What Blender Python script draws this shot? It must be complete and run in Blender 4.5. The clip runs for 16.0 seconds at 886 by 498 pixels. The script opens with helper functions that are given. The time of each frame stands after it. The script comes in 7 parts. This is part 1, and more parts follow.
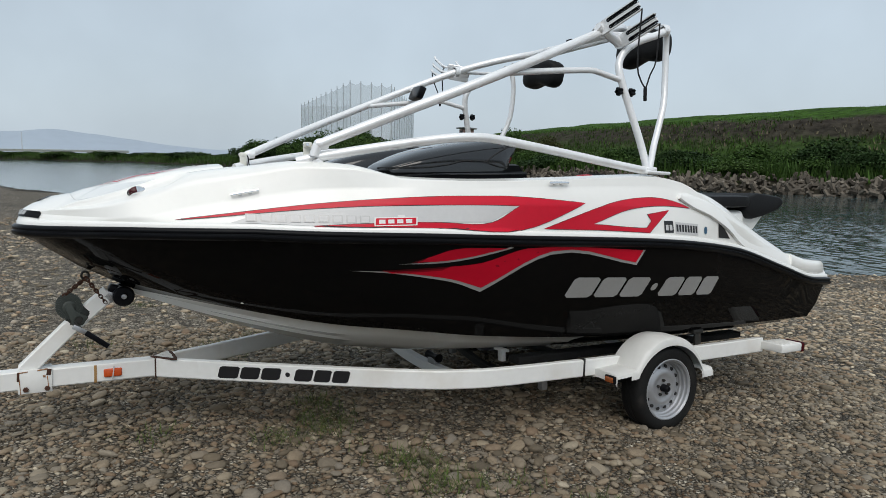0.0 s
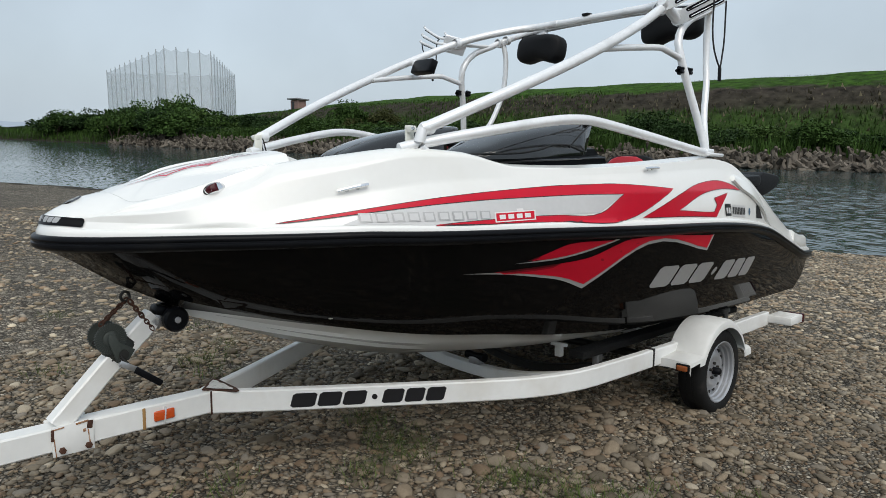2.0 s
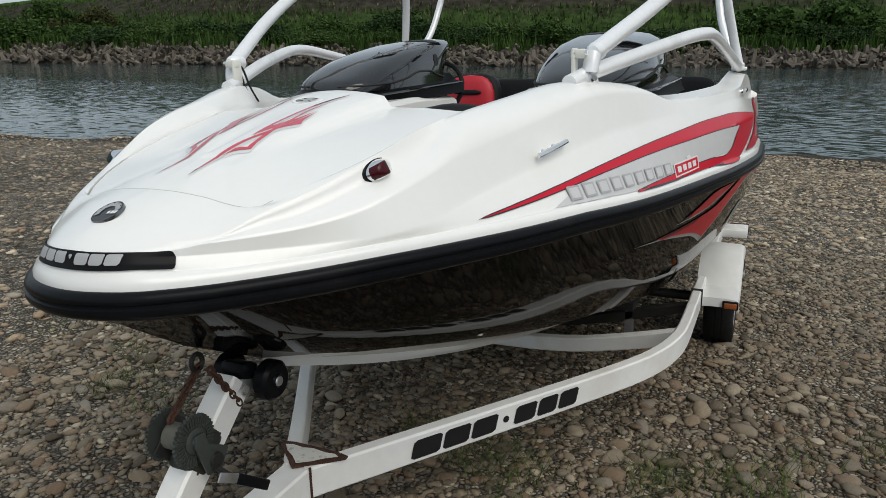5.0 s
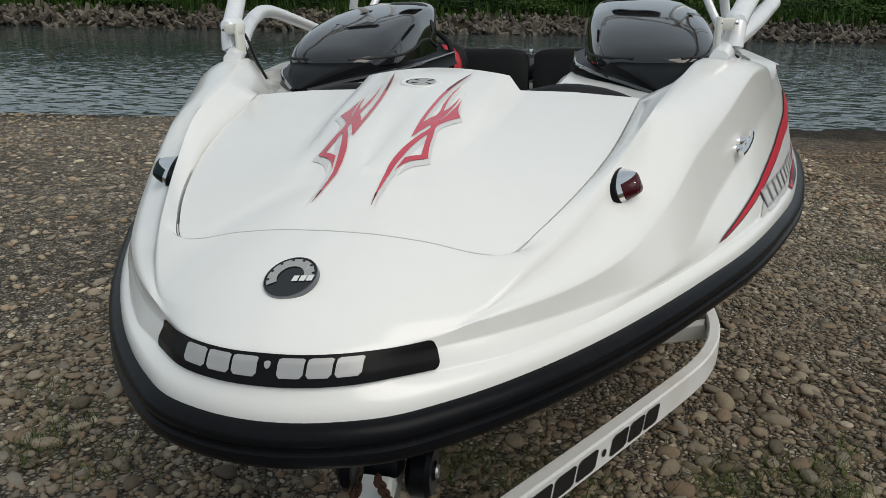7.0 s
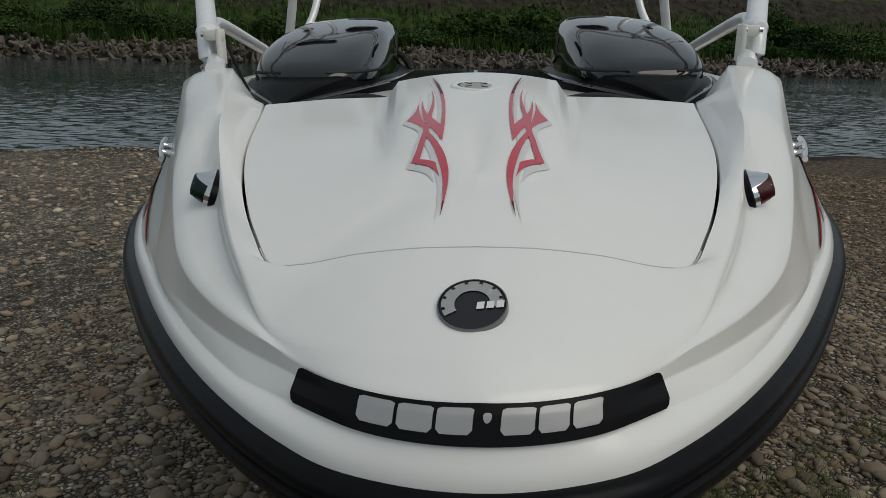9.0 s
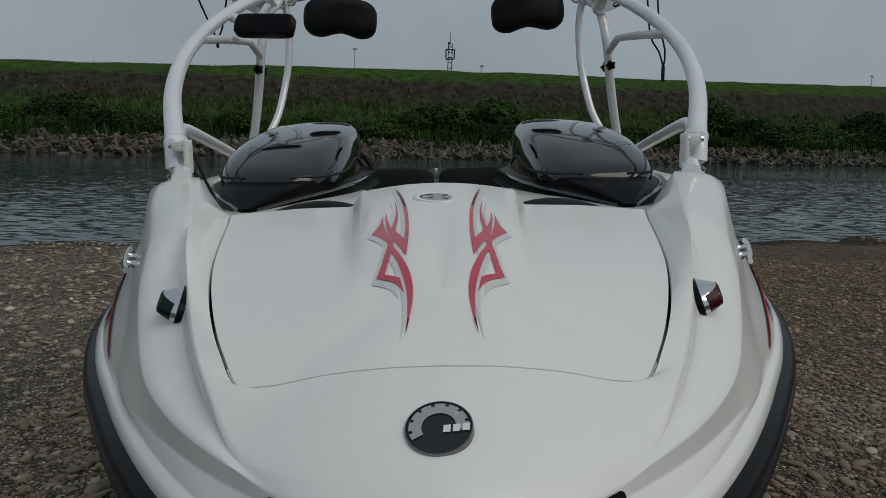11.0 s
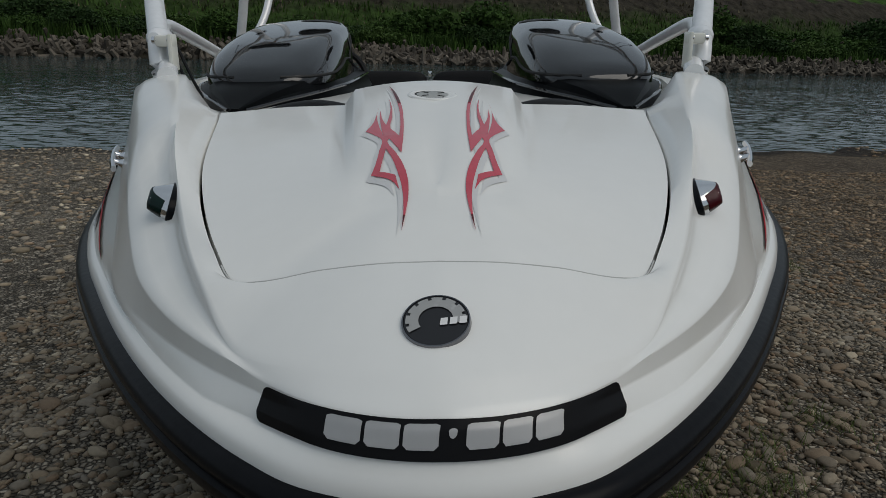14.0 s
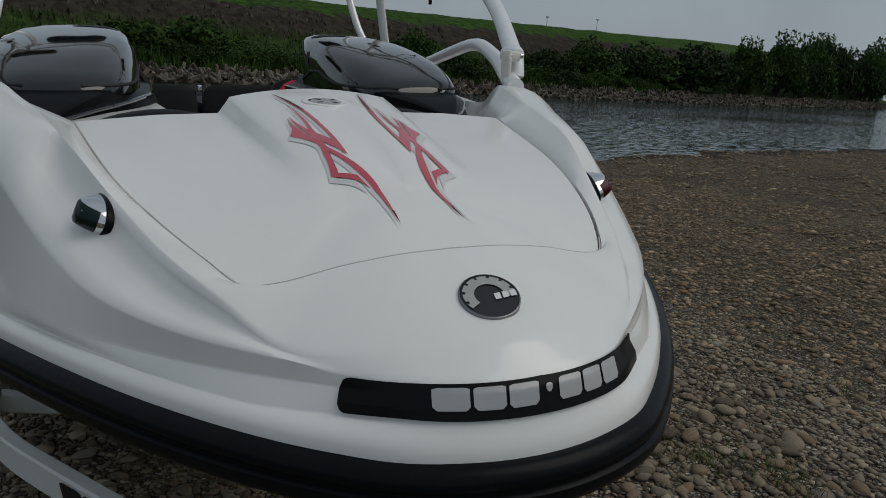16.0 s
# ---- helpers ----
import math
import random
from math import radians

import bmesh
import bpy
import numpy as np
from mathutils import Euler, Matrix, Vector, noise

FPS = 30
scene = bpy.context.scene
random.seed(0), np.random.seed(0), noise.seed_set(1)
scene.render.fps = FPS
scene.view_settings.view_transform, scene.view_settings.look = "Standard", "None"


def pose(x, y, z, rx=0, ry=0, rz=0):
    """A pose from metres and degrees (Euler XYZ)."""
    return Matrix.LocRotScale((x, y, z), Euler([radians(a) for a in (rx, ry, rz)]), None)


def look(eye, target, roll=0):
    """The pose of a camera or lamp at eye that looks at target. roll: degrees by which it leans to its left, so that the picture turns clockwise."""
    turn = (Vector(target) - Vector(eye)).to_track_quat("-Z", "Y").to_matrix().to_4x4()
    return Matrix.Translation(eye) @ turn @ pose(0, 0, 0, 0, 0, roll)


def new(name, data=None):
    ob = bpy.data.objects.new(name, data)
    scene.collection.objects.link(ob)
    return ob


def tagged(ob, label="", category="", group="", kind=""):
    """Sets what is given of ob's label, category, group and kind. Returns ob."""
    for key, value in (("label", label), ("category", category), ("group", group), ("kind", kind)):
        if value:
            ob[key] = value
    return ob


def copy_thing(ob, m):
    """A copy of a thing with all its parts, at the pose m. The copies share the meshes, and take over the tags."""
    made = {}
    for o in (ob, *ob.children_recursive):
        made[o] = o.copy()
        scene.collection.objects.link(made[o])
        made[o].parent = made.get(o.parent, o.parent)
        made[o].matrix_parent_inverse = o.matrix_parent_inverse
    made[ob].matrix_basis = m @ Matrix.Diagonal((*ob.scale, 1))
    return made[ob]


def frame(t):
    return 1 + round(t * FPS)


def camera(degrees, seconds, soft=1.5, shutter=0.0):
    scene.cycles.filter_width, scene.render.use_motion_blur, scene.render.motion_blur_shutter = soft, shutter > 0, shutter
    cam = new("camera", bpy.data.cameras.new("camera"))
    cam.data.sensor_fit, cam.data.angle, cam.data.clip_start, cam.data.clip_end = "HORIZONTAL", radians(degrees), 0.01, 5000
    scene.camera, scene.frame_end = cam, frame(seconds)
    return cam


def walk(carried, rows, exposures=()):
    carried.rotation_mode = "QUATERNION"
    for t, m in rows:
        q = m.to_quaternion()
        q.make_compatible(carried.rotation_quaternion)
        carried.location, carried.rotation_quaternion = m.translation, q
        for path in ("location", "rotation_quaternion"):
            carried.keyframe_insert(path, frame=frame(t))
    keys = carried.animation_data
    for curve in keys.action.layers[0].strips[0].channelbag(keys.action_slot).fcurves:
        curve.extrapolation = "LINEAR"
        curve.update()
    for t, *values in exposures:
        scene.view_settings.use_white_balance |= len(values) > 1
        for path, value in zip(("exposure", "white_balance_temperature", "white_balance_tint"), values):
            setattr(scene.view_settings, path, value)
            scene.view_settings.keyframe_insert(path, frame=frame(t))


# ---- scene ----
cam = camera(64.8, 16.0, soft=0.75)
ROWS = [
    (0, 0.2485, -4.4202, 1.7693, 82.504, -0.806, -30),
    (0.5, -0.0037, -4.1368, 1.7975, 81.441, -0.579, -33.267),
    (1, -0.2148, -3.8169, 1.7881, 80.586, -0.306, -36.993),
    (1.5, -0.4076, -3.508, 1.7927, 80.174, -0.583, -40.495),
    (2, -0.642, -3.1714, 1.8168, 80.418, -0.69, -43.998),
    (2.5, -0.756, -2.8479, 1.8284, 80.359, -1.225, -48.202),
    (3, -0.8336, -2.5437, 1.8688, 79.676, -1.652, -52.581),
    (5.5, -0.7108, -0.9607, 1.8912, 70.542, -0.031, -68.229),
    (6, -0.6102, -0.6809, 1.8792, 68.829, -0.469, -71.239),
    (6.5, -0.5226, -0.5037, 1.8672, 68.936, -0.82, -74.118),
    (7, -0.5366, -0.3517, 1.8692, 70.274, -1.408, -78.29),
    (7.5, -0.5322, -0.2565, 1.8373, 71.831, -2.517, -80.519),
    (8, -0.5316, -0.2365, 1.8218, 73.586, -3.35, -81.521),
    (8.2, -0.5215, -0.2312, 1.8172, 73.498, -3.253, -83.147),
    (8.5, -0.4777, -0.1933, 1.8066, 73.299, -2.977, -84.923),
    (8.7, -0.4494, -0.1115, 1.7907, 73.204, -2.798, -86.090),
    (9, -0.4207, 0.0248, 1.7853, 73.002, -1.972, -87.485),
    (9.5, -0.423, 0.0179, 1.7933, 74.754, -1.21, -89.963),
    (10, -0.4304, 0.0206, 1.8076, 77.561, -1.341, -91.341),
    (12.5, -0.4503, 0.0381, 1.8512, 81.756, -1.877, -89.707),
    (13, -0.444, 0.0401, 1.843, 78.864, -1.845, -89.859),
    (13.5, -0.4361, 0.0382, 1.8275, 75.508, -1.86, -90.137),
    (14, -0.429, 0.0328, 1.8109, 72.868, -2.145, -91.201),
    (14.5, -0.4148, 0.0481, 1.7876, 71.421, -2.82, -94.465),
    (14.7, -0.4018, 0.0654, 1.7729, 71.873, -3.057, -96.798),
    (15, -0.3952, 0.1612, 1.7614, 72.415, -3.282, -100.745),
    (15.2, -0.3957, 0.2512, 1.7710, 73.047, -3.860, -103.294),
    (15.5, -0.4125, 0.3244, 1.7955, 74.457, -3.551, -107.396),
    (15.7, -0.4196, 0.3522, 1.7915, 74.718, -4.066, -109.742),
    (16, -0.4261, 0.4018, 1.7721, 75.565, -3.809, -113.783),
]
walk(cam, [(t, pose(x, y, z, rx, ry, rz)) for t, x, y, z, rx, ry, rz in ROWS],
     exposures=[(0, 0.19, 6500, 10), (1.5, 0.27, 6500, 10), (3, 0.21, 6500, 10), (5.5, 0.06, 6700, 10), (7.5, -0.16, 6800, 10), (9, -0.61, 6800, 10), (10, -0.82, 6700, 10), (12.5, -0.77, 6500, 10), (14, -0.75, 6550, 10), (16, -0.84, 6550, 10)])

# ---------------------------------------------------------------- light
world = bpy.data.worlds.new("overcast")
scene.world = world
world.use_nodes = True
wn, wl = world.node_tree.nodes, world.node_tree.links
sky = wn.new("ShaderNodeTexSky")
sky.sky_type = "NISHITA"
sky.sun_disc = False
sky.sun_elevation, sky.sun_rotation = radians(52), radians(200)
sky.air_density, sky.dust_density, sky.ozone_density = 1.0, 3.0, 1.0
cloud = wn.new("ShaderNodeMix")
cloud.data_type = "RGBA"
cloud.inputs[0].default_value = 0.82
cloud.inputs[7].default_value = (5.65, 6.6, 7.4, 1)
wl.new(sky.outputs[0], cloud.inputs[6])
sky_at, puffs, thick, shade = wn.new("ShaderNodeTexCoord"), wn.new("ShaderNodeTexNoise"), wn.new("ShaderNodeMapRange"), wn.new("ShaderNodeVectorMath")
puffs.inputs["Scale"].default_value, puffs.inputs["Detail"].default_value = 2.4, 5
wl.new(sky_at.outputs["Generated"], puffs.inputs["Vector"])
thick.inputs[1].default_value, thick.inputs[2].default_value, thick.inputs[3].default_value, thick.inputs[4].default_value = 0.3, 0.7, 0.86, 1.12
wl.new(puffs.outputs[0], thick.inputs[0])
shade.operation = "SCALE"
wl.new(cloud.outputs[2], shade.inputs[0]), wl.new(thick.outputs[0], shade.inputs["Scale"])
bg = wn["Background"]
wl.new(shade.outputs[0], bg.inputs[0])
bg.inputs[1].default_value = 0.092
sun = new("sun", bpy.data.lights.new("sun", "SUN"))
sun.data.energy, sun.data.angle, sun.data.color = 1.6, radians(50), (1, 0.95, 0.875)
sun.matrix_world = look((-6, -14, 22), (3, 0, 0))


# ---------------------------------------------------------------- materials
def material(name, base, rough=0.5, metal=0.0, coat=0.0, vary=0.12, grain=40.0, bump=0.0, stain=None, stain_scale=3.0,
             stain_amount=0.5, per="none", per_amount=0.25, spec=0.5):
    """A principled material with tone variation at two scales, fine relief and optional stains."""
    m = bpy.data.materials.new(name)
    m.use_nodes = True
    n, l = m.node_tree.nodes, m.node_tree.links
    p = n["Principled BSDF"]
    p.inputs["Roughness"].default_value, p.inputs["Metallic"].default_value = rough, metal
    p.inputs["Specular IOR Level"].default_value = spec
    p.inputs["Coat Weight"].default_value, p.inputs["Coat Roughness"].default_value = coat, 0.06
    co = n.new("ShaderNodeTexCoord")
    fine, wide = n.new("ShaderNodeTexNoise"), n.new("ShaderNodeTexNoise")
    for t, s in ((fine, grain), (wide, grain / 14)):
        t.inputs["Scale"].default_value, t.inputs["Detail"].default_value = s, 6
        l.new(co.outputs["Object"], t.inputs["Vector"])
    add = n.new("ShaderNodeMath")
    add.operation = "ADD"
    l.new(fine.outputs[0], add.inputs[0]), l.new(wide.outputs[0], add.inputs[1])
    ramp = n.new("ShaderNodeMapRange")
    ramp.inputs[1].default_value, ramp.inputs[2].default_value = 0.6, 1.4
    ramp.inputs[3].default_value, ramp.inputs[4].default_value = 1 - vary, 1 + vary
    l.new(add.outputs[0], ramp.inputs[0])
    tone = n.new("ShaderNodeVectorMath")
    tone.operation = "SCALE"
    tone.inputs[0].default_value = base
    l.new(ramp.outputs[0], tone.inputs["Scale"])
    out = tone.outputs[0]
    if per != "none":
        src = n.new("ShaderNodeNewGeometry").outputs["Random Per Island"] if per == "island" else n.new("ShaderNodeObjectInfo").outputs["Random"]
        pr = n.new("ShaderNodeMapRange")
        pr.inputs[3].default_value, pr.inputs[4].default_value = 1 - per_amount, 1 + per_amount
        l.new(src, pr.inputs[0])
        sc = n.new("ShaderNodeVectorMath")
        sc.operation = "SCALE"
        l.new(out, sc.inputs[0]), l.new(pr.outputs[0], sc.inputs["Scale"])
        out = sc.outputs[0]
    if stain:
        st = n.new("ShaderNodeTexNoise")
        st.inputs["Scale"].default_value, st.inputs["Detail"].default_value = stain_scale, 8
        l.new(co.outputs["Object"], st.inputs["Vector"])
        sr = n.new("ShaderNodeMapRange")
        sr.inputs[1].default_value, sr.inputs[2].default_value, sr.inputs[4].default_value = 0.56, 0.74, stain_amount
        l.new(st.outputs[0], sr.inputs[0])
        mx = n.new("ShaderNodeMix")
        mx.data_type = "RGBA"
        mx.inputs[7].default_value = (*stain, 1)
        l.new(sr.outputs[0], mx.inputs[0]), l.new(out, mx.inputs[6])
        out = mx.outputs[2]
    l.new(out, p.inputs["Base Color"])
    if bump:
        b = n.new("ShaderNodeBump")
        b.inputs["Strength"].default_value, b.inputs["Distance"].default_value = min(bump, 1), 0.01
        l.new(fine.outputs[0], b.inputs["Height"]), l.new(b.outputs[0], p.inputs["Normal"])
    return m


GEL = material("white_gelcoat", (0.825, 0.825, 0.80), 0.22, coat=0.35, vary=0.015, grain=30, stain=(0.70, 0.69, 0.62), stain_scale=2.2, stain_amount=0.25)
GEL_DULL = material("weathered_gelcoat", (0.70, 0.70, 0.64), 0.38, vary=0.05, grain=22, stain=(0.52, 0.50, 0.43), stain_scale=2.5, stain_amount=0.35)
BLACK_HULL = material("black_gelcoat", (0.006, 0.0058, 0.0058), 0.04, coat=0.0, vary=0.15, grain=24, spec=0.06)
RUBBER = material("black_rubber", (0.006, 0.0065, 0.008), 0.30, vary=0.2, grain=60, bump=0.05, stain=(0.014, 0.014, 0.014), stain_scale=6, spec=0.09)
TYRE = material("tyre_rubber", (0.010, 0.010, 0.010), 0.7, vary=0.25, grain=70, bump=0.2, stain=(0.055, 0.05, 0.043), stain_scale=5, spec=0.2)
COWL = material("grey_gloss_cowl", (0.008, 0.0085, 0.0095), 0.06, coat=0.5, vary=0.08, grain=30)
COWL_DARK = material("black_gloss_trim", (0.004, 0.0045, 0.005), 0.30, coat=0.0, vary=0.1, grain=30, spec=0.02)
VINYL = material("black_vinyl", (0.008, 0.0085, 0.0095), 0.6, vary=0.15, grain=90, bump=0.15, spec=0.2)
VINYL_RED = material("red_vinyl", (0.45, 0.012, 0.025), 0.5, vary=0.08, grain=90, bump=0.1)
ALU = material("brushed_aluminium", (0.84, 0.85, 0.86), 0.26, metal=0.22, vary=0.06, grain=60, stain=(0.55, 0.55, 0.55), stain_scale=5)
CHROME = material("chrome", (0.78, 0.78, 0.79), 0.12, metal=1.0, vary=0.05, grain=40)
WHITE_STEEL = material("white_painted_steel", (0.78, 0.78, 0.76), 0.32, vary=0.04, grain=30, stain=(0.55, 0.50, 0.42), stain_scale=3.5, stain_amount=0.35)
GALV = material("zinc_plated_steel", (0.5, 0.51, 0.53), 0.42, metal=0.85, vary=0.12, grain=50, stain=(0.2, 0.17, 0.14), stain_scale=14)
RUST = material("rusted_steel", (0.06, 0.024, 0.013), 0.9, vary=0.6, grain=80, bump=0.4)
DARK_STEEL = material("oily_dark_steel", (0.028, 0.028, 0.026), 0.5, metal=0.4, vary=0.3, grain=60, stain=(0.10, 0.06, 0.035), stain_scale=18)
WHEEL_PAINT = material("silver_wheel_paint", (0.40, 0.41, 0.43), 0.36, metal=0.5, vary=0.08, grain=40, stain=(0.25, 0.23, 0.2), stain_scale=9)
RED = material("red_decal", (0.56, 0.004, 0.024), 0.3, coat=0.0, spec=0.3, vary=0.06, grain=25)
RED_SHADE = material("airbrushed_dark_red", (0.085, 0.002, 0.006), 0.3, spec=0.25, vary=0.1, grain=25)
RED_MID = material("airbrushed_red", (0.27, 0.003, 0.014), 0.3, spec=0.25, vary=0.08, grain=25)
RED_FADED = material("faded_red_decal", (0.54, 0.050, 0.080), 0.25, coat=0.4, vary=0.12, grain=60)
SILVER = material("silver_decal", (0.42, 0.42, 0.42), 0.38, metal=0.25, vary=0.06, grain=50)
PALE = material("pale_grey_decal", (0.56, 0.56, 0.56), 0.35, vary=0.05, grain=40)
INK = material("black_decal", (0.014, 0.014, 0.016), 0.28, vary=0.1, grain=30)
WHITE_INK = material("white_decal", (0.75, 0.75, 0.74), 0.35, vary=0.03, grain=30)
# near-black for seams, and for shade painted into slots, holes and recesses
GROOVE = material("dark_gaps_and_seams", (0.012, 0.012, 0.012), 0.7, vary=0.1, grain=40)
ORANGE = material("orange_reflector", (0.55, 0.075, 0.010), 0.25, coat=0.5, vary=0.1, grain=90, bump=0.3)
RED_LENS = material("red_lens", (0.050, 0.003, 0.006), 0.25, vary=0.1, grain=90, spec=0.25)
GREEN_LENS = material("green_lens", (0.003, 0.014, 0.012), 0.25, vary=0.1, grain=90, spec=0.25)
CARPET = material("grey_bunk_carpet", (0.012, 0.012, 0.012), 0.95, vary=0.3, grain=120, bump=0.5)
RIPRAP = material("broken_concrete", (0.103, 0.089, 0.072), 0.9, vary=0.35, grain=4, bump=0.3, per="island", per_amount=0.65, spec=0.2)
LEAF = material("shrub_leaves", (0.038, 0.074, 0.017), 0.7, vary=0.25, grain=0.6, per="island", per_amount=0.45, spec=0.1)
LEAF_DARK = material("tree_leaves", (0.023, 0.046, 0.014), 0.7, vary=0.25, grain=0.5, per="island", per_amount=0.45, spec=0.1)
LEAF_PALE = material("pale_leaves", (0.051, 0.089, 0.023), 0.7, vary=0.25, grain=0.6, per="island", per_amount=0.4, spec=0.1)
LEAF_OLIVE = material("olive_leaves", (0.051, 0.058, 0.020), 0.75, vary=0.25, grain=0.6, per="island", per_amount=0.4, spec=0.1)
GRASS = material("bank_grass", (0.034, 0.070, 0.012), 0.8, vary=0.2, grain=0.7, per="island", per_amount=0.5, spec=0.15)
DRY_GRASS = material("dry_grass", (0.072, 0.061, 0.032), 0.8, vary=0.2, grain=0.7, per="island", per_amount=0.4)
BARK = material("bark", (0.06, 0.045, 0.032), 0.9, vary=0.3, grain=12, bump=0.5)
CONCRETE = material("pale_concrete", (0.40, 0.40, 0.39), 0.85, vary=0.1, grain=1.0)
FAR_STEEL = material("grey_far_steel", (0.42, 0.45, 0.48), 0.7, vary=0.08, grain=1.0)
DARK_FAR = material("dark_far_steel", (0.03, 0.03, 0.035), 0.6, vary=0.1, grain=1.0)
ROOF = material("grey_roof_sheet", (0.16, 0.16, 0.17), 0.6, vary=0.15, grain=6)


WATER_Z = -0.7


def shingle_material():
    """River shingle: stone cells, painted shade in the gaps, patches of dry sand and weed."""
    m = bpy.data.materials.new("river_shingle")
    m.use_nodes = True
    n, l = m.node_tree.nodes, m.node_tree.links
    p = n["Principled BSDF"]
    p.inputs["Roughness"].default_value, p.inputs["Specular IOR Level"].default_value = 0.85, 0.2
    co = n.new("ShaderNodeTexCoord")
    cell, edge = n.new("ShaderNodeTexVoronoi"), n.new("ShaderNodeTexVoronoi")
    edge.feature = "DISTANCE_TO_EDGE"
    for v in (cell, edge):
        v.inputs["Scale"].default_value = 38
        l.new(co.outputs["Object"], v.inputs["Vector"])
    big = n.new("ShaderNodeTexVoronoi")
    big.inputs["Scale"].default_value = 11
    l.new(co.outputs["Object"], big.inputs["Vector"])
    bigc = n.new("ShaderNodeSeparateColor")
    l.new(big.outputs["Color"], bigc.inputs[0])
    bigr = n.new("ShaderNodeMapRange")
    bigr.inputs[3].default_value, bigr.inputs[4].default_value = 0.62, 1.4
    l.new(bigc.outputs[1], bigr.inputs[0])
    grey = n.new("ShaderNodeSeparateColor")
    l.new(cell.outputs["Color"], grey.inputs[0])
    stone = n.new("ShaderNodeValToRGB")
    e = stone.color_ramp.elements
    e[0].color, e[1].color = (0.10, 0.086, 0.066, 1), (0.42, 0.375, 0.30, 1)
    mid = e.new(0.55)
    mid.color = (0.225, 0.193, 0.150, 1)
    l.new(grey.outputs[0], stone.inputs[0])
    # darkens cell edges, standing in for shade between stones
    gap = n.new("ShaderNodeMapRange")
    gap.inputs[2].default_value, gap.inputs[3].default_value = 0.22, 0.30
    l.new(edge.outputs["Distance"], gap.inputs[0])
    dark = n.new("ShaderNodeVectorMath")
    dark.operation = "SCALE"
    both = n.new("ShaderNodeMath")
    both.operation = "MULTIPLY"
    l.new(gap.outputs[0], both.inputs[0]), l.new(bigr.outputs[0], both.inputs[1])
    l.new(stone.outputs[0], dark.inputs[0]), l.new(both.outputs[0], dark.inputs["Scale"])
    wide = n.new("ShaderNodeTexNoise")
    wide.inputs["Scale"].default_value, wide.inputs["Detail"].default_value = 0.35, 7
    l.new(co.outputs["Object"], wide.inputs["Vector"])
    wr = n.new("ShaderNodeMapRange")
    wr.inputs[1].default_value, wr.inputs[2].default_value, wr.inputs[3].default_value, wr.inputs[4].default_value = 0.3, 0.7, 0.8, 1.2
    l.new(wide.outputs[0], wr.inputs[0])
    sep = n.new("ShaderNodeSeparateXYZ")
    l.new(co.outputs["Object"], sep.inputs[0])
    down = n.new("ShaderNodeMapRange")
    down.inputs[1].default_value, down.inputs[2].default_value, down.inputs[4].default_value = -2.4, -5.5, 0.85
    l.new(sep.outputs[1], down.inputs[0])
    brown = n.new("ShaderNodeMix")
    brown.data_type, brown.blend_type = "RGBA", "MULTIPLY"
    brown.inputs[7].default_value = (0.64, 0.54, 0.44, 1)
    l.new(down.outputs[0], brown.inputs[0]), l.new(dark.outputs[0], brown.inputs[6])
    col = n.new("ShaderNodeVectorMath")
    col.operation = "SCALE"
    l.new(brown.outputs[2], col.inputs[0]), l.new(wr.outputs[0], col.inputs["Scale"])
    wet = n.new("ShaderNodeMapRange")
    wet.inputs[1].default_value, wet.inputs[2].default_value, wet.inputs[3].default_value = WATER_Z + 0.035, WATER_Z + 0.075, 0.3
    l.new(sep.outputs[2], wet.inputs[0])
    damp = n.new("ShaderNodeVectorMath")
    damp.operation = "SCALE"
    l.new(col.outputs[0], damp.inputs[0]), l.new(wet.outputs[0], damp.inputs["Scale"])
    l.new(damp.outputs[0], p.inputs["Base Color"])
    b = n.new("ShaderNodeBump")
    b.inputs["Strength"].default_value, b.inputs["Distance"].default_value = 1.0, 0.02
    l.new(gap.outputs[0], b.inputs["Height"]), l.new(b.outputs[0], p.inputs["Normal"])
    return m


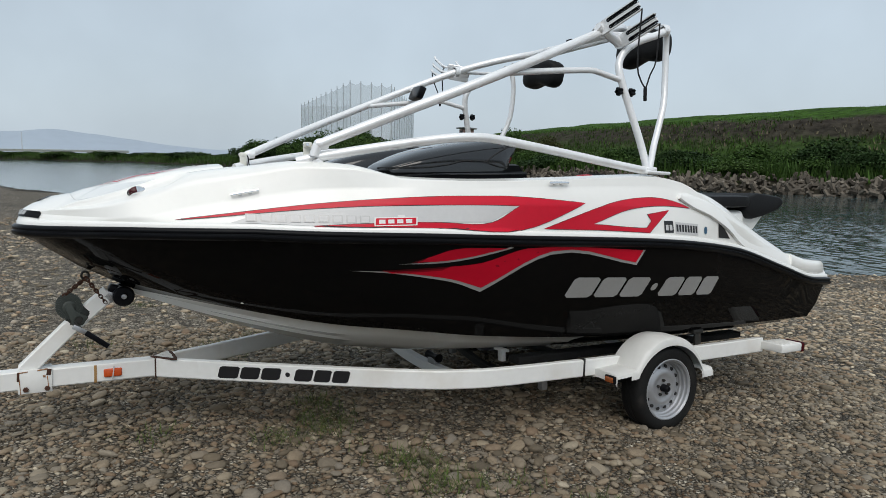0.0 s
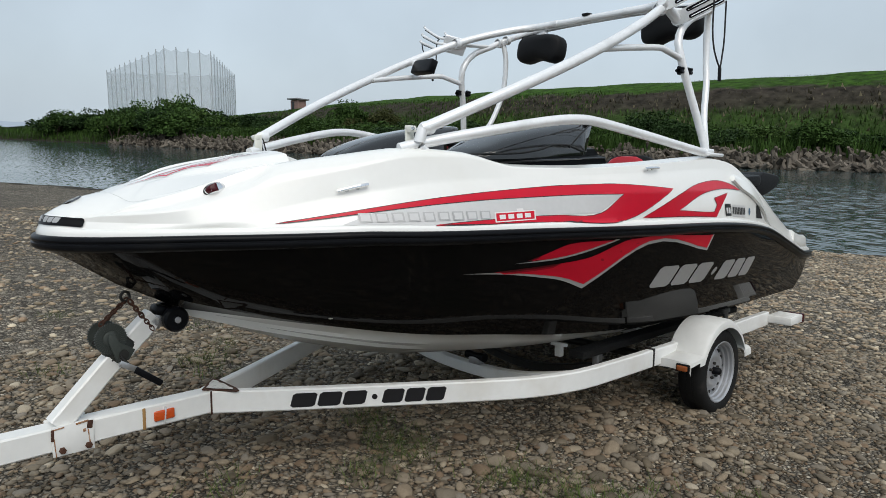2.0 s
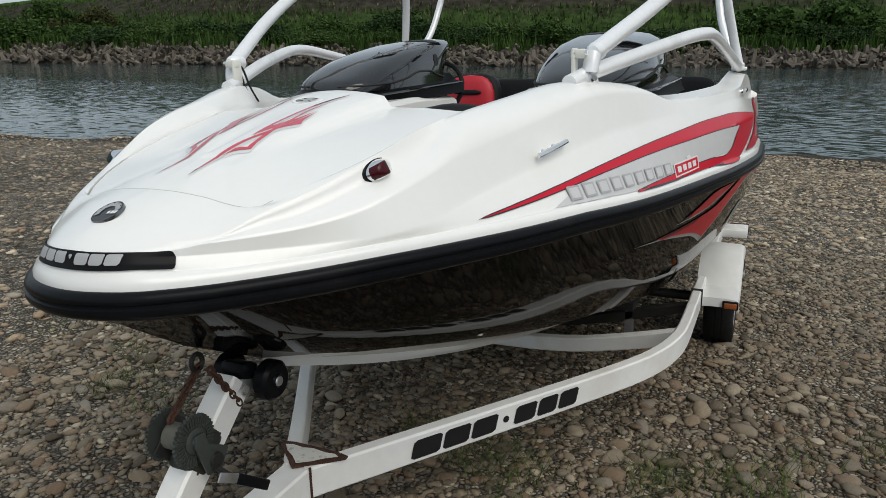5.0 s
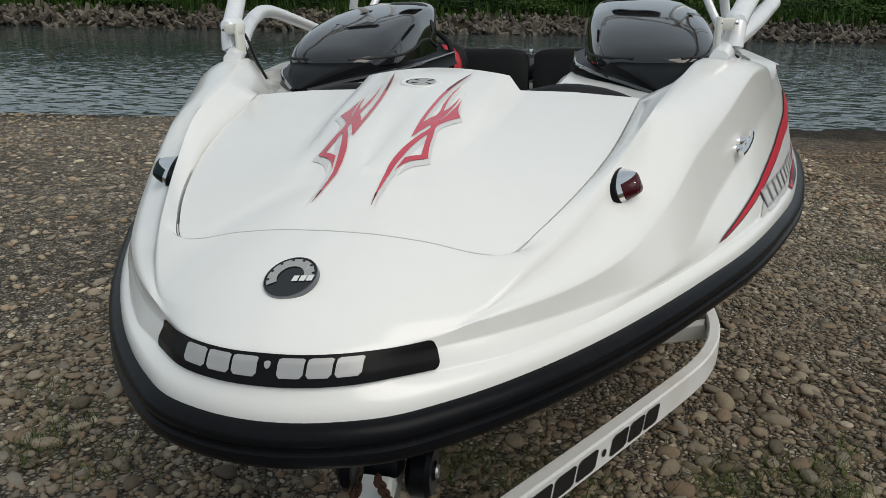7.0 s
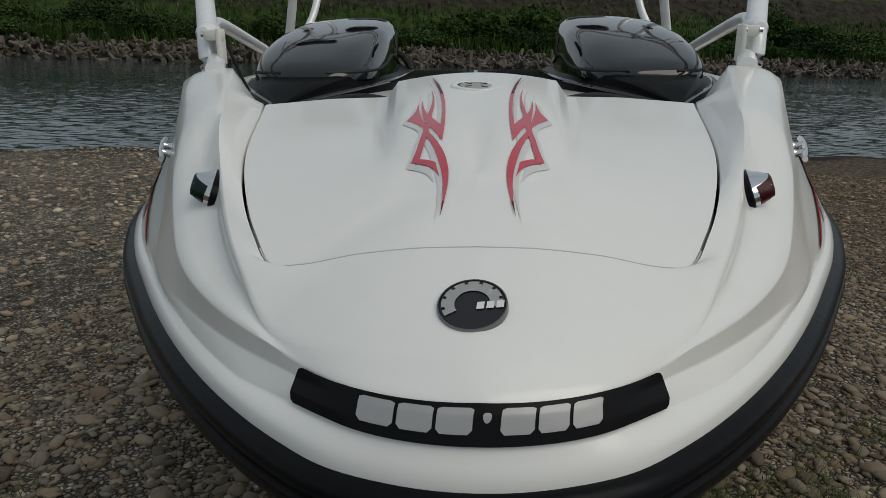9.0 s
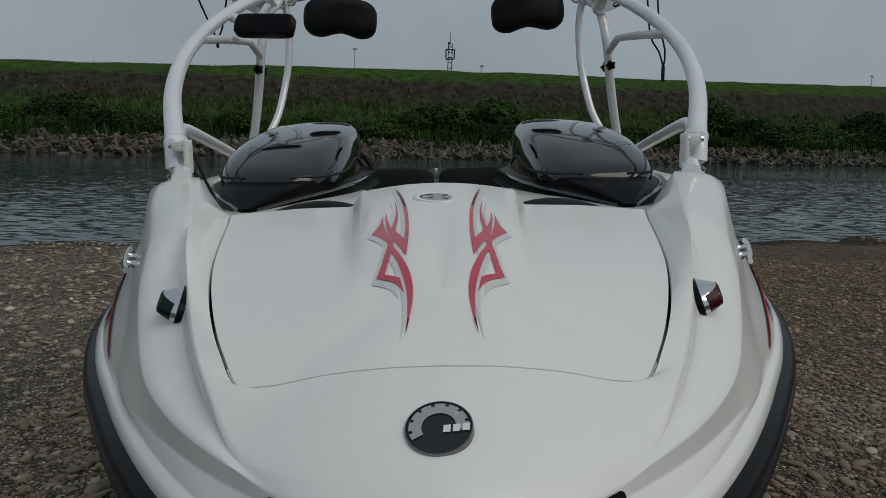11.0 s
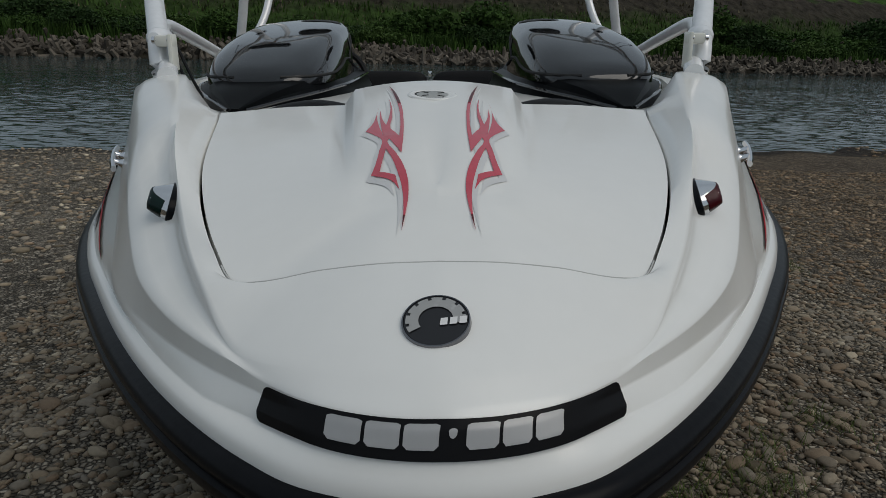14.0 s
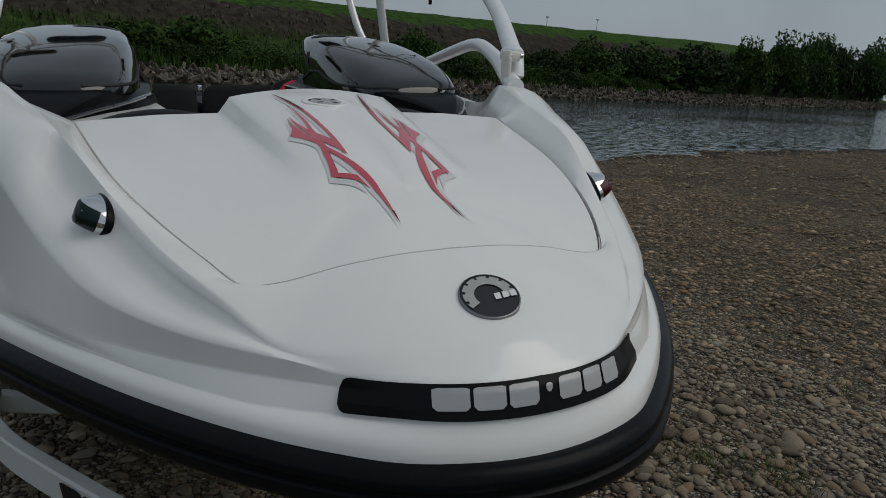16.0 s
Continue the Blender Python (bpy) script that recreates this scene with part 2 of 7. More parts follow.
def bank_material():
    """Far bank: mown green crest, dark weedy revetment below it, rough green at the foot, by height."""
    m = bpy.data.materials.new("levee_bank")
    m.use_nodes = True
    n, l = m.node_tree.nodes, m.node_tree.links
    p = n["Principled BSDF"]
    p.inputs["Roughness"].default_value, p.inputs["Specular IOR Level"].default_value = 0.9, 0.08
    co = n.new("ShaderNodeTexCoord")
    uv = n.new("ShaderNodeAttribute")
    uv.attribute_name = "band"
    noise_a, noise_b = n.new("ShaderNodeTexNoise"), n.new("ShaderNodeTexNoise")
    for t, s in ((noise_a, 0.35), (noise_b, 1.1)):
        t.inputs["Scale"].default_value, t.inputs["Detail"].default_value = s, 8
        l.new(co.outputs["Object"], t.inputs["Vector"])
    jit = n.new("ShaderNodeMath")
    jit.operation = "MULTIPLY_ADD"
    jit.inputs[1].default_value, jit.inputs[2].default_value = 0.20, -0.10
    l.new(noise_a.outputs[0], jit.inputs[0])
    s = n.new("ShaderNodeMath")
    s.operation = "ADD"
    l.new(uv.outputs["Fac"], s.inputs[0]), l.new(jit.outputs[0], s.inputs[1])
    ramp = n.new("ShaderNodeValToRGB")
    e = ramp.color_ramp.elements
    e[0].position, e[0].color = 0.0, (0.035, 0.03, 0.022, 1)
    e[1].position, e[1].color = 1.0, (0.043, 0.098, 0.012, 1)
    for pos, c in ((0.10, (0.034, 0.03, 0.02, 1)), (0.14, (0.036, 0.066, 0.017, 1)), (0.50, (0.040, 0.072, 0.018, 1)), (0.58, (0.044, 0.040, 0.028, 1)),
                   (0.69, (0.050, 0.042, 0.034, 1)), (0.73, (0.040, 0.092, 0.011, 1))):
        k = e.new(pos)
        k.color = c
    l.new(s.outputs[0], ramp.inputs[0])
    vr = n.new("ShaderNodeMapRange")
    vr.inputs[1].default_value, vr.inputs[2].default_value, vr.inputs[3].default_value, vr.inputs[4].default_value = 0.3, 0.7, 0.28, 1.12
    l.new(noise_b.outputs[0], vr.inputs[0])
    sc = n.new("ShaderNodeVectorMath")
    sc.operation = "SCALE"
    l.new(ramp.outputs[0], sc.inputs[0]), l.new(vr.outputs[0], sc.inputs["Scale"])
    l.new(sc.outputs[0], p.inputs["Base Color"])
    b = n.new("ShaderNodeBump")
    b.inputs["Strength"].default_value, b.inputs["Distance"].default_value = 0.8, 0.3
    l.new(noise_b.outputs[0], b.inputs["Height"]), l.new(b.outputs[0], p.inputs["Normal"])
    return m


def water_material():
    m = bpy.data.materials.new("river_water")
    m.use_nodes = True
    n, l = m.node_tree.nodes, m.node_tree.links
    p = n["Principled BSDF"]
    p.inputs["Base Color"].default_value = (0.030, 0.053, 0.055, 1)
    p.inputs["Roughness"].default_value, p.inputs["IOR"].default_value = 0.07, 1.33
    co = n.new("ShaderNodeTexCoord")
    mp = n.new("ShaderNodeMapping")
    mp.inputs["Scale"].default_value = (1.0, 0.28, 1)
    mp.inputs["Rotation"].default_value = (0, 0, radians(12))
    l.new(co.outputs["Object"], mp.inputs["Vector"])
    a, c = n.new("ShaderNodeTexNoise"), n.new("ShaderNodeTexNoise")
    a.inputs["Scale"].default_value, a.inputs["Detail"].default_value, a.inputs["Roughness"].default_value = 6.2, 5, 0.6
    c.inputs["Scale"].default_value, c.inputs["Detail"].default_value = 0.10, 3
    l.new(mp.outputs[0], a.inputs["Vector"]), l.new(mp.outputs[0], c.inputs["Vector"])
    k = n.new("ShaderNodeMapRange")
    k.inputs[1].default_value, k.inputs[2].default_value, k.inputs[3].default_value, k.inputs[4].default_value = 0.35, 0.65, 0.40, 0.95
    l.new(c.outputs[0], k.inputs[0])
    where, calm, lull = n.new("ShaderNodeSeparateXYZ"), n.new("ShaderNodeMapRange"), n.new("ShaderNodeMath")
    l.new(co.outputs["Object"], where.inputs[0]), l.new(where.outputs[1], calm.inputs[0])
    calm.inputs[1].default_value, calm.inputs[2].default_value, calm.inputs[3].default_value, calm.inputs[4].default_value = 5, 18, 1.0, 0.36
    lull.operation = "MULTIPLY"
    l.new(k.outputs[0], lull.inputs[0]), l.new(calm.outputs[0], lull.inputs[1])
    off, amp, up, unit = (n.new("ShaderNodeVectorMath") for i in range(4))
    off.operation, amp.operation, up.operation, unit.operation = "SUBTRACT", "SCALE", "MULTIPLY_ADD", "NORMALIZE"
    off.inputs[1].default_value = (0.5, 0.5, 0.5)
    l.new(a.outputs["Color"], off.inputs[0]), l.new(off.outputs[0], amp.inputs[0]), l.new(lull.outputs[0], amp.inputs["Scale"])
    up.inputs[1].default_value, up.inputs[2].default_value = (1, 1, 0), (0, 0, 1)
    l.new(amp.outputs[0], up.inputs[0]), l.new(up.outputs[0], unit.inputs[0]), l.new(unit.outputs[0], p.inputs["Normal"])
    return m


def net_material():
    """Fine netting: mostly see-through, faint grey mesh."""
    m = bpy.data.materials.new("golf_netting")
    m.use_nodes = True
    n, l = m.node_tree.nodes, m.node_tree.links
    p, out = n["Principled BSDF"], n["Material Output"]
    p.inputs["Base Color"].default_value, p.inputs["Roughness"].default_value = (0.44, 0.48, 0.52, 1), 0.9
    t, mix = n.new("ShaderNodeBsdfTransparent"), n.new("ShaderNodeMixShader")
    co, ns, mr = n.new("ShaderNodeTexCoord"), n.new("ShaderNodeTexNoise"), n.new("ShaderNodeMapRange")
    ns.inputs["Scale"].default_value = 0.09
    mr.inputs[3].default_value, mr.inputs[4].default_value = 0.30, 0.46
    l.new(co.outputs["Object"], ns.inputs["Vector"]), l.new(ns.outputs[0], mr.inputs[0]), l.new(mr.outputs[0], mix.inputs[0])
    l.new(t.outputs[0], mix.inputs[1]), l.new(p.outputs[0], mix.inputs[2]), l.new(mix.outputs[0], out.inputs[0])
    return m


SHINGLE, BANK, WATER, NET = shingle_material(), bank_material(), water_material(), net_material()


# ---------------------------------------------------------------- shaping helpers
def keyed(*pts):
    """A smooth curve without overshoot through (position, value) pairs."""
    x, y = np.array([p[0] for p in pts], float), np.array([p[1] for p in pts], float)
    h, d = np.diff(x), np.diff(y) / np.diff(x)
    m = np.zeros(len(x))
    m[0], m[-1] = d[0], d[-1]
    for i in range(1, len(x) - 1):
        if d[i - 1] * d[i] > 0:
            w1, w2 = 2 * h[i] + h[i - 1], h[i] + 2 * h[i - 1]
            m[i] = (w1 + w2) / (w1 / d[i - 1] + w2 / d[i])

    def at(v):
        v = np.clip(np.asarray(v, float), x[0], x[-1])
        i = np.clip(np.searchsorted(x, v, side="right") - 1, 0, len(x) - 2)
        t = (v - x[i]) / h[i]
        return ((2 * t**3 - 3 * t**2 + 1) * y[i] + (t**3 - 2 * t**2 + t) * h[i] * m[i] + (-2 * t**3 + 3 * t**2) * y[i + 1] + (t**3 - t**2) * h[i] * m[i + 1])

    return at


def mesh_from(name, bm, mat, sharp=38, recalc=True):
    if recalc:
        bmesh.ops.recalc_face_normals(bm, faces=bm.faces)
    me = bpy.data.meshes.new(name)
    bm.to_mesh(me)
    bm.free()
    me.materials.append(mat)
    me.polygons.foreach_set("use_smooth", [True] * len(me.polygons))
    me.set_sharp_from_angle(angle=radians(sharp))
    return me


def part(name, bm, mat, parent, label="", sharp=38, recalc=True):
    ob = new(name, mesh_from(name, bm, mat, sharp, recalc))
    ob.parent = parent
    if label:
        tagged(ob, label)
    return ob


def thing(name, label, category, m=Matrix(), group="", kind=""):
    ob = new(name)
    ob.empty_display_size = 0.2
    ob.matrix_basis = m
    return tagged(ob, label, category, group, kind)


def box(bm, at, size, turn=(0, 0, 0), bevel=0.0, seg=2):
    made = bmesh.ops.create_cube(bm, size=1, matrix=pose(*at, *turn) @ Matrix.Diagonal((*size, 1)))["verts"]
    if bevel:
        edges = list({e for v in made for e in v.link_edges})
        bmesh.ops.bevel(bm, geom=edges, offset=bevel, segments=seg, affect="EDGES", profile=0.5)
    return bm


def boxes(*specs):
    bm = bmesh.new()
    for s in specs:
        box(bm, *s)
    return bm


def lathe(bm, profile, at=(0, 0, 0), axis="z", seg=32, squash=1.0):
    """A turned body from (radius, height) pairs."""
    turn = {"z": Matrix(), "y": pose(0, 0, 0, -90), "x": pose(0, 0, 0, 0, 90)}[axis]
    m = Matrix.Translation(at) @ turn
    rings = []
    for r, h in profile:
        if r < 1e-5:
            rings.append([bm.verts.new(m @ Vector((0, 0, h)))])
        else:
            rings.append([bm.verts.new(m @ Vector((r * math.cos(2 * math.pi * i / seg), squash * r * math.sin(2 * math.pi * i / seg), h))) for i in range(seg)])
    for a, b in zip(rings, rings[1:]):
        for i in range(seg):
            j = (i + 1) % seg
            f = [a[i % len(a)], a[j % len(a)], b[j % len(b)], b[i % len(b)]]
            f = list(dict.fromkeys(f))
            if len(f) > 2:
                bm.faces.new(f)
    return bm


def smooth_path(pts, step=0.05):
    """Points along a rounded line through the given ones."""
    p = [np.array(q, float) for q in pts]
    p = [2 * p[0] - p[1]] + p + [2 * p[-1] - p[-2]]
    out = []
    for a, b, c, d in zip(p, p[1:], p[2:], p[3:]):
        n = max(2, int(np.linalg.norm(c - b) / step))
        for i in range(n):
            t = i / n
            out.append(0.5 * (2 * b + (c - a) * t + (2 * a - 5 * b + 4 * c - d) * t * t + (3 * b - a - 3 * c + d) * t**3))
    return out + [p[-2]]


def sweep(bm, path, section, closed_section=True, up=(0, 0, 1), caps=True):
    """Sweeps a section of (across, up) pairs along a path of points."""
    rings = []
    for i, q in enumerate(path):
        t = np.array(path[min(i + 1, len(path) - 1)]) - np.array(path[max(i - 1, 0)])
        t /= np.linalg.norm(t) + 1e-12
        side = np.cross(t, up)
        side /= np.linalg.norm(side) + 1e-12
        top = np.cross(side, t)
        rings.append([bm.verts.new(np.array(q) + a * side + b * top) for a, b in section])
    k = len(section)
    for a, b in zip(rings, rings[1:]):
        for i in range(k if closed_section else k - 1):
            bm.faces.new((a[i], a[(i + 1) % k], b[(i + 1) % k], b[i]))
    if caps and closed_section:
        bm.faces.new(rings[0]), bm.faces.new(rings[-1][::-1])
    return bm


def tube(bm, pts, radius, seg=14, step=0.05, rounded=True, up=(0, 0, 1)):
    path = smooth_path(pts, step) if rounded else [np.array(p, float) for p in pts]
    return sweep(bm, path, [(radius * math.cos(2 * math.pi * i / seg), radius * math.sin(2 * math.pi * i / seg)) for i in range(seg)], up=up)


def mirrored(pts, side):
    return [(x, y * side, z) for x, y, z in pts]


def loft(lines, both=True):
    """A skin over lines of equally many points (y positive); both: its mirror image too."""
    bm = bmesh.new()
    for s in ((1, -1) if both else (1,)):
        grid = [[bm.verts.new((p[0], s * p[1], p[2])) for p in line] for line in lines]
        for a, b in zip(grid, grid[1:]):
            for i in range(len(a) - 1):
                bm.faces.new((a[i], a[i + 1], b[i + 1], b[i]))
    bmesh.ops.remove_doubles(bm, verts=bm.verts, dist=1e-4)
    return bm


def mesh_of(name, verts, faces, mat, smooth=False, band=None):
    me = bpy.data.meshes.new(name)
    me.from_pydata(verts, [], faces)
    me.materials.append(mat)
    if smooth:
        me.polygons.foreach_set("use_smooth", [True] * len(me.polygons))
    if band is not None:
        me.attributes.new("band", "FLOAT", "POINT").data.foreach_set("value", band)
    me.update()
    return me


def many(name, base_v, base_f, places, turns, scales, mat, smooth=True):
    """One joined mesh of many copies of a small body, each with its place, turn matrix and scale."""
    v = np.einsum("nij,nkj->nki", turns, base_v[None] * scales[:, None, :]) + places[:, None, :]
    k, n = len(base_v), len(places)
    f = (base_f[None] + (np.arange(n) * k)[:, None, None]).reshape(-1, base_f.shape[1])
    me = bpy.data.meshes.new(name)
    me.vertices.add(n * k)
    me.vertices.foreach_set("co", v.astype(np.float32).ravel())
    c = f.shape[1]
    me.loops.add(f.size)
    me.loops.foreach_set("vertex_index", f.astype(np.int32).ravel())
    me.polygons.add(len(f))
    me.polygons.foreach_set("loop_start", np.arange(0, f.size, c, dtype=np.int32))
    me.polygons.foreach_set("loop_total", np.full(len(f), c, dtype=np.int32))
    me.polygons.foreach_set("use_smooth", np.full(len(f), smooth))
    me.materials.append(mat)
    me.update()
    me.validate()
    return me


def random_turns(rng, n, flat=False):
    a = rng.uniform(0, 2 * math.pi, n)
    c, s, z, o = np.cos(a), np.sin(a), np.zeros(n), np.ones(n)
    rz = np.stack([np.stack([c, -s, z], -1), np.stack([s, c, z], -1), np.stack([z, z, o], -1)], 1)
    if flat:
        b = rng.normal(0, 0.22, n)
    else:
        b = np.arccos(rng.uniform(-1, 1, n))
    c, s = np.cos(b), np.sin(b)
    rx = np.stack([np.stack([o, z, z], -1), np.stack([z, c, -s], -1), np.stack([z, s, c], -1)], 1)
    if flat:
        return rz @ rx
    a = rng.uniform(0, 2 * math.pi, n)
    c, s = np.cos(a), np.sin(a)
    return rz @ rx @ np.stack([np.stack([c, -s, z], -1), np.stack([s, c, z], -1), np.stack([z, z, o], -1)], 1)


def ico(level):
    bm = bmesh.new()
    bmesh.ops.create_icosphere(bm, subdivisions=level, radius=1)
    v = np.array([q.co[:] for q in bm.verts])
    f = np.array([[q.index for q in g.verts] for g in bm.faces])
    bm.free()
    return v, f


# ---------------------------------------------------------------- ground, river, far bank
shore = keyed((-400, 150), (-120, 42), (-60, 28), (-35, 23.2), (-22.5, 21), (-12.5, 18.2), (-8.5, 17), (-4, 16.4), (0, 16.2), (3.8, 15.9), (6.3, 14.1), (8.7, 13.1),
              (11.8, 12.4), (15.7, 11.4), (26, 9.3), (30, 8.3), (47, 0), (56, -2.5), (100, -22), (300, -150), (700, -420))
far_shore = keyed((-500, 330), (-187, 128), (-88, 86), (-68, 80), (-48, 73), (-30, 67), (-11, 61), (0, 60), (6, 58), (20, 53), (31, 49), (45, 44), (58, 41), (86, 38), (111, 37),
                  (137, 34), (190, 22), (246, -12), (330, -90), (700, -380))
crest_height = keyed((-500, 12.0), (-140, 12.5), (-90, 11.0), (-60, 10.3), (-30, 9.5), (0, 9.2), (45, 7.7), (90, 6.2), (120, 4.6), (180, 2.0), (250, 0.9), (700, 0.8))


def ground_z(x, y):
    s = shore(y)
    return WATER_Z + 0.87 / np.maximum(s, 15) * np.minimum(s - x, 32)


def uneven(x, y):
    """The ground with its low hummocks, for arrays or single places."""
    x, y = np.atleast_1d(np.asarray(x, float)), np.atleast_1d(np.asarray(y, float))
    bumps = [0.035 * noise.noise((a * 0.7, b * 0.7, 0)) + 0.02 * noise.noise((a * 2.3, b * 2.3, 4)) + (0.06 * noise.noise((a * 0.5, b * 0.5, 9)) if -1.5 < c < 2.5 else 0)
             for a, b, c in zip(x, y, shore(y) - x)]
    rut = sum(0.045 * np.exp(-((x - 3.93) / 0.35) ** 2 - ((y - wy) / 0.22) ** 2) for wy in (-1.1, 1.1))
    return ground_z(x, y) + np.array(bumps) - rut


def grid_faces(rows, cols):
    i = np.arange((rows - 1) * cols).reshape(rows - 1, cols)[:, :-1].ravel()
    return np.stack([i, i + 1, i + cols + 1, i + cols], 1).tolist()


ys = np.concatenate([np.linspace(-400, -40, 16)[:-1], np.linspace(-40, -8, 30)[:-1], np.linspace(-8, 8, 110)[:-1], np.linspace(8, 60, 50)[:-1], np.linspace(60, 700, 24)])
offs = np.concatenate([np.linspace(-12, 0, 8)[:-1], np.linspace(0, 8, 14)[:-1], np.linspace(8, 20, 80)[:-1], np.linspace(20, 45, 20)[:-1], np.geomspace(45, 900, 12)])
rng = np.random.default_rng(5)
v = []
for y in ys:
    for o in offs:
        x = float(shore(y)) - o
        z = float(uneven(x, y)[0])
        v.append((x, y, z))
ground = tagged(new("ground", mesh_of("ground", v, grid_faces(len(ys), len(offs)), SHINGLE, True)), "grey-brown river shingle sloping down to the water", "ground", kind="structure")

water = tagged(new("water", mesh_of("water", [(-900, -900, WATER_Z), (900, -900, WATER_Z), (900, 1200, WATER_Z), (-900, 1200, WATER_Z)], [(0, 1, 2, 3)], WATER)),
               "slow grey-green river water with small ripples", "river", kind="structure")

# far bank: riprap foot, weedy berm, dark revetment, mown crest
ys = np.concatenate([np.linspace(-500, -120, 20)[:-1], np.linspace(-120, 140, 140)[:-1], np.linspace(140, 700, 50)])
# offset from the waterline, rise above it, share of the levee's height, colour band
BANK_PROFILE = [(-4, -0.8, 0, 0.0), (0, 0.05, 0, 0.04), (1.2, 0.4, 0, 0.07), (3, 0.95, 0, 0.10), (4.5, 1.3, 0, 0.13), (8, 1.4, 0, 0.2), (13, 1.5, 0.03, 0.34), (15, 1.5, 0.12, 0.40), (19, 1.5, 0.42, 0.54), (23.5, 1.5, 0.74, 0.68),
        (25, 1.5, 0.80, 0.72), (30, 1.5, 0.97, 0.9), (32, 1.5, 1.0, 0.95), (40, 1.5, 1.0, 0.97), (70, 1.5, 0.5, 1.0), (400, 1.5, 0.4, 1.0)]


def bank_z(o, y):
    full = max(float(crest_height(y)) - WATER_Z - 1.5, 0.0)
    at = [p[0] for p in BANK_PROFILE]
    return WATER_Z + float(np.interp(o, at, [p[1] for p in BANK_PROFILE])) + full * float(np.interp(o, at, [p[2] for p in BANK_PROFILE]))


v, band = [], []
for y in ys:
    for o, rise, share, b in BANK_PROFILE:
        x = float(far_shore(y)) + o
        z = bank_z(o, y) + (0.25 * noise.noise((x * 0.2, y * 0.2, 3)) if o > 5 else 0)
        v.append((x, y, z)), band.append(b)
far_bank = tagged(new("far_bank", mesh_of("far_bank", v, grid_faces(len(ys), len(BANK_PROFILE)), BANK, True, band)),
                  "grassy levee with a dark weedy slope across the river", "bank", kind="structure")



# ---------------------------------------------------------------- the boat
RIG = Matrix.Translation((0, 0.008, 1.5)) @ pose(0, 0, 0, -2.4) @ Matrix.Translation((0, 0, -1.5))
boat = thing("jet_boat", "white and black jet boat with red flame stripes on its trailer", "boat", RIG)
SIDES = (("port", -1), ("starboard", 1))
XE, XS = 1.2, 5.92


def bow_line(x0, z0, *keys):
    """A deck line that starts on the centreline at the bow."""
    w = [0] + [math.sqrt((k[0] - x0) / (XE - x0)) for k in keys]
    return (lambda u: x0 + (XE - x0) * u**2), keyed(*zip(w, [0] + [k[1] for k in keys])), keyed(*zip(w, [z0] + [k[2] for k in keys]))


def aft_line(*keys):
    return (lambda x: x), keyed(*[(k[0], k[1]) for k in keys]), keyed(*[(k[0], k[2]) for k in keys])


NB, NA = 56, 60
U = np.linspace(0, 1, NB)
XA = np.linspace(XE, XS, NA)


def along(line, s):
    fx, fy, fz = line
    return np.stack([fx(s) * np.ones_like(s), fy(s), fz(s)], 1)


SHEER_B = bow_line(0.132, 1.379, (0.144, 0.085, 1.379), (0.170, 0.15, 1.378), (0.214, 0.207, 1.376), (0.272, 0.268, 1.374), (0.340, 0.330, 1.373), (0.456, 0.42, 1.371), (0.575, 0.50, 1.369), (0.745, 0.602, 1.364), (0.93, 0.706, 1.359), (1.07, 0.773, 1.3555), (1.2, 0.829, 1.352))
SHEER_A = aft_line((1.2, 0.829, 1.352), (1.35, 0.887, 1.342), (1.5, 0.939, 1.333), (2.1, 1.095, 1.306), (2.6, 1.19, 1.279), (3.2, 1.25, 1.247), (3.8, 1.25, 1.205), (4.5, 1.195, 1.115), (5.14, 1.14, 0.937),
                   (5.6, 1.09, 0.81), (5.92, 1.03, 0.775))
sheer_b, sheer_a = along(SHEER_B, U), along(SHEER_A, XA)
sheer = np.concatenate([sheer_b, sheer_a[1:]])


def inset(line, d, dz):
    """A line moved inboard by d and up by dz."""
    t = np.gradient(line, axis=0)
    t[0] = (0, 1, 0)
    n = np.stack([t[:, 1], -t[:, 0], 0 * t[:, 0]], 1)
    n /= np.linalg.norm(n, axis=1)[:, None]
    out = line + d * n + (0, 0, dz)
    out[0, 1] = 0
    return out


lip1, lip2 = inset(sheer, 0.001, 0.014), inset(sheer, 0.008, 0.026)
foot = np.concatenate([along(bow_line(0.146, 1.418, (0.175, 0.12, 1.417), (0.262, 0.207, 1.411), (0.45, 0.372, 1.403), (0.73, 0.570, 1.398), (1.2, 0.795, 1.386)), U),
                       along(aft_line((1.2, 0.795, 1.386), (2.1, 1.067, 1.340), (2.6, 1.168, 1.313), (3.2, 1.230, 1.281), (3.8, 1.230, 1.239), (4.5, 1.175, 1.149), (5.14, 1.118, 0.97), (5.6, 1.065, 0.842), (5.92, 1.0, 0.80)), XA)[1:]])
blend = np.clip((sheer[:, :1] - 0.18) / 0.12, 0, 1)
foot = (1 - blend) * foot + blend * inset(sheer, 0.018, 0.028)
ridge = np.concatenate([along(bow_line(0.158, 1.448, (0.19, 0.119, 1.444), (0.262, 0.200, 1.434), (0.345, 0.288, 1.428), (0.5, 0.420, 1.418), (0.6, 0.496, 1.415), (0.7, 0.551, 1.421), (0.9, 0.622, 1.461), (1.2, 0.730, 1.511)), U),
                        along(aft_line((1.2, 0.730, 1.511), (1.6, 0.860, 1.553), (2.0, 0.978, 1.557), (2.5, 1.092, 1.553), (2.9, 1.162, 1.553), (3.72, 1.153, 1.553), (3.95, 1.165, 1.52), (4.34, 1.180, 1.365), (5.14, 1.095, 1.055), (5.92, 0.97, 0.85)), XA)[1:]])
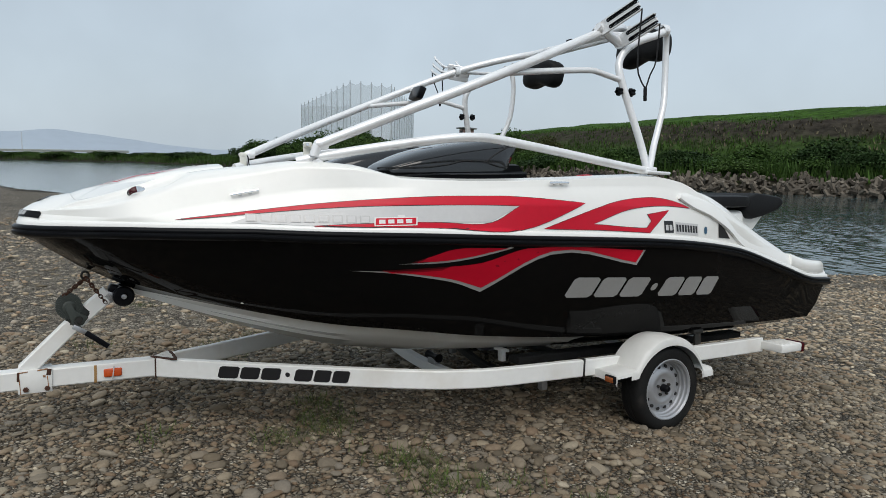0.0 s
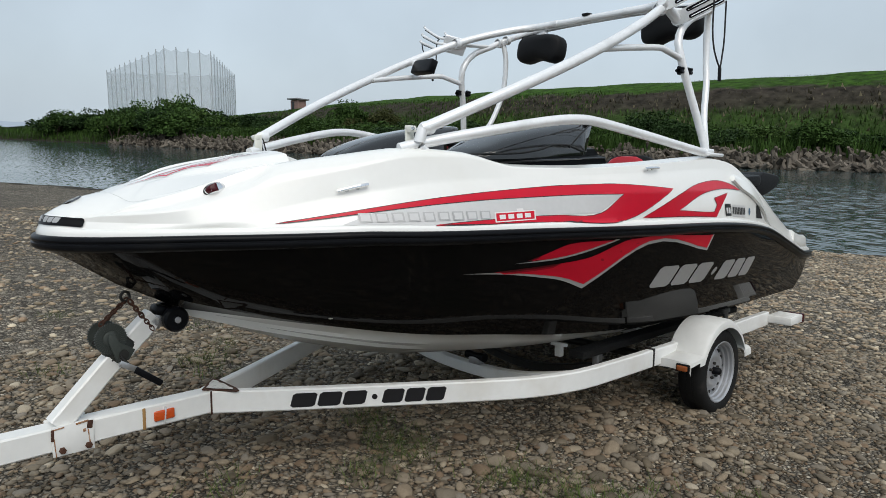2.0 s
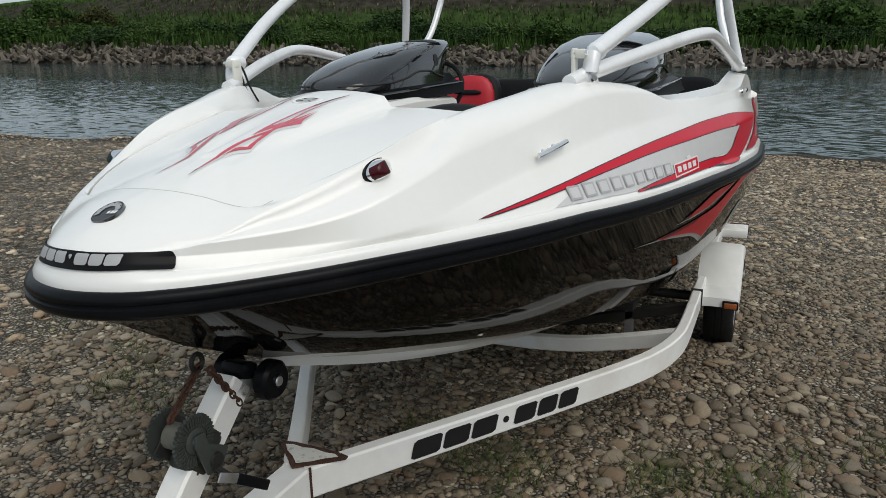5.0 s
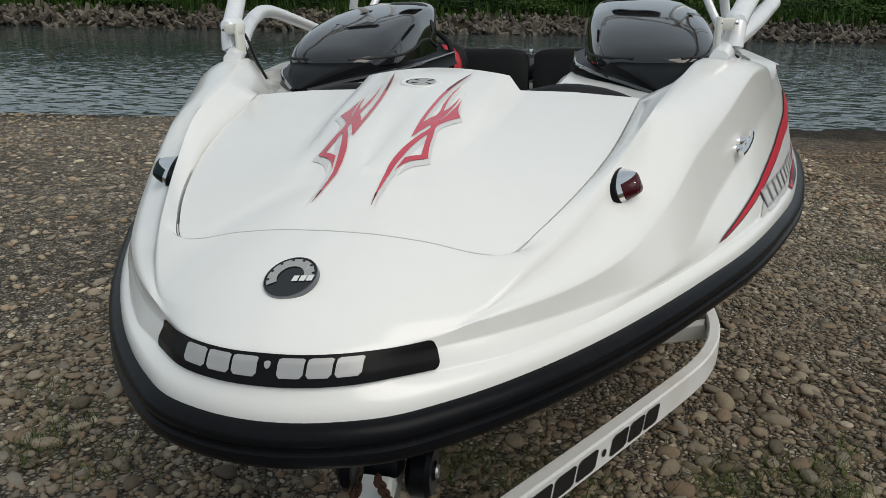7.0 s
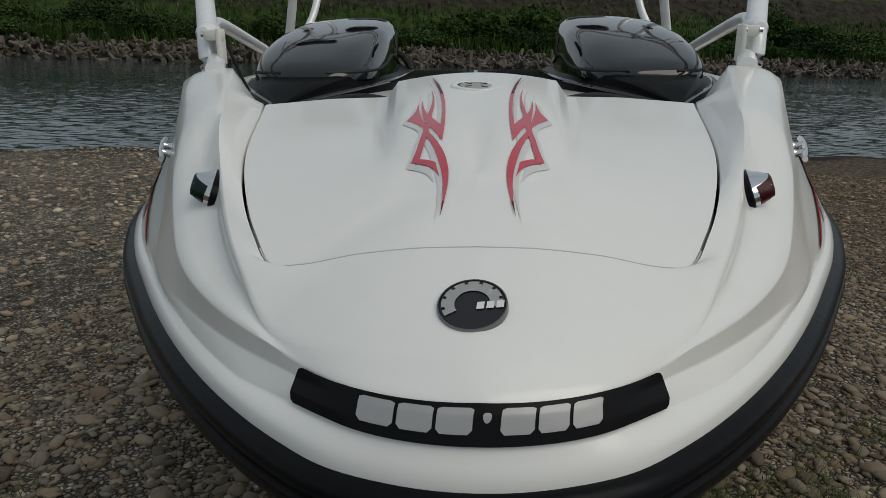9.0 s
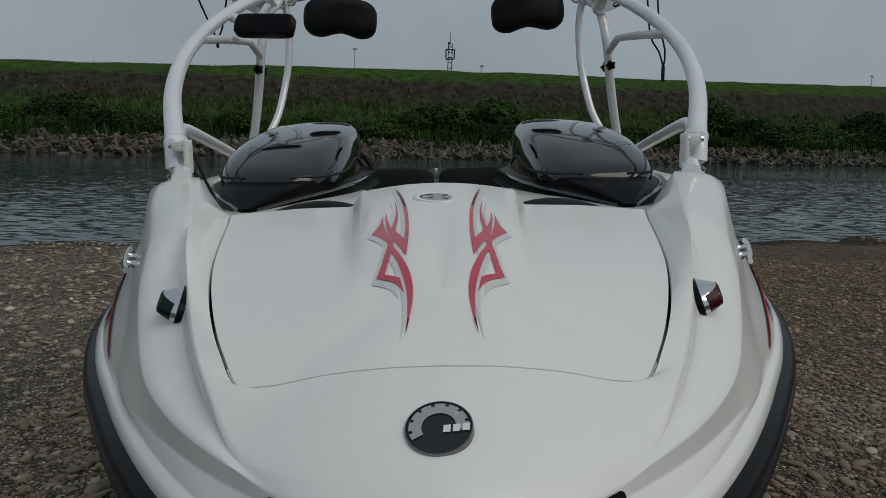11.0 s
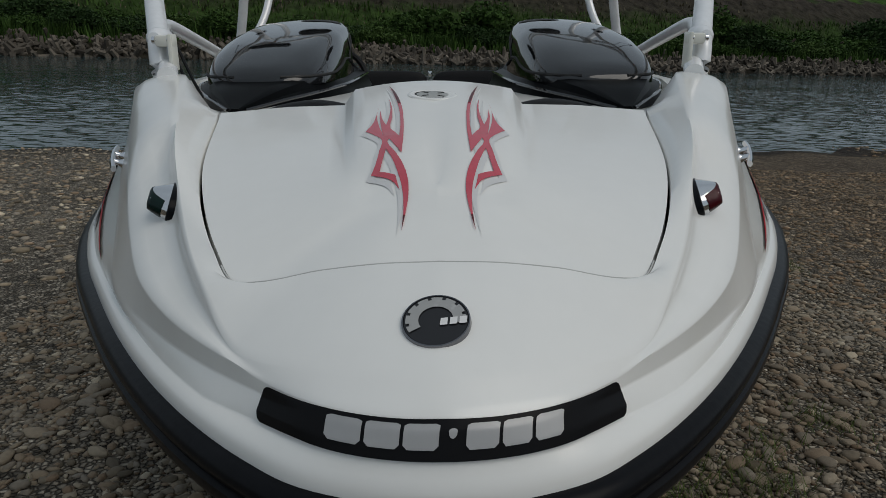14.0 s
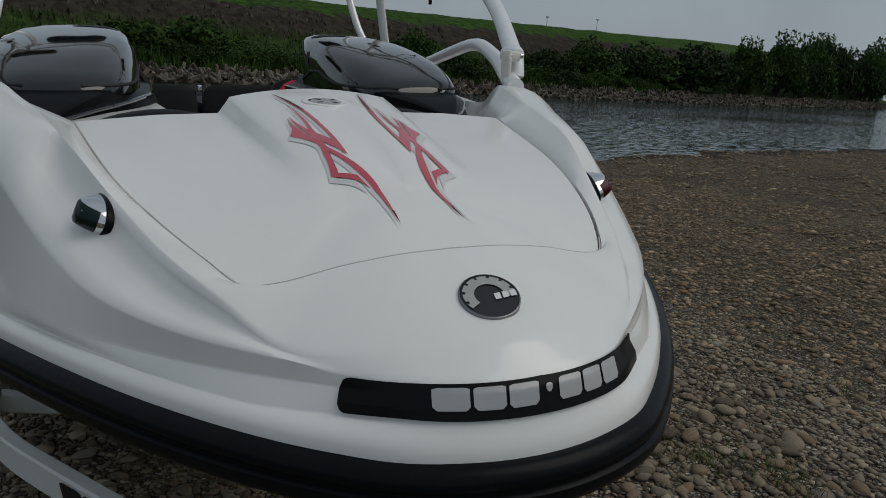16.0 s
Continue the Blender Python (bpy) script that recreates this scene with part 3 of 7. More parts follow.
crest_out = np.concatenate([along(bow_line(0.166, 1.458, (0.197, 0.117, 1.454), (0.255, 0.189, 1.449), (0.30, 0.240, 1.455), (0.42, 0.353, 1.460), (0.55, 0.442, 1.474), (0.7, 0.509, 1.514), (0.9, 0.584, 1.574), (1.2, 0.692, 1.628)), U),
                            along(aft_line((1.2, 0.692, 1.628), (1.5, 0.795, 1.676), (1.75, 0.88, 1.664), (2.03, 0.965, 1.602), (2.5, 1.08, 1.592), (2.9, 1.15, 1.598), (3.72, 1.14, 1.614), (3.95, 1.15, 1.585), (4.34, 1.165, 1.41),
                                           (5.14, 1.08, 1.065), (5.5, 1.03, 0.93), (5.92, 0.95, 0.86)), XA)[1:]])
crest_in = np.concatenate([along(bow_line(0.205, 1.483, (0.245, 0.14, 1.472), (0.31, 0.236, 1.461), (0.42, 0.304, 1.499), (0.55, 0.365, 1.534), (0.7, 0.422, 1.583), (0.85, 0.473, 1.630), (1.0, 0.515, 1.657), (1.2, 0.570, 1.680)), U),
                           along(aft_line((1.2, 0.570, 1.680), (1.5, 0.658, 1.708), (1.75, 0.77, 1.688), (2.03, 0.865, 1.622), (2.5, 0.975, 1.606), (2.9, 1.05, 1.612), (3.72, 1.05, 1.632), (3.95, 1.06, 1.60), (4.34, 1.075, 1.425),
                                          (5.14, 0.98, 1.08), (5.5, 0.93, 0.945), (5.92, 0.85, 0.87)), XA)[1:]])
belly = 0.5 * (foot + ridge) + (0, 0.003, 0)
panel = along(aft_line((1.2, 0.770, 1.455), (1.6, 0.90, 1.475), (2.1, 1.045, 1.465), (3.07, 1.215, 1.445), (3.8, 1.21, 1.40), (4.34, 1.19, 1.30), (5.14, 1.11, 1.045), (5.92, 0.99, 0.84)), XA)[1:]
fade = np.clip((panel[:, 0] - 1.2) / 0.7, 0, 1)[:, None]
belly[NB:] += fade * (panel - belly[NB:])
belly[0, 1] = 0
rim_b = np.stack([keyed((0, 0.392), (0.12, 0.3926), (0.3, 0.400), (0.45, 0.412), (0.525, 0.428), (0.62, 0.50), (0.8, 0.78), (1, 1.2))(U),
                  keyed((0, 0), (0.3, 0.145), (0.45, 0.228), (0.525, 0.268), (0.62, 0.312), (0.8, 0.412), (1, 0.492))(U),
                  keyed((0, 1.541), (0.12, 1.5396), (0.3, 1.529), (0.45, 1.510), (0.525, 1.505), (0.62, 1.527), (0.8, 1.583), (1, 1.641))(U)], 1)
rim_a = along(aft_line((1.2, 0.492, 1.641), (1.32, 0.545, 1.63), (1.5, 0.60, 1.62), (1.75, 0.73, 1.61), (2.03, 0.83, 1.56), (2.86, 1.02, 1.53), (3.72, 1.02, 1.56), (3.95, 1.02, 1.54), (4.34, 1.03, 1.37),
                       (5.14, 0.94, 1.05), (5.5, 0.89, 0.93), (5.92, 0.81, 0.865)), XA)
rim = np.concatenate([rim_b, rim_a[1:]])
groove = rim.copy()
groove[:, 2] -= 0.03
nose = 0.5 * (crest_in + rim)
nose[:NB, 2] += 0.013 * np.clip(1 - U / 0.6, 0, 1) ** 0.7
# hollow for the lamp between the two crests: a wall inboard, a floor that falls outboard, closed by a curved step aft
valley = []
for share, depth, end in ((0.12, 0.008, 0.93), (0.28, 0.018, 0.915), (0.48, 0.014, 0.885), (0.74, 0.006, 0.845)):
    ln = (1 - share) * crest_in + share * crest_out
    x = ln[:, 0]
    deep = depth * np.clip((x - 0.30) / 0.16, 0, 1) * np.clip((end - x) / 0.05, 0, 1)
    swell = 0.024 * share * (1 - share) * 4 * np.clip((x - end + 0.03) / 0.10, 0, 1) * np.clip((2.2 - x) / 0.7, 0, 1)
    ln[:, 2] += 0.55 * swell - deep
    ln[:, 1] += 0.35 * swell - 0.4 * deep
    ln[0, 1] = 0
    valley.append(ln)
between = lambda a, b, k: a + k * (b - a)
deck_bm = loft([sheer, lip1, lip2, between(foot, lip2, 0.15), foot, between(foot, belly, 0.15), belly, between(ridge, belly, 0.12), ridge, between(ridge, crest_out, 0.10),
                between(crest_out, ridge, 0.10), crest_out, *valley[::-1], crest_in, between(crest_in, nose, 0.15), nose, rim, groove])
deck = part("deck", deck_bm, GEL, boat, "glossy white moulded deck", sharp=60)

# bow hatch: two flat panels with a raised middle, in the rim
hatch_edge = inset(rim_b, 0.005, -0.002)
hatch_edge[0] = (rim_b[0][0] + 0.007, 0, rim_b[0][2] - 0.002)
hatch_skirt = hatch_edge - (0, 0, 0.035)
mid = hatch_edge.copy()
for i, u in enumerate(U):
    mid[i] = (keyed((0, 0.46), (0.5, 0.47), (0.66, 0.60), (0.8, 0.82), (1, 1.2))(u), keyed((0, 0), (0.5, 0.19), (0.66, 0.255), (0.8, 0.29), (1, 0.33))(u),
              keyed((0, 1.562), (0.15, 1.561), (0.5, 1.537), (0.66, 1.563), (0.8, 1.603), (1, 1.652))(u))
hump_base = np.stack([keyed((0, 0.53), (0.5, 0.54), (0.62, 0.62), (0.8, 0.85), (1, 1.2))(U), keyed((0, 0), (0.5, 0.112), (0.62, 0.140), (0.8, 0.170), (1, 0.204))(U),
                      keyed((0, 1.580), (0.15, 1.5795), (0.5, 1.573), (0.62, 1.590), (0.8, 1.619), (1, 1.655))(U)], 1)
hump_top = np.stack([keyed((0, 0.56), (0.5, 0.585), (0.62, 0.65), (0.8, 0.87), (1, 1.2))(U), keyed((0, 0), (0.5, 0.088), (0.62, 0.114), (0.8, 0.147), (1, 0.178))(U),
                     keyed((0, 1.588), (0.15, 1.588), (0.5, 1.586), (0.62, 1.602), (0.8, 1.646), (1, 1.690))(U)], 1)
hump_mid = np.stack([0.6 + 0.6 * U**2, 0 * U, keyed((0.6, 1.598), (0.71, 1.623), (0.82, 1.647), (0.936, 1.669), (1.04, 1.689), (1.15, 1.705), (1.2, 1.709))(0.6 + 0.6 * U**2)], 1)
def crown(share):
    """A line over the hump: share 1 at its edge, 0 on the centreline, arched between."""
    ln = hump_mid + share * (hump_top - hump_mid)
    ln[:, 2] = hump_top[:, 2] + (1 - share**2) * (hump_mid[:, 2] - hump_top[:, 2])
    return ln


hatch_lines = [hatch_skirt, hatch_edge, mid, between(hump_base, mid, 0.2), hump_base, between(hump_base, hump_top, 0.25), between(hump_top, hump_base, 0.22), hump_top, crown(0.85), crown(0.65), crown(0.42), crown(0.2), hump_mid]
back = [np.array([ln[-1] for ln in hatch_lines[1:]])]
back.append(back[0] - (-0.004, 0, 0.05))
hatch_bm = loft(hatch_lines)
back_bm = loft(back)
tmp = bpy.data.meshes.new("tmp")
back_bm.to_mesh(tmp)
back_bm.free()
hatch_bm.from_mesh(tmp)
bmesh.ops.remove_doubles(hatch_bm, verts=hatch_bm.verts, dist=2e-3)
hatch = part("bow_hatch", hatch_bm, GEL, boat, "white bow hatch with a raised middle", sharp=60)

# thin grey line added to draw the seam along the hatch's front edge
seam_line = 0.5 * (rim_b + hatch_edge)[:33]
seam_line = [(p[0], -p[1], p[2] + 0.0004) for p in seam_line[:0:-1]] + [(p[0], p[1], p[2] + 0.0004) for p in seam_line]
part("hatch_seal", tube(bmesh.new(), seam_line, 0.0013, 6, rounded=False), material("grey_seam", (0.5, 0.5, 0.485), 0.7), hatch, "thin grey line drawn along the hatch seam")

# rubber bumper strip round the sheer
n = np.gradient(sheer, axis=0)
n[0] = (0, 1, 0)
out = np.stack([-n[:, 1], n[:, 0], 0 * n[:, 0]], 1)
out /= np.linalg.norm(out, axis=1)[:, None]
sect = ((0.0, 0.003), (0.016, 0.002), (0.031, -0.006), (0.036, -0.017), (0.034, -0.026), (0.027, -0.030), (0.028, -0.035), (0.038, -0.039), (0.040, -0.050), (0.034, -0.061), (0.018, -0.070), (-0.006, -0.078))
swell_ = np.interp(sheer[:, 0], (0.13, 0.4, 0.9, 6), (0.58, 0.60, 0.68, 0.70))[:, None]
lines = [sheer + swell_ * a * out + (0, 0, 0.80 * b) for a, b in sect]
for ln in lines:
    ln[0, 1] = 0
part("rub_rail", loft(lines), RUBBER, boat, "black rubber rub rail", sharp=50)

# hull sides and bottom
stem = keyed((0.135, 1.336), (0.21, 1.285), (0.32, 1.205), (0.45, 1.113), (0.74, 0.955), (1.06, 0.795), (1.42, 0.655), (1.98, 0.485), (2.88, 0.34), (4.0, 0.27), (5.72, 0.19))
NH = 60
UH = np.linspace(0, 1, NH)


def hull_line(x0, xe, ykeys, zkeys, power=1.7):
    x = x0 + (xe - x0) * UH**power
    return np.stack([x, keyed((x0, 0), *ykeys)(x), keyed((x0, float(stem(x0))), *zkeys)(x)], 1)


xs = 0.145 + (5.86 - 0.145) * UH**2
half = keyed(*zip(sheer[:, 0], sheer[:, 1]))
high = keyed(*zip(sheer[:, 0], sheer[:, 2]))
top_edge = np.stack([xs, np.maximum(half(xs) - 0.006, 0), high(xs) - 0.056], 1)
top_edge[0] = (0.145, 0, 1.322)
side1 = hull_line(0.25, 5.83, ((0.5, 0.265), (0.8, 0.465), (1.2, 0.665), (2.1, 1.0), (2.6, 1.12), (3.2, 1.2), (3.8, 1.225), (4.5, 1.185), (5.83, 1.035)),
                  ((0.5, 1.17), (0.8, 1.135), (1.2, 1.105), (2.1, 1.08), (3.0, 1.04), (4.0, 0.98), (4.8, 0.88), (5.83, 0.68)))
side2 = hull_line(0.42, 5.79, ((0.8, 0.29), (1.2, 0.53), (1.7, 0.76), (2.1, 0.91), (2.6, 1.03), (3.2, 1.1), (4.0, 1.13), (5.0, 1.09), (5.79, 1.02)),
                  ((0.8, 1.0), (1.2, 0.945), (2.1, 0.885), (3.0, 0.82), (4.0, 0.75), (5.0, 0.66), (5.79, 0.57)))
chine = hull_line(0.70, 5.74, ((1.2, 0.335), (1.75, 0.578), (2.1, 0.71), (2.6, 0.84), (3.4, 0.933), (4.5, 0.965), (5.74, 0.975)),
                  ((1.2, 0.863), (1.75, 0.747), (2.1, 0.702), (2.6, 0.630), (3.4, 0.552), (4.5, 0.49), (5.74, 0.455)), 1.4)
part("hull_side", loft([top_edge, side1, side2, chine]), BLACK_HULL, boat, "glossy black hull side", sharp=60)
flat = chine.copy()
flat[:, 1] *= 0.93
flat[:, 2] -= 0.012
strake = chine.copy()
strake[:, 1] *= 0.55
strake[:, 2] = 0.5 * chine[:, 2] + 0.5 * stem(chine[:, 0]) - 0.005
strake2 = strake.copy()
strake2[:, 1] *= 0.93
strake2[:, 2] -= 0.022
step1 = chine.copy()
step1[:, 1] *= 0.77
step1[:, 2] = 0.74 * chine[:, 2] + 0.26 * stem(chine[:, 0]) - 0.004
step2 = step1.copy()
step2[:, 1] *= 0.955
step2[:, 2] -= 0.020
keel = np.stack([chine[:, 0], 0 * chine[:, 0], stem(chine[:, 0])], 1)
cut = int(np.searchsorted(chine[:, 0], 3.35))
part("hull_bottom", loft([q[:cut + 1] for q in (chine, flat, step1, step2, strake, strake2, keel)]), GEL, boat, "off-white hull bottom with strakes", sharp=25)
part("hull_bottom_aft", loft([q[cut:] for q in (chine, flat, step1, step2, strake, strake2, keel)]), BLACK_HULL, boat, "black after part of the hull bottom", sharp=25)
end = [q[-1] for q in (top_edge, side1, side2, chine, keel)]
bm = bmesh.new()
ring = [bm.verts.new(tuple(p)) for p in end] + [bm.verts.new((p[0], -p[1], p[2])) for p in end[-2::-1]]
bm.faces.new(ring)
part("transom", bm, BLACK_HULL, boat)

# cockpit tub and after deck
ci = (XA > 1.2) & (XA < 4.25)
tub_top = rim_a[ci] - (0, 0, 0.028)
tub_mid = tub_top * (1, 0.97, 1)
tub_mid[:, 2] = 1.28
tub_low = tub_top * (1, 0.93, 1)
tub_low[:, 2] = 0.92
tub_floor = tub_low * (1, 0, 1)
part("cockpit_liner", loft([tub_top, tub_mid, tub_low, tub_floor]), GEL_DULL, boat, "pale cockpit liner", sharp=30)
part("front_bulkhead", boxes(((1.214, 0, 1.26), (0.02, 0.98, 0.70), (0, 0, 0), 0.004)), GEL_DULL, boat)
ai = XA > 4.2
edge = rim_a[ai] - (0, 0, 0.012)
inner = edge * (1, 0.75, 1)
inner[:, 2] -= 0.03
centre = edge * (1, 0, 1)
centre[:, 2] -= 0.03
part("after_deck", loft([edge, inner, centre]), GEL, boat, "white after deck and swim platform", sharp=30)


# ---------------------------------------------------------------- decals: thin sheets laid on the moulded surfaces
from mathutils.bvhtree import BVHTree

skin = bmesh.new()
for ob in boat.children:
    if ob.name in ("deck", "hull_side", "bow_hatch"):
        skin.from_mesh(ob.data)
SKIN = BVHTree.FromBMesh(skin)
skin.free()


def onto_side(side):
    def at(a, b):
        hit = SKIN.ray_cast(Vector((a, side * 3, b)), Vector((0, -side, 0)))
        if hit[0] is None:
            hit = SKIN.find_nearest(Vector((a, side * 1.2, b)))
        n = hit[1] if hit[1].y * side > 0 else -hit[1]
        return hit[0], n
    return at


def onto_deck(a, b):
    hit = SKIN.ray_cast(Vector((a, b, 3)), Vector((0, 0, -1)))
    return hit[0], (hit[1] if hit[1].z > 0 else -hit[1])


def onto_band(a, b):
    """The black strip round the nose: a runs athwart in metres, b from its lower to its upper edge."""
    s, y = (1 if a >= 0 else -1), abs(a)
    p = [np.array([np.interp(y, ln[:, 1], ln[:, 0]), y, np.interp(y, ln[:, 1], ln[:, 2])]) for ln in (foot[:NB], ridge[:NB], crest_out[:NB])]
    q = p[0] + (p[1] - p[0]) * b * 2 if b < 0.5 else p[1] + (p[2] - p[1]) * (b * 2 - 1)
    t = p[2] - p[0]
    e = np.array([np.interp(y + 0.01, foot[:NB, 1], foot[:NB, 0]), y + 0.01, p[0][2]]) - p[0]
    n = np.cross(e, t)
    n = n / np.linalg.norm(n) * (1 if n[0] < 0 else -1)
    n = Vector((n[0], s * n[1], n[2]))
    hit = SKIN.ray_cast(Vector((q[0], s * q[1], q[2])) + n * 0.15, -n)
    if hit[0] is None:
        hit = SKIN.find_nearest(Vector((q[0], s * q[1], q[2])))
    return hit[0], n


def decal(name, outlines, mapper, mat, parent, lift=0.003, cell=0.04, cell_b=None, label=""):
    bm = bmesh.new()
    for o in outlines:
        bm.faces.new([bm.verts.new((a, b, 0)) for a, b in o])
    bm.normal_update()
    bmesh.ops.triangulate(bm, faces=bm.faces, ngon_method="EAR_CLIP")
    for axis, step in ((0, cell), (1, cell_b or cell)):
        lo, hi = min(v.co[axis] for v in bm.verts), max(v.co[axis] for v in bm.verts)
        k = math.ceil(lo / step) * step
        while k < hi:
            no = Vector((1, 0, 0)) if axis == 0 else Vector((0, 1, 0))
            bmesh.ops.bisect_plane(bm, geom=bm.verts[:] + bm.edges[:] + bm.faces[:], plane_co=no * k, plane_no=no)
            k += step
    facing = None
    for v in bm.verts:
        p, n = mapper(v.co.x, v.co.y)
        v.co, facing = p + n * lift, n
    bmesh.ops.recalc_face_normals(bm, faces=bm.faces)
    bm.normal_update()
    for f in bm.faces:
        if f.normal.dot(facing) < -0.2:
            f.normal_flip()
    return part(name, bm, mat, parent, label, sharp=80, recalc=False)


def blocks(length, height, slant, squeeze=1.0):
    """Six plain slanted blocks and a dot in the rhythm of a wordmark, from (0, 0)."""
    out = []
    for a, b in ((0, 0.155), (0.17, 0.315), (0.33, 0.475), (0.585, 0.72), (0.735, 0.86), (0.875, 1.0)):
        c = 0.12
        out.append([((a + (b - a) * u) * length + slant * w * height, w * height) for u, w in ((c, 0), (1 - c, 0), (1, c), (1, 1 - c), (1 - c, 1), (c, 1), (0, 1 - c), (0, c))])
    cx, cy, r = 0.53 * length + slant * 0.5 * height, 0.5 * height, 0.2 * height
    out.append([(cx + squeeze * r * math.cos(i * math.pi / 6), cy + r * math.sin(i * math.pi / 6)) for i in range(12)])
    return out


def moved(outlines, fn):
    return [[fn(a, b) for a, b in o] for o in outlines]


STRIPE = [(0.845, 1.402), (1.036, 1.424), (1.242, 1.447), (1.512, 1.474), (1.794, 1.493), (2.196, 1.507), (2.423, 1.505), (2.594, 1.502), (3.103, 1.455), (2.648, 1.308), (2.162, 1.334),
          (1.49, 1.359), (1.63, 1.364), (2.05, 1.367), (2.177, 1.363), (2.467, 1.356), (2.648, 1.449), (2.413, 1.458), (2.186, 1.461), (1.791, 1.460), (1.51, 1.450), (1.24, 1.432), (1.035, 1.415)]
INSIDE = [(1.24, 1.428), (1.51, 1.447), (1.791, 1.457), (2.186, 1.458), (2.413, 1.455), (2.64, 1.446), (2.46, 1.359), (2.177, 1.366), (2.05, 1.37), (1.63, 1.367), (1.49, 1.362), (1.1, 1.385)]
LOOP = [(2.797, 1.311), (3.151, 1.413), (3.358, 1.457), (3.558, 1.476), (3.728, 1.475), (3.896, 1.446), (4.035, 1.400), (3.90, 1.415), (3.734, 1.424), (3.454, 1.408), (3.151, 1.328), (3.531, 1.290), (3.602, 1.287),
        (3.648, 1.330), (3.616, 1.372), (3.817, 1.395), (3.726, 1.330), (3.626, 1.256), (3.2, 1.29)]
FLAME = [(1.86, 1.103), (2.2, 1.112), (2.427, 1.129), (2.62, 1.190), (2.69, 1.203), (3.56, 1.150), (3.505, 1.073), (2.856, 1.178), (2.452, 0.974), (2.288, 1.03), (2.12, 1.064), (1.93, 1.093)]
FLAME_LINE = [(1.70, 1.108), (1.93, 1.093), (2.12, 1.064), (2.288, 1.03), (2.452, 0.974), (2.856, 1.178), (3.505, 1.073), (3.56, 1.150), (3.582, 1.150), (3.515, 1.055), (2.856, 1.158), (2.452, 0.948), (2.288, 1.013), (2.12, 1.050), (1.93, 1.083)]
FLASH = [(2.02, 1.146), (2.12, 1.177), (2.239, 1.214), (2.47, 1.214), (2.56, 1.209), (2.50, 1.198), (2.351, 1.167), (2.193, 1.148)]
FLASH_LINE = [(1.954, 1.137), (2.193, 1.148), (2.351, 1.167), (2.50, 1.198), (2.585, 1.214), (2.60, 1.210), (2.512, 1.188), (2.351, 1.154), (2.193, 1.136)]


def eased(outline, steps=5):
    """Rounds the shallow corners of an outline and keeps the sharp ones."""
    p = [np.array(q, float) for q in outline]
    n = len(p)
    unit = lambda v: v / (np.linalg.norm(v) + 1e-9)
    tan = []
    for i in range(n):
        a, b = unit(p[i] - p[i - 1]), unit(p[(i + 1) % n] - p[i])
        tan.append(unit(a + b) if a @ b > 0.80 else None)
    out = []
    for i in range(n):
        a, b = p[i], p[(i + 1) % n]
        ln = np.linalg.norm(b - a)
        ta, tb = tan[i], tan[(i + 1) % n]
        if ta is None and tb is None:
            out.append(tuple(a))
            continue
        ta, tb = (unit(b - a) if ta is None else ta) * ln, (unit(b - a) if tb is None else tb) * ln
        for k in range(steps):
            t = k / steps
            out.append(tuple((2 * t**3 - 3 * t**2 + 1) * a + (t**3 - 2 * t**2 + t) * ta + (3 * t**2 - 2 * t**3) * b + (t**3 - t**2) * tb))
    return out


STRIPE, LOOP, FLAME, FLAME_LINE, FLASH, FLASH_LINE = (eased(o) for o in (STRIPE, LOOP, FLAME, FLAME_LINE, FLASH, FLASH_LINE))


def grown(outline, d):
    """An outline pushed outwards by d, sharp spikes kept short."""
    p = np.array(outline)
    area = np.sum(p[:, 0] * np.roll(p[:, 1], -1) - np.roll(p[:, 0], -1) * p[:, 1])
    out = []
    for i in range(len(p)):
        a, b, c = p[i - 1], p[i], p[(i + 1) % len(p)]
        n1, n2 = np.array([(b - a)[1], -(b - a)[0]]), np.array([(c - b)[1], -(c - b)[0]])
        n1, n2 = n1 / (np.linalg.norm(n1) + 1e-9), n2 / (np.linalg.norm(n2) + 1e-9)
        m = (n1 + n2) / max(1 + n1 @ n2, 0.45)
        out.append(tuple(b + m * d * (1 if area > 0 else -1)))
    return out


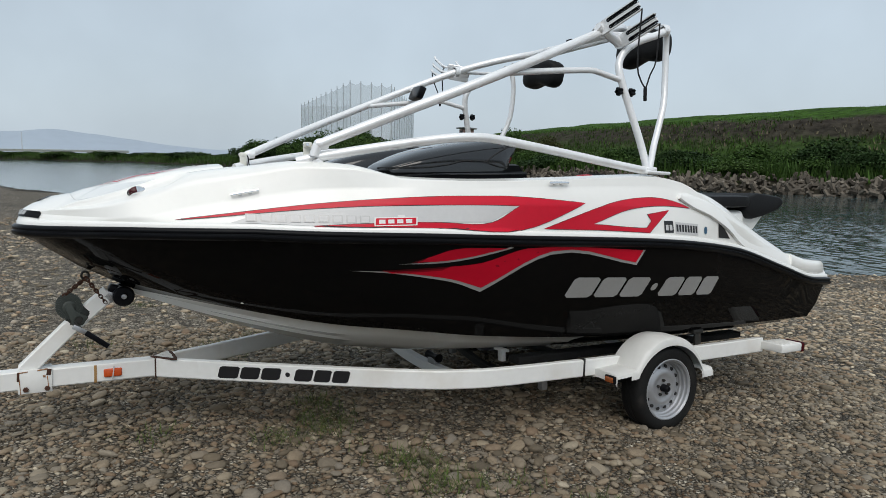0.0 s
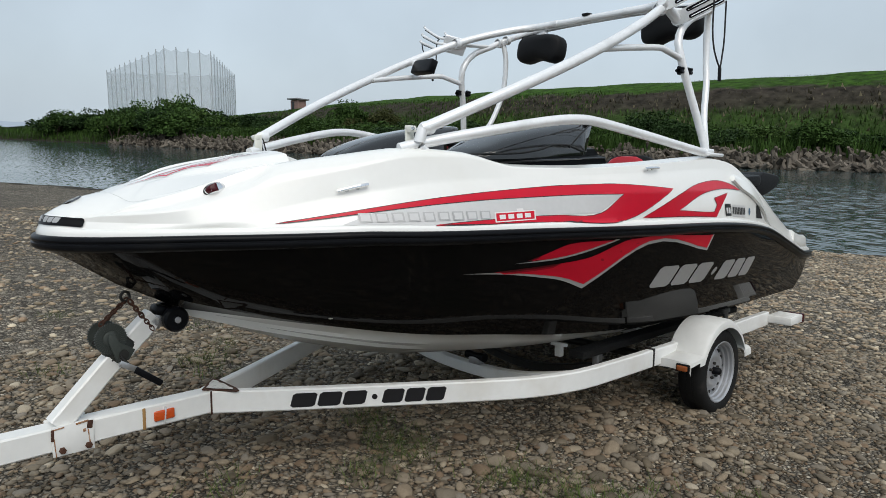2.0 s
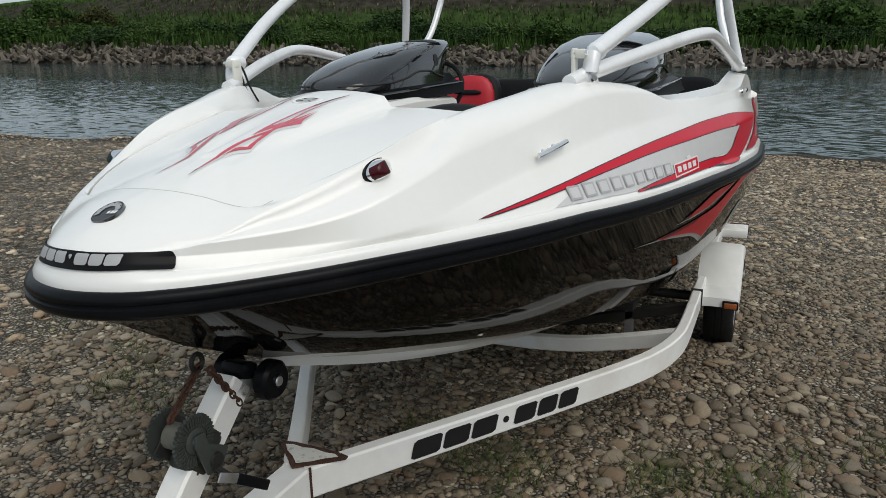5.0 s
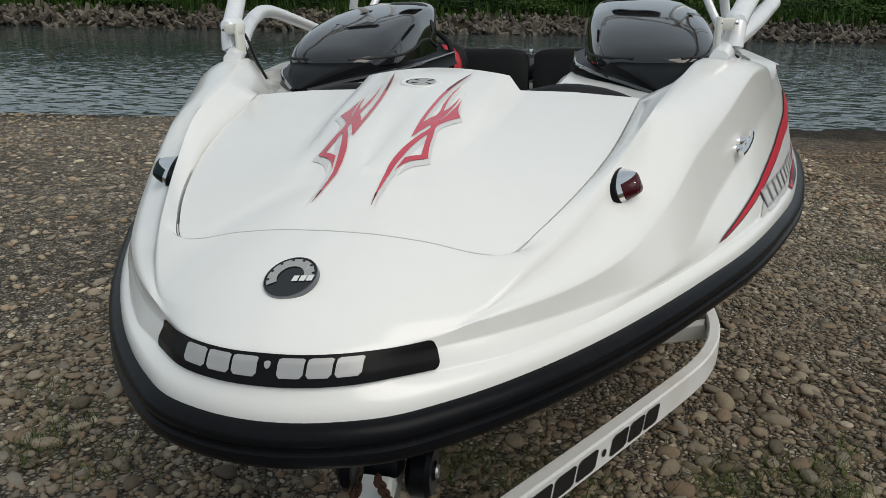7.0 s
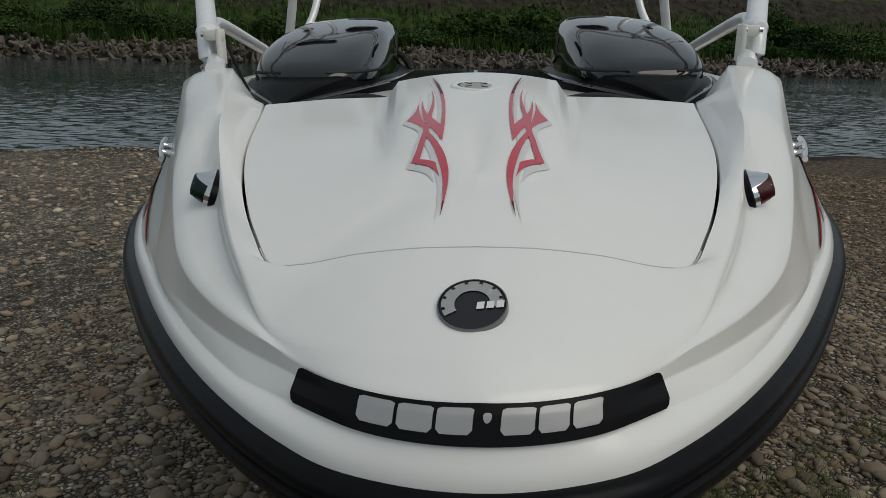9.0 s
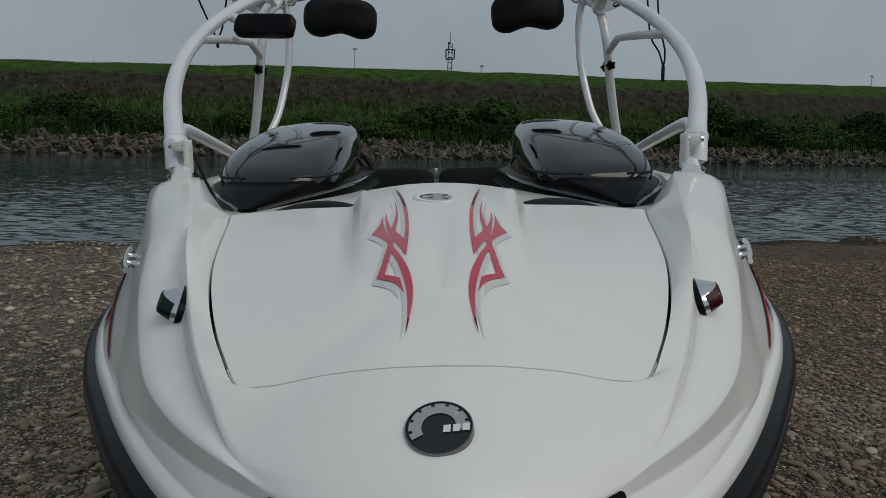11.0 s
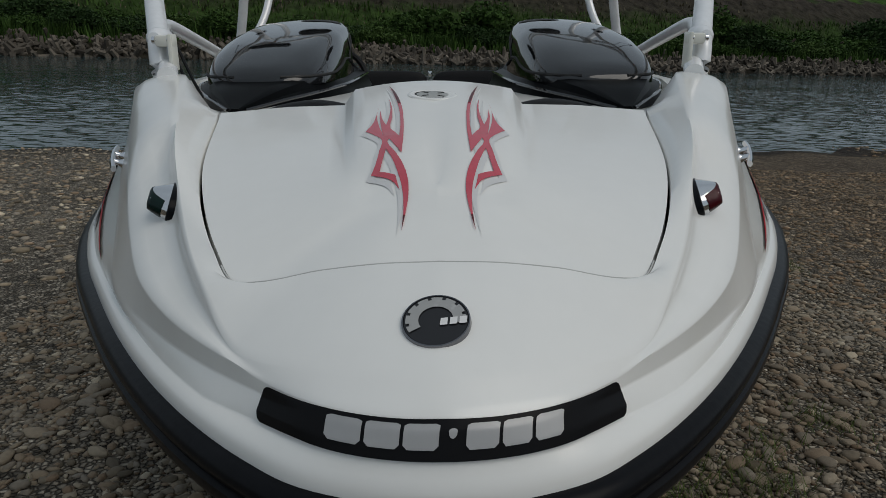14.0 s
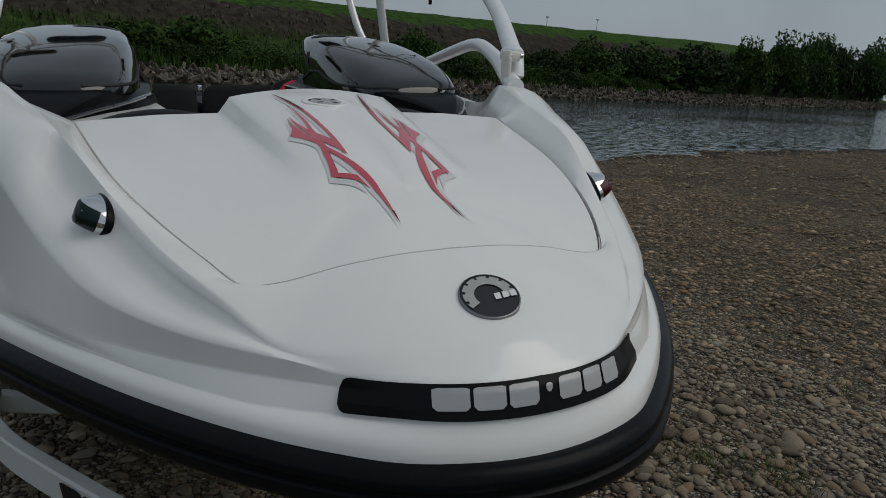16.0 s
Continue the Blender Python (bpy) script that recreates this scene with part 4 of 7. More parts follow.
for word, side in SIDES:
    at = onto_side(side)
    decal("stripe_ground", [INSIDE], at, PALE, boat, 0.0024, 0.03, 0.012, label="pale silver ground of the stripe")
    decal("stripe_edge", [grown(STRIPE, 0.0028)], at, INK, boat, 0.0030, 0.03, 0.012, label="thin black edge of the stripe")
    decal("loop_edge", [grown(LOOP, 0.0028)], at, INK, boat, 0.0030, 0.03, 0.012, label="thin black edge of the hook")
    stripe = decal("red_stripe", [STRIPE], at, RED, boat, 0.0040, 0.03, 0.012, label="long pointed red stripe")
    decal("red_loop", [LOOP], at, RED, boat, 0.0040, 0.03, 0.012, label="red hooked stripe with a black edge")
    decal("hull_flame", [FLAME], at, RED_SHADE, boat, 0.0036, label="red flame airbrushed into the black hull")
    for k, mat_ in ((1, RED_MID), (2, RED)):
        decal("flame_fade", [[(a + 0.012 * k * (i == 0), b - 0.010 * k * (1 <= i <= 5)) for i, (a, b) in enumerate(FLAME)]], at, mat_, boat, 0.0036 + 0.0005 * k)
    decal("hull_flame_line", [FLAME_LINE], at, SILVER, boat, 0.0030, label="thin silver line under the flame")
    decal("hull_flash", [FLASH], at, RED_SHADE, boat, 0.0036)
    for k, mat_ in ((1, RED_MID), (2, RED)):
        decal("flash_fade", [[(a + 0.02 * k * (i == 0) + 0.006 * k * (i == 1), b - 0.006 * k * (1 <= i <= 3)) for i, (a, b) in enumerate(FLASH)]], at, mat_, boat, 0.0036 + 0.0005 * k)
    decal("hull_flash_line", [FLASH_LINE], at, SILVER, boat, 0.0030)
    mark = blocks(1.0, 1.0, 0.0, 0.1)
    for piece in moved(mark, lambda a, b: (3.02 + 1.30 * a + 0.045 * b, 0.873 - 0.085 * a + 0.130 * b)):
        decal("hull_mark", [piece], at, SILVER, boat, 0.003, 0.05, label="silver wordmark drawn as plain slanted blocks")
    bars = [[(i / 9 + 0.008, 0.0), ((i + 1) / 9 - 0.018, 0.0), ((i + 1) / 9 - 0.012, 1.0), (i / 9 + 0.014, 1.0)] for i in range(9)]
    for bar in bars:
        decal("name_bar", moved([bar], lambda a, b: (1.165 + 0.63 * a, 1.390 - 0.022 * a + 0.040 * b)), at, SILVER, boat, 0.0050, 0.03, 0.012, label="silver bar in place of a model name")
        (l0, b0), (r0, _), (r1, t1), (l1, _) = bar
        decal("name_bar_core", moved([[(l0 + 0.012, 0.14), (r0 - 0.012, 0.14), (r1 - 0.012, 0.86), (l1 + 0.012, 0.86)]], lambda a, b: (1.165 + 0.63 * a, 1.390 - 0.022 * a + 0.040 * b)), at, PALE, boat, 0.0056, 0.03, 0.012)
    patch = [(0, 0.0), (0.97, 0.0), (1.0, 0.9), (0.72, 0.92), (0.70, 1.12), (0.55, 1.12), (0.56, 0.92), (0.03, 0.9)]
    decal("badge_patch", moved([patch], lambda a, b: (1.802 + 0.24 * a, 1.352 + 0.052 * b)), at, WHITE_INK, boat, 0.0050, 0.03, 0.012)
    decal("badge_patch_core", moved([[(0.03, 0.1), (0.94, 0.1), (0.965, 0.8), (0.06, 0.8)]], lambda a, b: (1.802 + 0.24 * a, 1.352 + 0.052 * b)), at, RED, boat, 0.0057, 0.03, 0.012, label="small red badge with a white border")
    decal("badge_bars", moved([[(0.1 + 0.2 * i, 0.25), (0.24 + 0.2 * i, 0.25), (0.25 + 0.2 * i, 0.65), (0.11 + 0.2 * i, 0.65)] for i in range(4)], lambda a, b: (1.805 + 0.24 * a, 1.352 + 0.052 * b)), at, WHITE_INK, boat, 0.0064, 0.03, 0.012)
    decal("year_sticker", [[(3.762, 1.25), (3.848, 1.246), (3.848, 1.323), (3.762, 1.328)]], at, INK, boat, 0.003, label="small black registration sticker")
    decal("year_bars", [[(3.775, 1.265), (3.800, 1.264), (3.800, 1.300), (3.775, 1.301)], [(3.810, 1.263), (3.835, 1.262), (3.835, 1.298), (3.810, 1.299)]], at, PALE, boat, 0.0042)
    decal("number_sticker", [[(3.866, 1.238), (4.1, 1.217), (4.103, 1.293), (3.866, 1.316)]], at, PALE, boat, 0.003, label="grey registration sticker")
    decal("number_bars", [[(3.875 + 0.028 * i, 1.253 - 0.0027 * i), (3.894 + 0.028 * i, 1.251 - 0.0027 * i), (3.894 + 0.028 * i, 1.298 - 0.0027 * i), (3.875 + 0.028 * i, 1.300 - 0.0027 * i)] for i in range(8)], at, INK, boat, 0.0042)
    decal("round_sticker", [[(4.185 + 0.018 * math.cos(i * 0.524), 1.247 + 0.026 * math.sin(i * 0.524)) for i in range(12)]], at, material("blue_sticker", (0.05, 0.12, 0.2), 0.4), boat, 0.003)

# tribal marks on the hatch
MARK = [(0.824, 0.124), (0.856, 0.114), (0.906, 0.11), (0.991, 0.108), (0.931, 0.109), (0.886, 0.107), (0.836, 0.1), (0.784, 0.09), (0.845, 0.098), (0.895, 0.103), (0.94, 0.104), (0.878, 0.097),
        (0.837, 0.088), (0.884, 0.085), (0.943, 0.085), (1.025, 0.092), (0.956, 0.083), (0.882, 0.079), (0.816, 0.079), (0.795, 0.071), (0.771, 0.062), (0.827, 0.062), (0.908, 0.066), (1.006, 0.076),
        (1.15, 0.097), (1.058, 0.078), (0.946, 0.063), (0.854, 0.057), (0.776, 0.055), (0.696, 0.056), (0.73, 0.068), (0.763, 0.079), (0.748, 0.081), (0.7, 0.066), (0.647, 0.051), (0.599, 0.043),
        (0.564, 0.042), (0.506, 0.045), (0.461, 0.049), (0.507, 0.048), (0.548, 0.049), (0.586, 0.052), (0.625, 0.059), (0.676, 0.07), (0.719, 0.082), (0.68, 0.085), (0.638, 0.088), (0.633, 0.078),
        (0.621, 0.063), (0.598, 0.059), (0.579, 0.055), (0.606, 0.068), (0.623, 0.086), (0.634, 0.101), (0.666, 0.096), (0.714, 0.093), (0.762, 0.091), (0.799, 0.108)]
MARK_TIPS = [[(0.501, 0.045), (0.461, 0.049), (0.502, 0.048)], [(1.15, 0.097), (1.058, 0.078), (0.973, 0.066), (0.976, 0.071), (1.044, 0.081)]]
TRIBAL_PALE = material("silver_white_decal", (0.64, 0.64, 0.64), 0.35, vary=0.05, grain=40)
MARK = eased(MARK, 3)
for word, side in SIDES:
    flip = [(a, side * b) for a, b in MARK]
    decal("tribal_shadow", [[(a - 0.014, b + side * 0.007) for a, b in flip]], onto_deck, TRIBAL_PALE, hatch, 0.0012, 0.03)
    decal("tribal_mark", [flip], onto_deck, RED_FADED, hatch, 0.0020, 0.03, label="faded red tribal flame decal")
    for tip in MARK_TIPS:
        decal("tribal_tip", [[(a, side * b) for a, b in tip]], onto_deck, RED_SHADE, hatch, 0.0028, 0.03, label="dark red tip of the tribal decal")

# black nose strip with pale blocks
decal("nose_strip", [[(-0.194, 0.05), (0.194, 0.05), (0.1975, 0.10), (0.198, 0.20), (0.190, 0.82), (0.187, 0.91), (0.183, 0.95), (-0.183, 0.95), (-0.187, 0.91), (-0.190, 0.82), (-0.198, 0.20), (-0.1975, 0.10)]], onto_band, material("satin_black_decal", (0.008, 0.008, 0.009), 0.32, vary=0.1, grain=30, spec=0.10), boat, 0.0042, 0.01, 0.06, label="glossy black strip round the nose")
for piece in moved(blocks(0.232, 1.0, 0.0, 0.021), lambda a, b: (0.116 - a - 0.003 * b, 0.22 + 0.56 * b)):
    decal("nose_mark", [piece], onto_band, SILVER, boat, 0.0056, 0.01, 0.06, label="silver wordmark drawn as plain blocks")


def frame_at(p, n, roll=0.0):
    """A pose on a surface: z along its normal."""
    return Matrix.Translation(p) @ n.to_track_quat("Z", "Y").to_matrix().to_4x4() @ pose(0, 0, 0, 0, 0, roll)


def placed(bm, m):
    bmesh.ops.transform(bm, matrix=m, verts=bm.verts)
    return bm


DARK_CHROME = material("dark_chrome", (0.22, 0.22, 0.23), 0.2, metal=1.0, vary=0.1, grain=40)
WORN_SILVER = material("worn_silver_print", (0.40, 0.40, 0.39), 0.4, metal=0.3, vary=0.1, grain=60, stain=(0.62, 0.62, 0.60), stain_scale=60, stain_amount=0.9)
# round maker's badge: chrome rim, black field, pale gear ring
p, nn = onto_deck(0.272, 0.006)
bm_ = frame_at(p, nn)
ring = part("round_badge", placed(lathe(bmesh.new(), [(0.0, 0.001), (0.0355, 0.001), (0.0362, 0.0030), (0.0377, 0.0028), (0.0386, -0.004)], seg=40), bm_), DARK_CHROME, boat, "round badge with a dark chrome rim")
part("field", placed(lathe(bmesh.new(), [(0.0, 0.0022), (0.0352, 0.0022), (0.0358, 0.0014)], seg=40), bm_), INK, ring)
gear = bmesh.new()
fwd = (bm_.to_3x3().inverted() @ Vector((1, 0, 0)))
a0 = math.atan2(fwd.y, fwd.x)
for i in range(30):
    a, b = a0 - 1.85 + i * 0.13, a0 - 1.85 + (i + 1) * 0.13
    r1 = 0.0332 if i % 4 < 3 else 0.0296
    q = [gear.verts.new(bm_ @ Vector((r * math.cos(t), r * math.sin(t), 0.0036))) for r, t in ((0.019, a), (r1, a), (r1, b), (0.019, b))]
    gear.faces.new(q)
part("gear_ring", gear, WORN_SILVER, ring, "pale worn gear-shaped ring")
pl = bmesh.new()
for i in range(3):
    c = [bm_ @ Vector((math.cos(a0) * u - math.sin(a0) * w, math.sin(a0) * u + math.cos(a0) * w, 0.0038)) for u, w in ((-0.009, -0.004 - 0.0105 * i), (-0.009, -0.012 - 0.0105 * i), (0.001, -0.0135 - 0.0105 * i), (0.001, -0.0055 - 0.0105 * i))]
    pl.faces.new([pl.verts.new(v) for v in c])
part("badge_bars", pl, WHITE_INK, ring)

# oval filler plate on the hatch hump
VENT_GREY = material("grey_vent_plastic", (0.36, 0.37, 0.36), 0.4, vary=0.1, grain=60)
p, nn = onto_deck(1.04, 0.002)
p = p + 0.0014 * nn
wide_ = (Vector((0, 1, 0)) - nn.y * nn).normalized()
deep_ = nn.cross(wide_)
fm = Matrix(((wide_.x, deep_.x, nn.x, p.x), (wide_.y, deep_.y, nn.y, p.y), (wide_.z, deep_.z, nn.z, p.z), (0, 0, 0, 1))) @ Matrix.Diagonal((1.24, 0.98, 1, 1))
vent = part("oval_vent", placed(lathe(bmesh.new(), [(0.030, -0.002), (0.0315, 0.0012), (0.036, 0.0020), (0.040, 0.0014), (0.042, -0.001), (0.0425, -0.007)], seg=40), fm), GEL, hatch, "oval white vent plate")
# flat black disc paints the shade in the vent's recess
part("vent_recess", placed(lathe(bmesh.new(), [(0.0, 0.0003), (0.0312, 0.0003)], seg=40), fm), GROOVE, vent, "dark disc for the shaded vent recess")
part("vent_disc", placed(lathe(bmesh.new(), [(0.0, 0.0014), (0.0255, 0.0012), (0.0275, 0.0004)], seg=30), fm), VENT_GREY, vent, "grey plastic disc")
for vx, vy, ang in ((0.013, 0.008, 35), (-0.013, 0.008, -35), (0.013, -0.008, -35), (-0.013, -0.008, 35)):
    part("vent_slit", placed(boxes(((vx, vy * 1.6, 0.0016), (0.012, 0.0035, 0.001), (0, 0, ang), 0)), fm), GROOVE, vent)


# ---------------------------------------------------------------- deck fittings
def nav_light(side, lens_mat, label):
    s = side
    p = SKIN.find_nearest(Vector((0.695, s * 0.440, 1.552)))[0]
    n_ = Vector((-0.26, s * 0.90, 0.34)).normalized()
    ax = Vector((1, s * 0.28, 0.25))
    ax = (ax - ax.dot(n_) * n_).normalized()
    ay = n_.cross(ax)
    m = Matrix(((ax.x, ay.x, n_.x, p.x), (ax.y, ay.y, n_.y, p.y), (ax.z, ay.z, n_.z, p.z), (0, 0, 0, 1)))
    base = part("nav_light", placed(lathe(bmesh.new(), [(0.0, 0.003), (0.0275, 0.003), (0.0285, 0.001), (0.0285, -0.034)], seg=36), m @ Matrix.Diagonal((1.75, 1.0, 0.78, 1))), RUBBER, boat, label)
    shell = bmesh.new()
    lathe(shell, [(0.0, 0.043), (0.012, 0.0425), (0.017, 0.040), (0.0205, 0.030), (0.0245, 0.014), (0.0265, 0.003)], seg=36)
    for v in shell.verts:
        if v.co.x > 0:
            v.co.z = 0.003 + (v.co.z - 0.003) * (1 - 0.8 * v.co.x / 0.0265)
    placed(shell, m @ Matrix.Diagonal((1.75, 1.0, 0.78, 1)))
    shell_copy = shell.copy()
    part("chrome_cover", shell, CHROME, base, "chrome cover")
    dome = BVHTree.FromBMesh(shell_copy)
    d = (m.to_3x3() @ Vector((-0.5, 0, 0.87))).normalized()
    u = (m.to_3x3() @ Vector((0.87, 0, 0.5))).normalized()
    mid_ = m @ Vector((-0.018, 0, 0.026))

    def onto_dome(a, b):
        hit = dome.ray_cast(mid_ + u * a + ay * b + d * 0.2, -d)
        return (hit[0] if hit[0] is not None else mid_ + u * a + ay * b), d

    decal("lens", [[(-0.023, 0.016), (-0.028, 0.009), (-0.0295, 0.0), (-0.028, -0.009), (-0.023, -0.016), (0.020, -0.0175), (0.022, -0.0155), (0.022, 0.0155), (0.020, 0.0175)]], onto_dome, lens_mat, base, 0.0016, 0.006, label="dark coloured lens")


nav_light(-1, RED_LENS, "chrome navigation light with a red lens")
nav_light(1, GREEN_LENS, "chrome navigation light with a green lens")


def cleat(x, side, yaw, size=1.0):
    p, n_ = onto_side(side)(x[0], x[1]) if len(x) == 2 else (Vector((x[0], side * x[1], x[2])), Vector((0, 0, 1)))
    m = frame_at(p, n_)
    along_ = m.to_3x3().inverted() @ Vector((1, 0, 0.07 if x[0] < 2 else 0.0))
    m = m @ pose(0, 0, 0, 0, 0, math.degrees(math.atan2(along_.y, along_.x))) @ Matrix.Diagonal((size, size, size, 1))
    bar = bmesh.new()
    sweep(bar, smooth_path([(-0.08, 0, 0.019), (-0.04, 0, 0.024), (0, 0, 0.025), (0.04, 0, 0.024), (0.08, 0, 0.019)], 0.01),
          [(0.0085 * math.cos(i * 0.785), 0.007 * math.sin(i * 0.785)) for i in range(8)])
    c = part("cleat", placed(bar, m), CHROME, boat, "polished mooring cleat")
    for o in (-0.028, 0.028):
        part("cleat_post", placed(lathe(bmesh.new(), [(0.012, 0.0), (0.008, 0.008), (0.009, 0.022)], (o, 0, 0), seg=12), m), CHROME, c)


for word, side in SIDES:
    cleat((1.19, 1.535), side, 0, 0.9)
    cleat((2.93, 1.574), side, 0, 0.9)

# moulded side wing with its dark gap, beside the stern
for word, side in SIDES:
    low = [(3.93, 1.205, 1.468), (4.053, 1.212, 1.405), (4.224, 1.215, 1.343), (4.434, 1.205, 1.237), (4.56, 1.188, 1.150), (4.70, 1.172, 1.078), (4.90, 1.152, 1.022), (5.21, 1.125, 0.930), (5.43, 1.102, 0.868), (5.78, 1.050, 0.805)]
    high_ = [(3.95, 1.175, 1.498), (4.10, 1.135, 1.517), (4.30, 1.115, 1.488), (4.52, 1.10, 1.400), (4.72, 1.095, 1.292), (4.95, 1.085, 1.172), (5.20, 1.065, 1.060), (5.40, 1.05, 0.958), (5.72, 1.02, 0.918)]
    bm, rings = bmesh.new(), []
    for a, b in zip(smooth_path(low, 0.05), smooth_path(high_, 0.05)):
        rings.append([np.array(a) - (0, 0.07, -0.015), np.array(a) - (0, 0.012, 0.004), np.array(a) + (0, 0, 0.006), 0.55 * np.array(a) + 0.45 * np.array(b) + (0, 0.014, 0.006), 0.15 * np.array(a) + 0.85 * np.array(b) + (0, 0.008, 0.006), np.array(b) - (0, 0.02, 0), np.array(b) - (0, 0.15, 0.035)])
    rings = [[bm.verts.new((q[0], side * q[1], q[2])) for q in ring] for ring in rings]
    for a, b in zip(rings, rings[1:]):
        for i in range(7):
            bm.faces.new((a[i], a[(i + 1) % 7], b[(i + 1) % 7], b[i]))
    bm.faces.new(rings[0]), bm.faces.new(rings[-1][::-1])
    part("side_wing", bm, GEL, boat, "white moulded wing along the stern quarter", sharp=50)
    # flat dark sheet paints the shaded gap under the wing
    gap = decal("wing_gap", [[(4.33, 1.295), (4.335, 1.19), (4.47, 1.175), (4.40, 1.25)]], onto_side(side), GROOVE, boat, 0.003, label="dark sheet for the shaded opening under the wing")
    # swim platform lip
    bm = bmesh.new()
    sweep(bm, smooth_path(mirrored([(5.30, 1.06, 0.98), (5.55, 1.035, 0.915), (5.80, 0.985, 0.885), (5.925, 0.90, 0.87), (5.955, 0.6, 0.87), (5.965, 0.0, 0.87)], side), 0.05),
          [(0.05, -0.06), (0.056, -0.045), (0.05, 0.012), (0.03, 0.034), (-0.03, 0.034), (-0.05, 0.012), (-0.05, -0.06)])
    part("platform_lip", bm, GEL, boat, sharp=50)

# ---------------------------------------------------------------- cockpit
for word, side in SIDES:
    # dash moulding under the cowl
    dash = bmesh.new()
    rows = []
    for x, z, wo, wi in ((1.30, 1.585, 0.56, 0.20), (1.6, 1.585, 0.67, 0.22), (1.9, 1.60, 0.80, 0.24), (2.3, 1.60, 0.92, 0.26), (2.8, 1.57, 1.0, 0.28), (2.86, 1.40, 1.0, 0.28)):
        rows.append([dash.verts.new((x, side * y, zz)) for y, zz in ((wi, z - 0.30), (wi, z - 0.02), (wi + 0.03, z), (wo - 0.1, z), (wo, z - 0.06))])
    for a, b in zip(rows, rows[1:]):
        for i in range(4):
            dash.faces.new((a[i], a[i + 1], b[i + 1], b[i]))
    part("dash", dash, GEL, boat, "white dash moulding", sharp=30)
    # black skirt with a keel in front, then the glossy cowl: rounded outboard, a steep face inboard
    CAP = [(-1, 0), (-1.0, 0.22), (-0.97, 0.45), (-0.90, 0.66), (-0.77, 0.82), (-0.57, 0.92), (-0.30, 0.97), (0, 0.992), (0.25, 1.0), (0.45, 0.995), (0.63, 0.975), (0.77, 0.93), (0.865, 0.85), (0.915, 0.74), (0.945, 0.60), (0.965, 0.43), (0.98, 0.22), (1, 0)]
    for name, mat, x0, x1, top, wid, low, lab in (
            ("cowl_skirt", COWL_DARK, 1.68, 2.90, keyed((1.68, 1.60), (1.9, 1.650), (2.3, 1.69), (2.90, 1.70)), keyed((1.68, 0.015), (1.80, 0.085), (1.95, 0.165), (2.10, 0.222), (2.3, 0.268), (2.90, 0.285)), 1.585, "black cowl skirt"),
            ("cowl", COWL, 1.97, 3.02, keyed((1.97, 1.660), (2.0, 1.690), (2.08, 1.728), (2.25, 1.785), (2.5, 1.834), (2.75, 1.864), (2.95, 1.874), (3.02, 1.872)), keyed((1.97, 0.09), (2.0, 0.14), (2.08, 0.192), (2.25, 0.232), (2.5, 0.250), (2.8, 0.250), (3.02, 0.228)), 1.645, "glossy dark grey cowl in front of the seat")):
        bm, rows = bmesh.new(), []
        for x in np.linspace(0, 1, 30) ** 1.25 * (x1 - x0) + x0:
            h, w = float(top(x)) - low, float(wid(x))
            k = min(max((x - 2.0) / 0.5, 0), 1) if name == "cowl" else 0.0
            lean = min(max((x - 2.6) / 0.42, 0), 1) ** 1.6
            row = []
            for i, (cv, ch) in enumerate(CAP):
                a = math.pi * i / (len(CAP) - 1)
                rv, rh = -math.copysign(abs(math.cos(a)) ** 0.7, math.cos(a)), abs(math.sin(a)) ** 0.75
                if name == "cowl_skirt":
                    u_ = abs(2 * i / (len(CAP) - 1) - 1)
                    rv, rh = math.copysign(float(np.interp(u_, (0, 0.5, 0.62, 0.72, 0.86, 1), (0, 0.78, 0.83, 1.03, 1.04, 1.10))), i - (len(CAP) - 1) / 2), float(np.interp(u_, (0, 0.5, 0.62, 0.72, 0.86, 1), (1.0, 1.0, 0.62, 0.56, 0.26, 0.0)))
                v_, h_ = rv + (cv - rv) * k, rh + (ch - rh) * k
                row.append(bm.verts.new((x - (0.20 * math.sin(min(1.0, 1.35 * (1 - h_)) * math.pi / 2) * lean if name == "cowl" else -0.02 * (1 - h_) * lean), side * (0.585 - v_ * w), low + h * h_)))
            rows.append(row)
        for a, b in zip(rows, rows[1:]):
            for i in range(len(CAP) - 1):
                bm.faces.new((a[i], a[i + 1], b[i + 1], b[i]))
        bm.faces.new(rows[0]), bm.faces.new(rows[-1])
        ridge_at = {k: [r[k].co.copy() for r in rows[1:]] for k in (2, 15)}
        bmesh.ops.recalc_face_normals(bm, faces=bm.faces)
        if name == "cowl":
            shell = BVHTree.FromBMesh(bm)
        ob = part(name, bm, mat, boat, lab, sharp=48 if name == "cowl" else 22)
        if name == "cowl":
            cowl = ob
        else:
            for k in (2, 15):
                part("skirt_ridge", tube(bmesh.new(), ridge_at[k], 0.006, 6, rounded=False), COWL, ob, "glossy black ridge")

    def onto_cowl(a, b):
        hit = shell.ray_cast(Vector((a, side * b, 2.4)), Vector((0, 0, -1)))
        return hit[0], (hit[1] if hit[1].z > 0 else -hit[1])

    def onto_inner(a, b):
        hit = shell.ray_cast(Vector((a, side * 0.1, b)), Vector((0, side, 0)))
        return hit[0], (hit[1] if hit[1].y * side < 0 else -hit[1])

    turn_ = [i * math.pi / 12 for i in range(24)]
    decal("cowl_slot", [[(2.78 + 0.055 * math.cos(t) - 0.02 * math.sin(t), 0.475 + 0.085 * math.sin(t)) for t in turn_]], onto_cowl, GROOVE, cowl, 0.002, 0.02, label="black air slot")
    decal("cowl_slot", [[(2.70 + 0.026 * math.cos(t), 1.765 + 0.030 * math.sin(t)) for t in turn_]], onto_inner, GROOVE, cowl, 0.002, 0.02, label="black air slot")
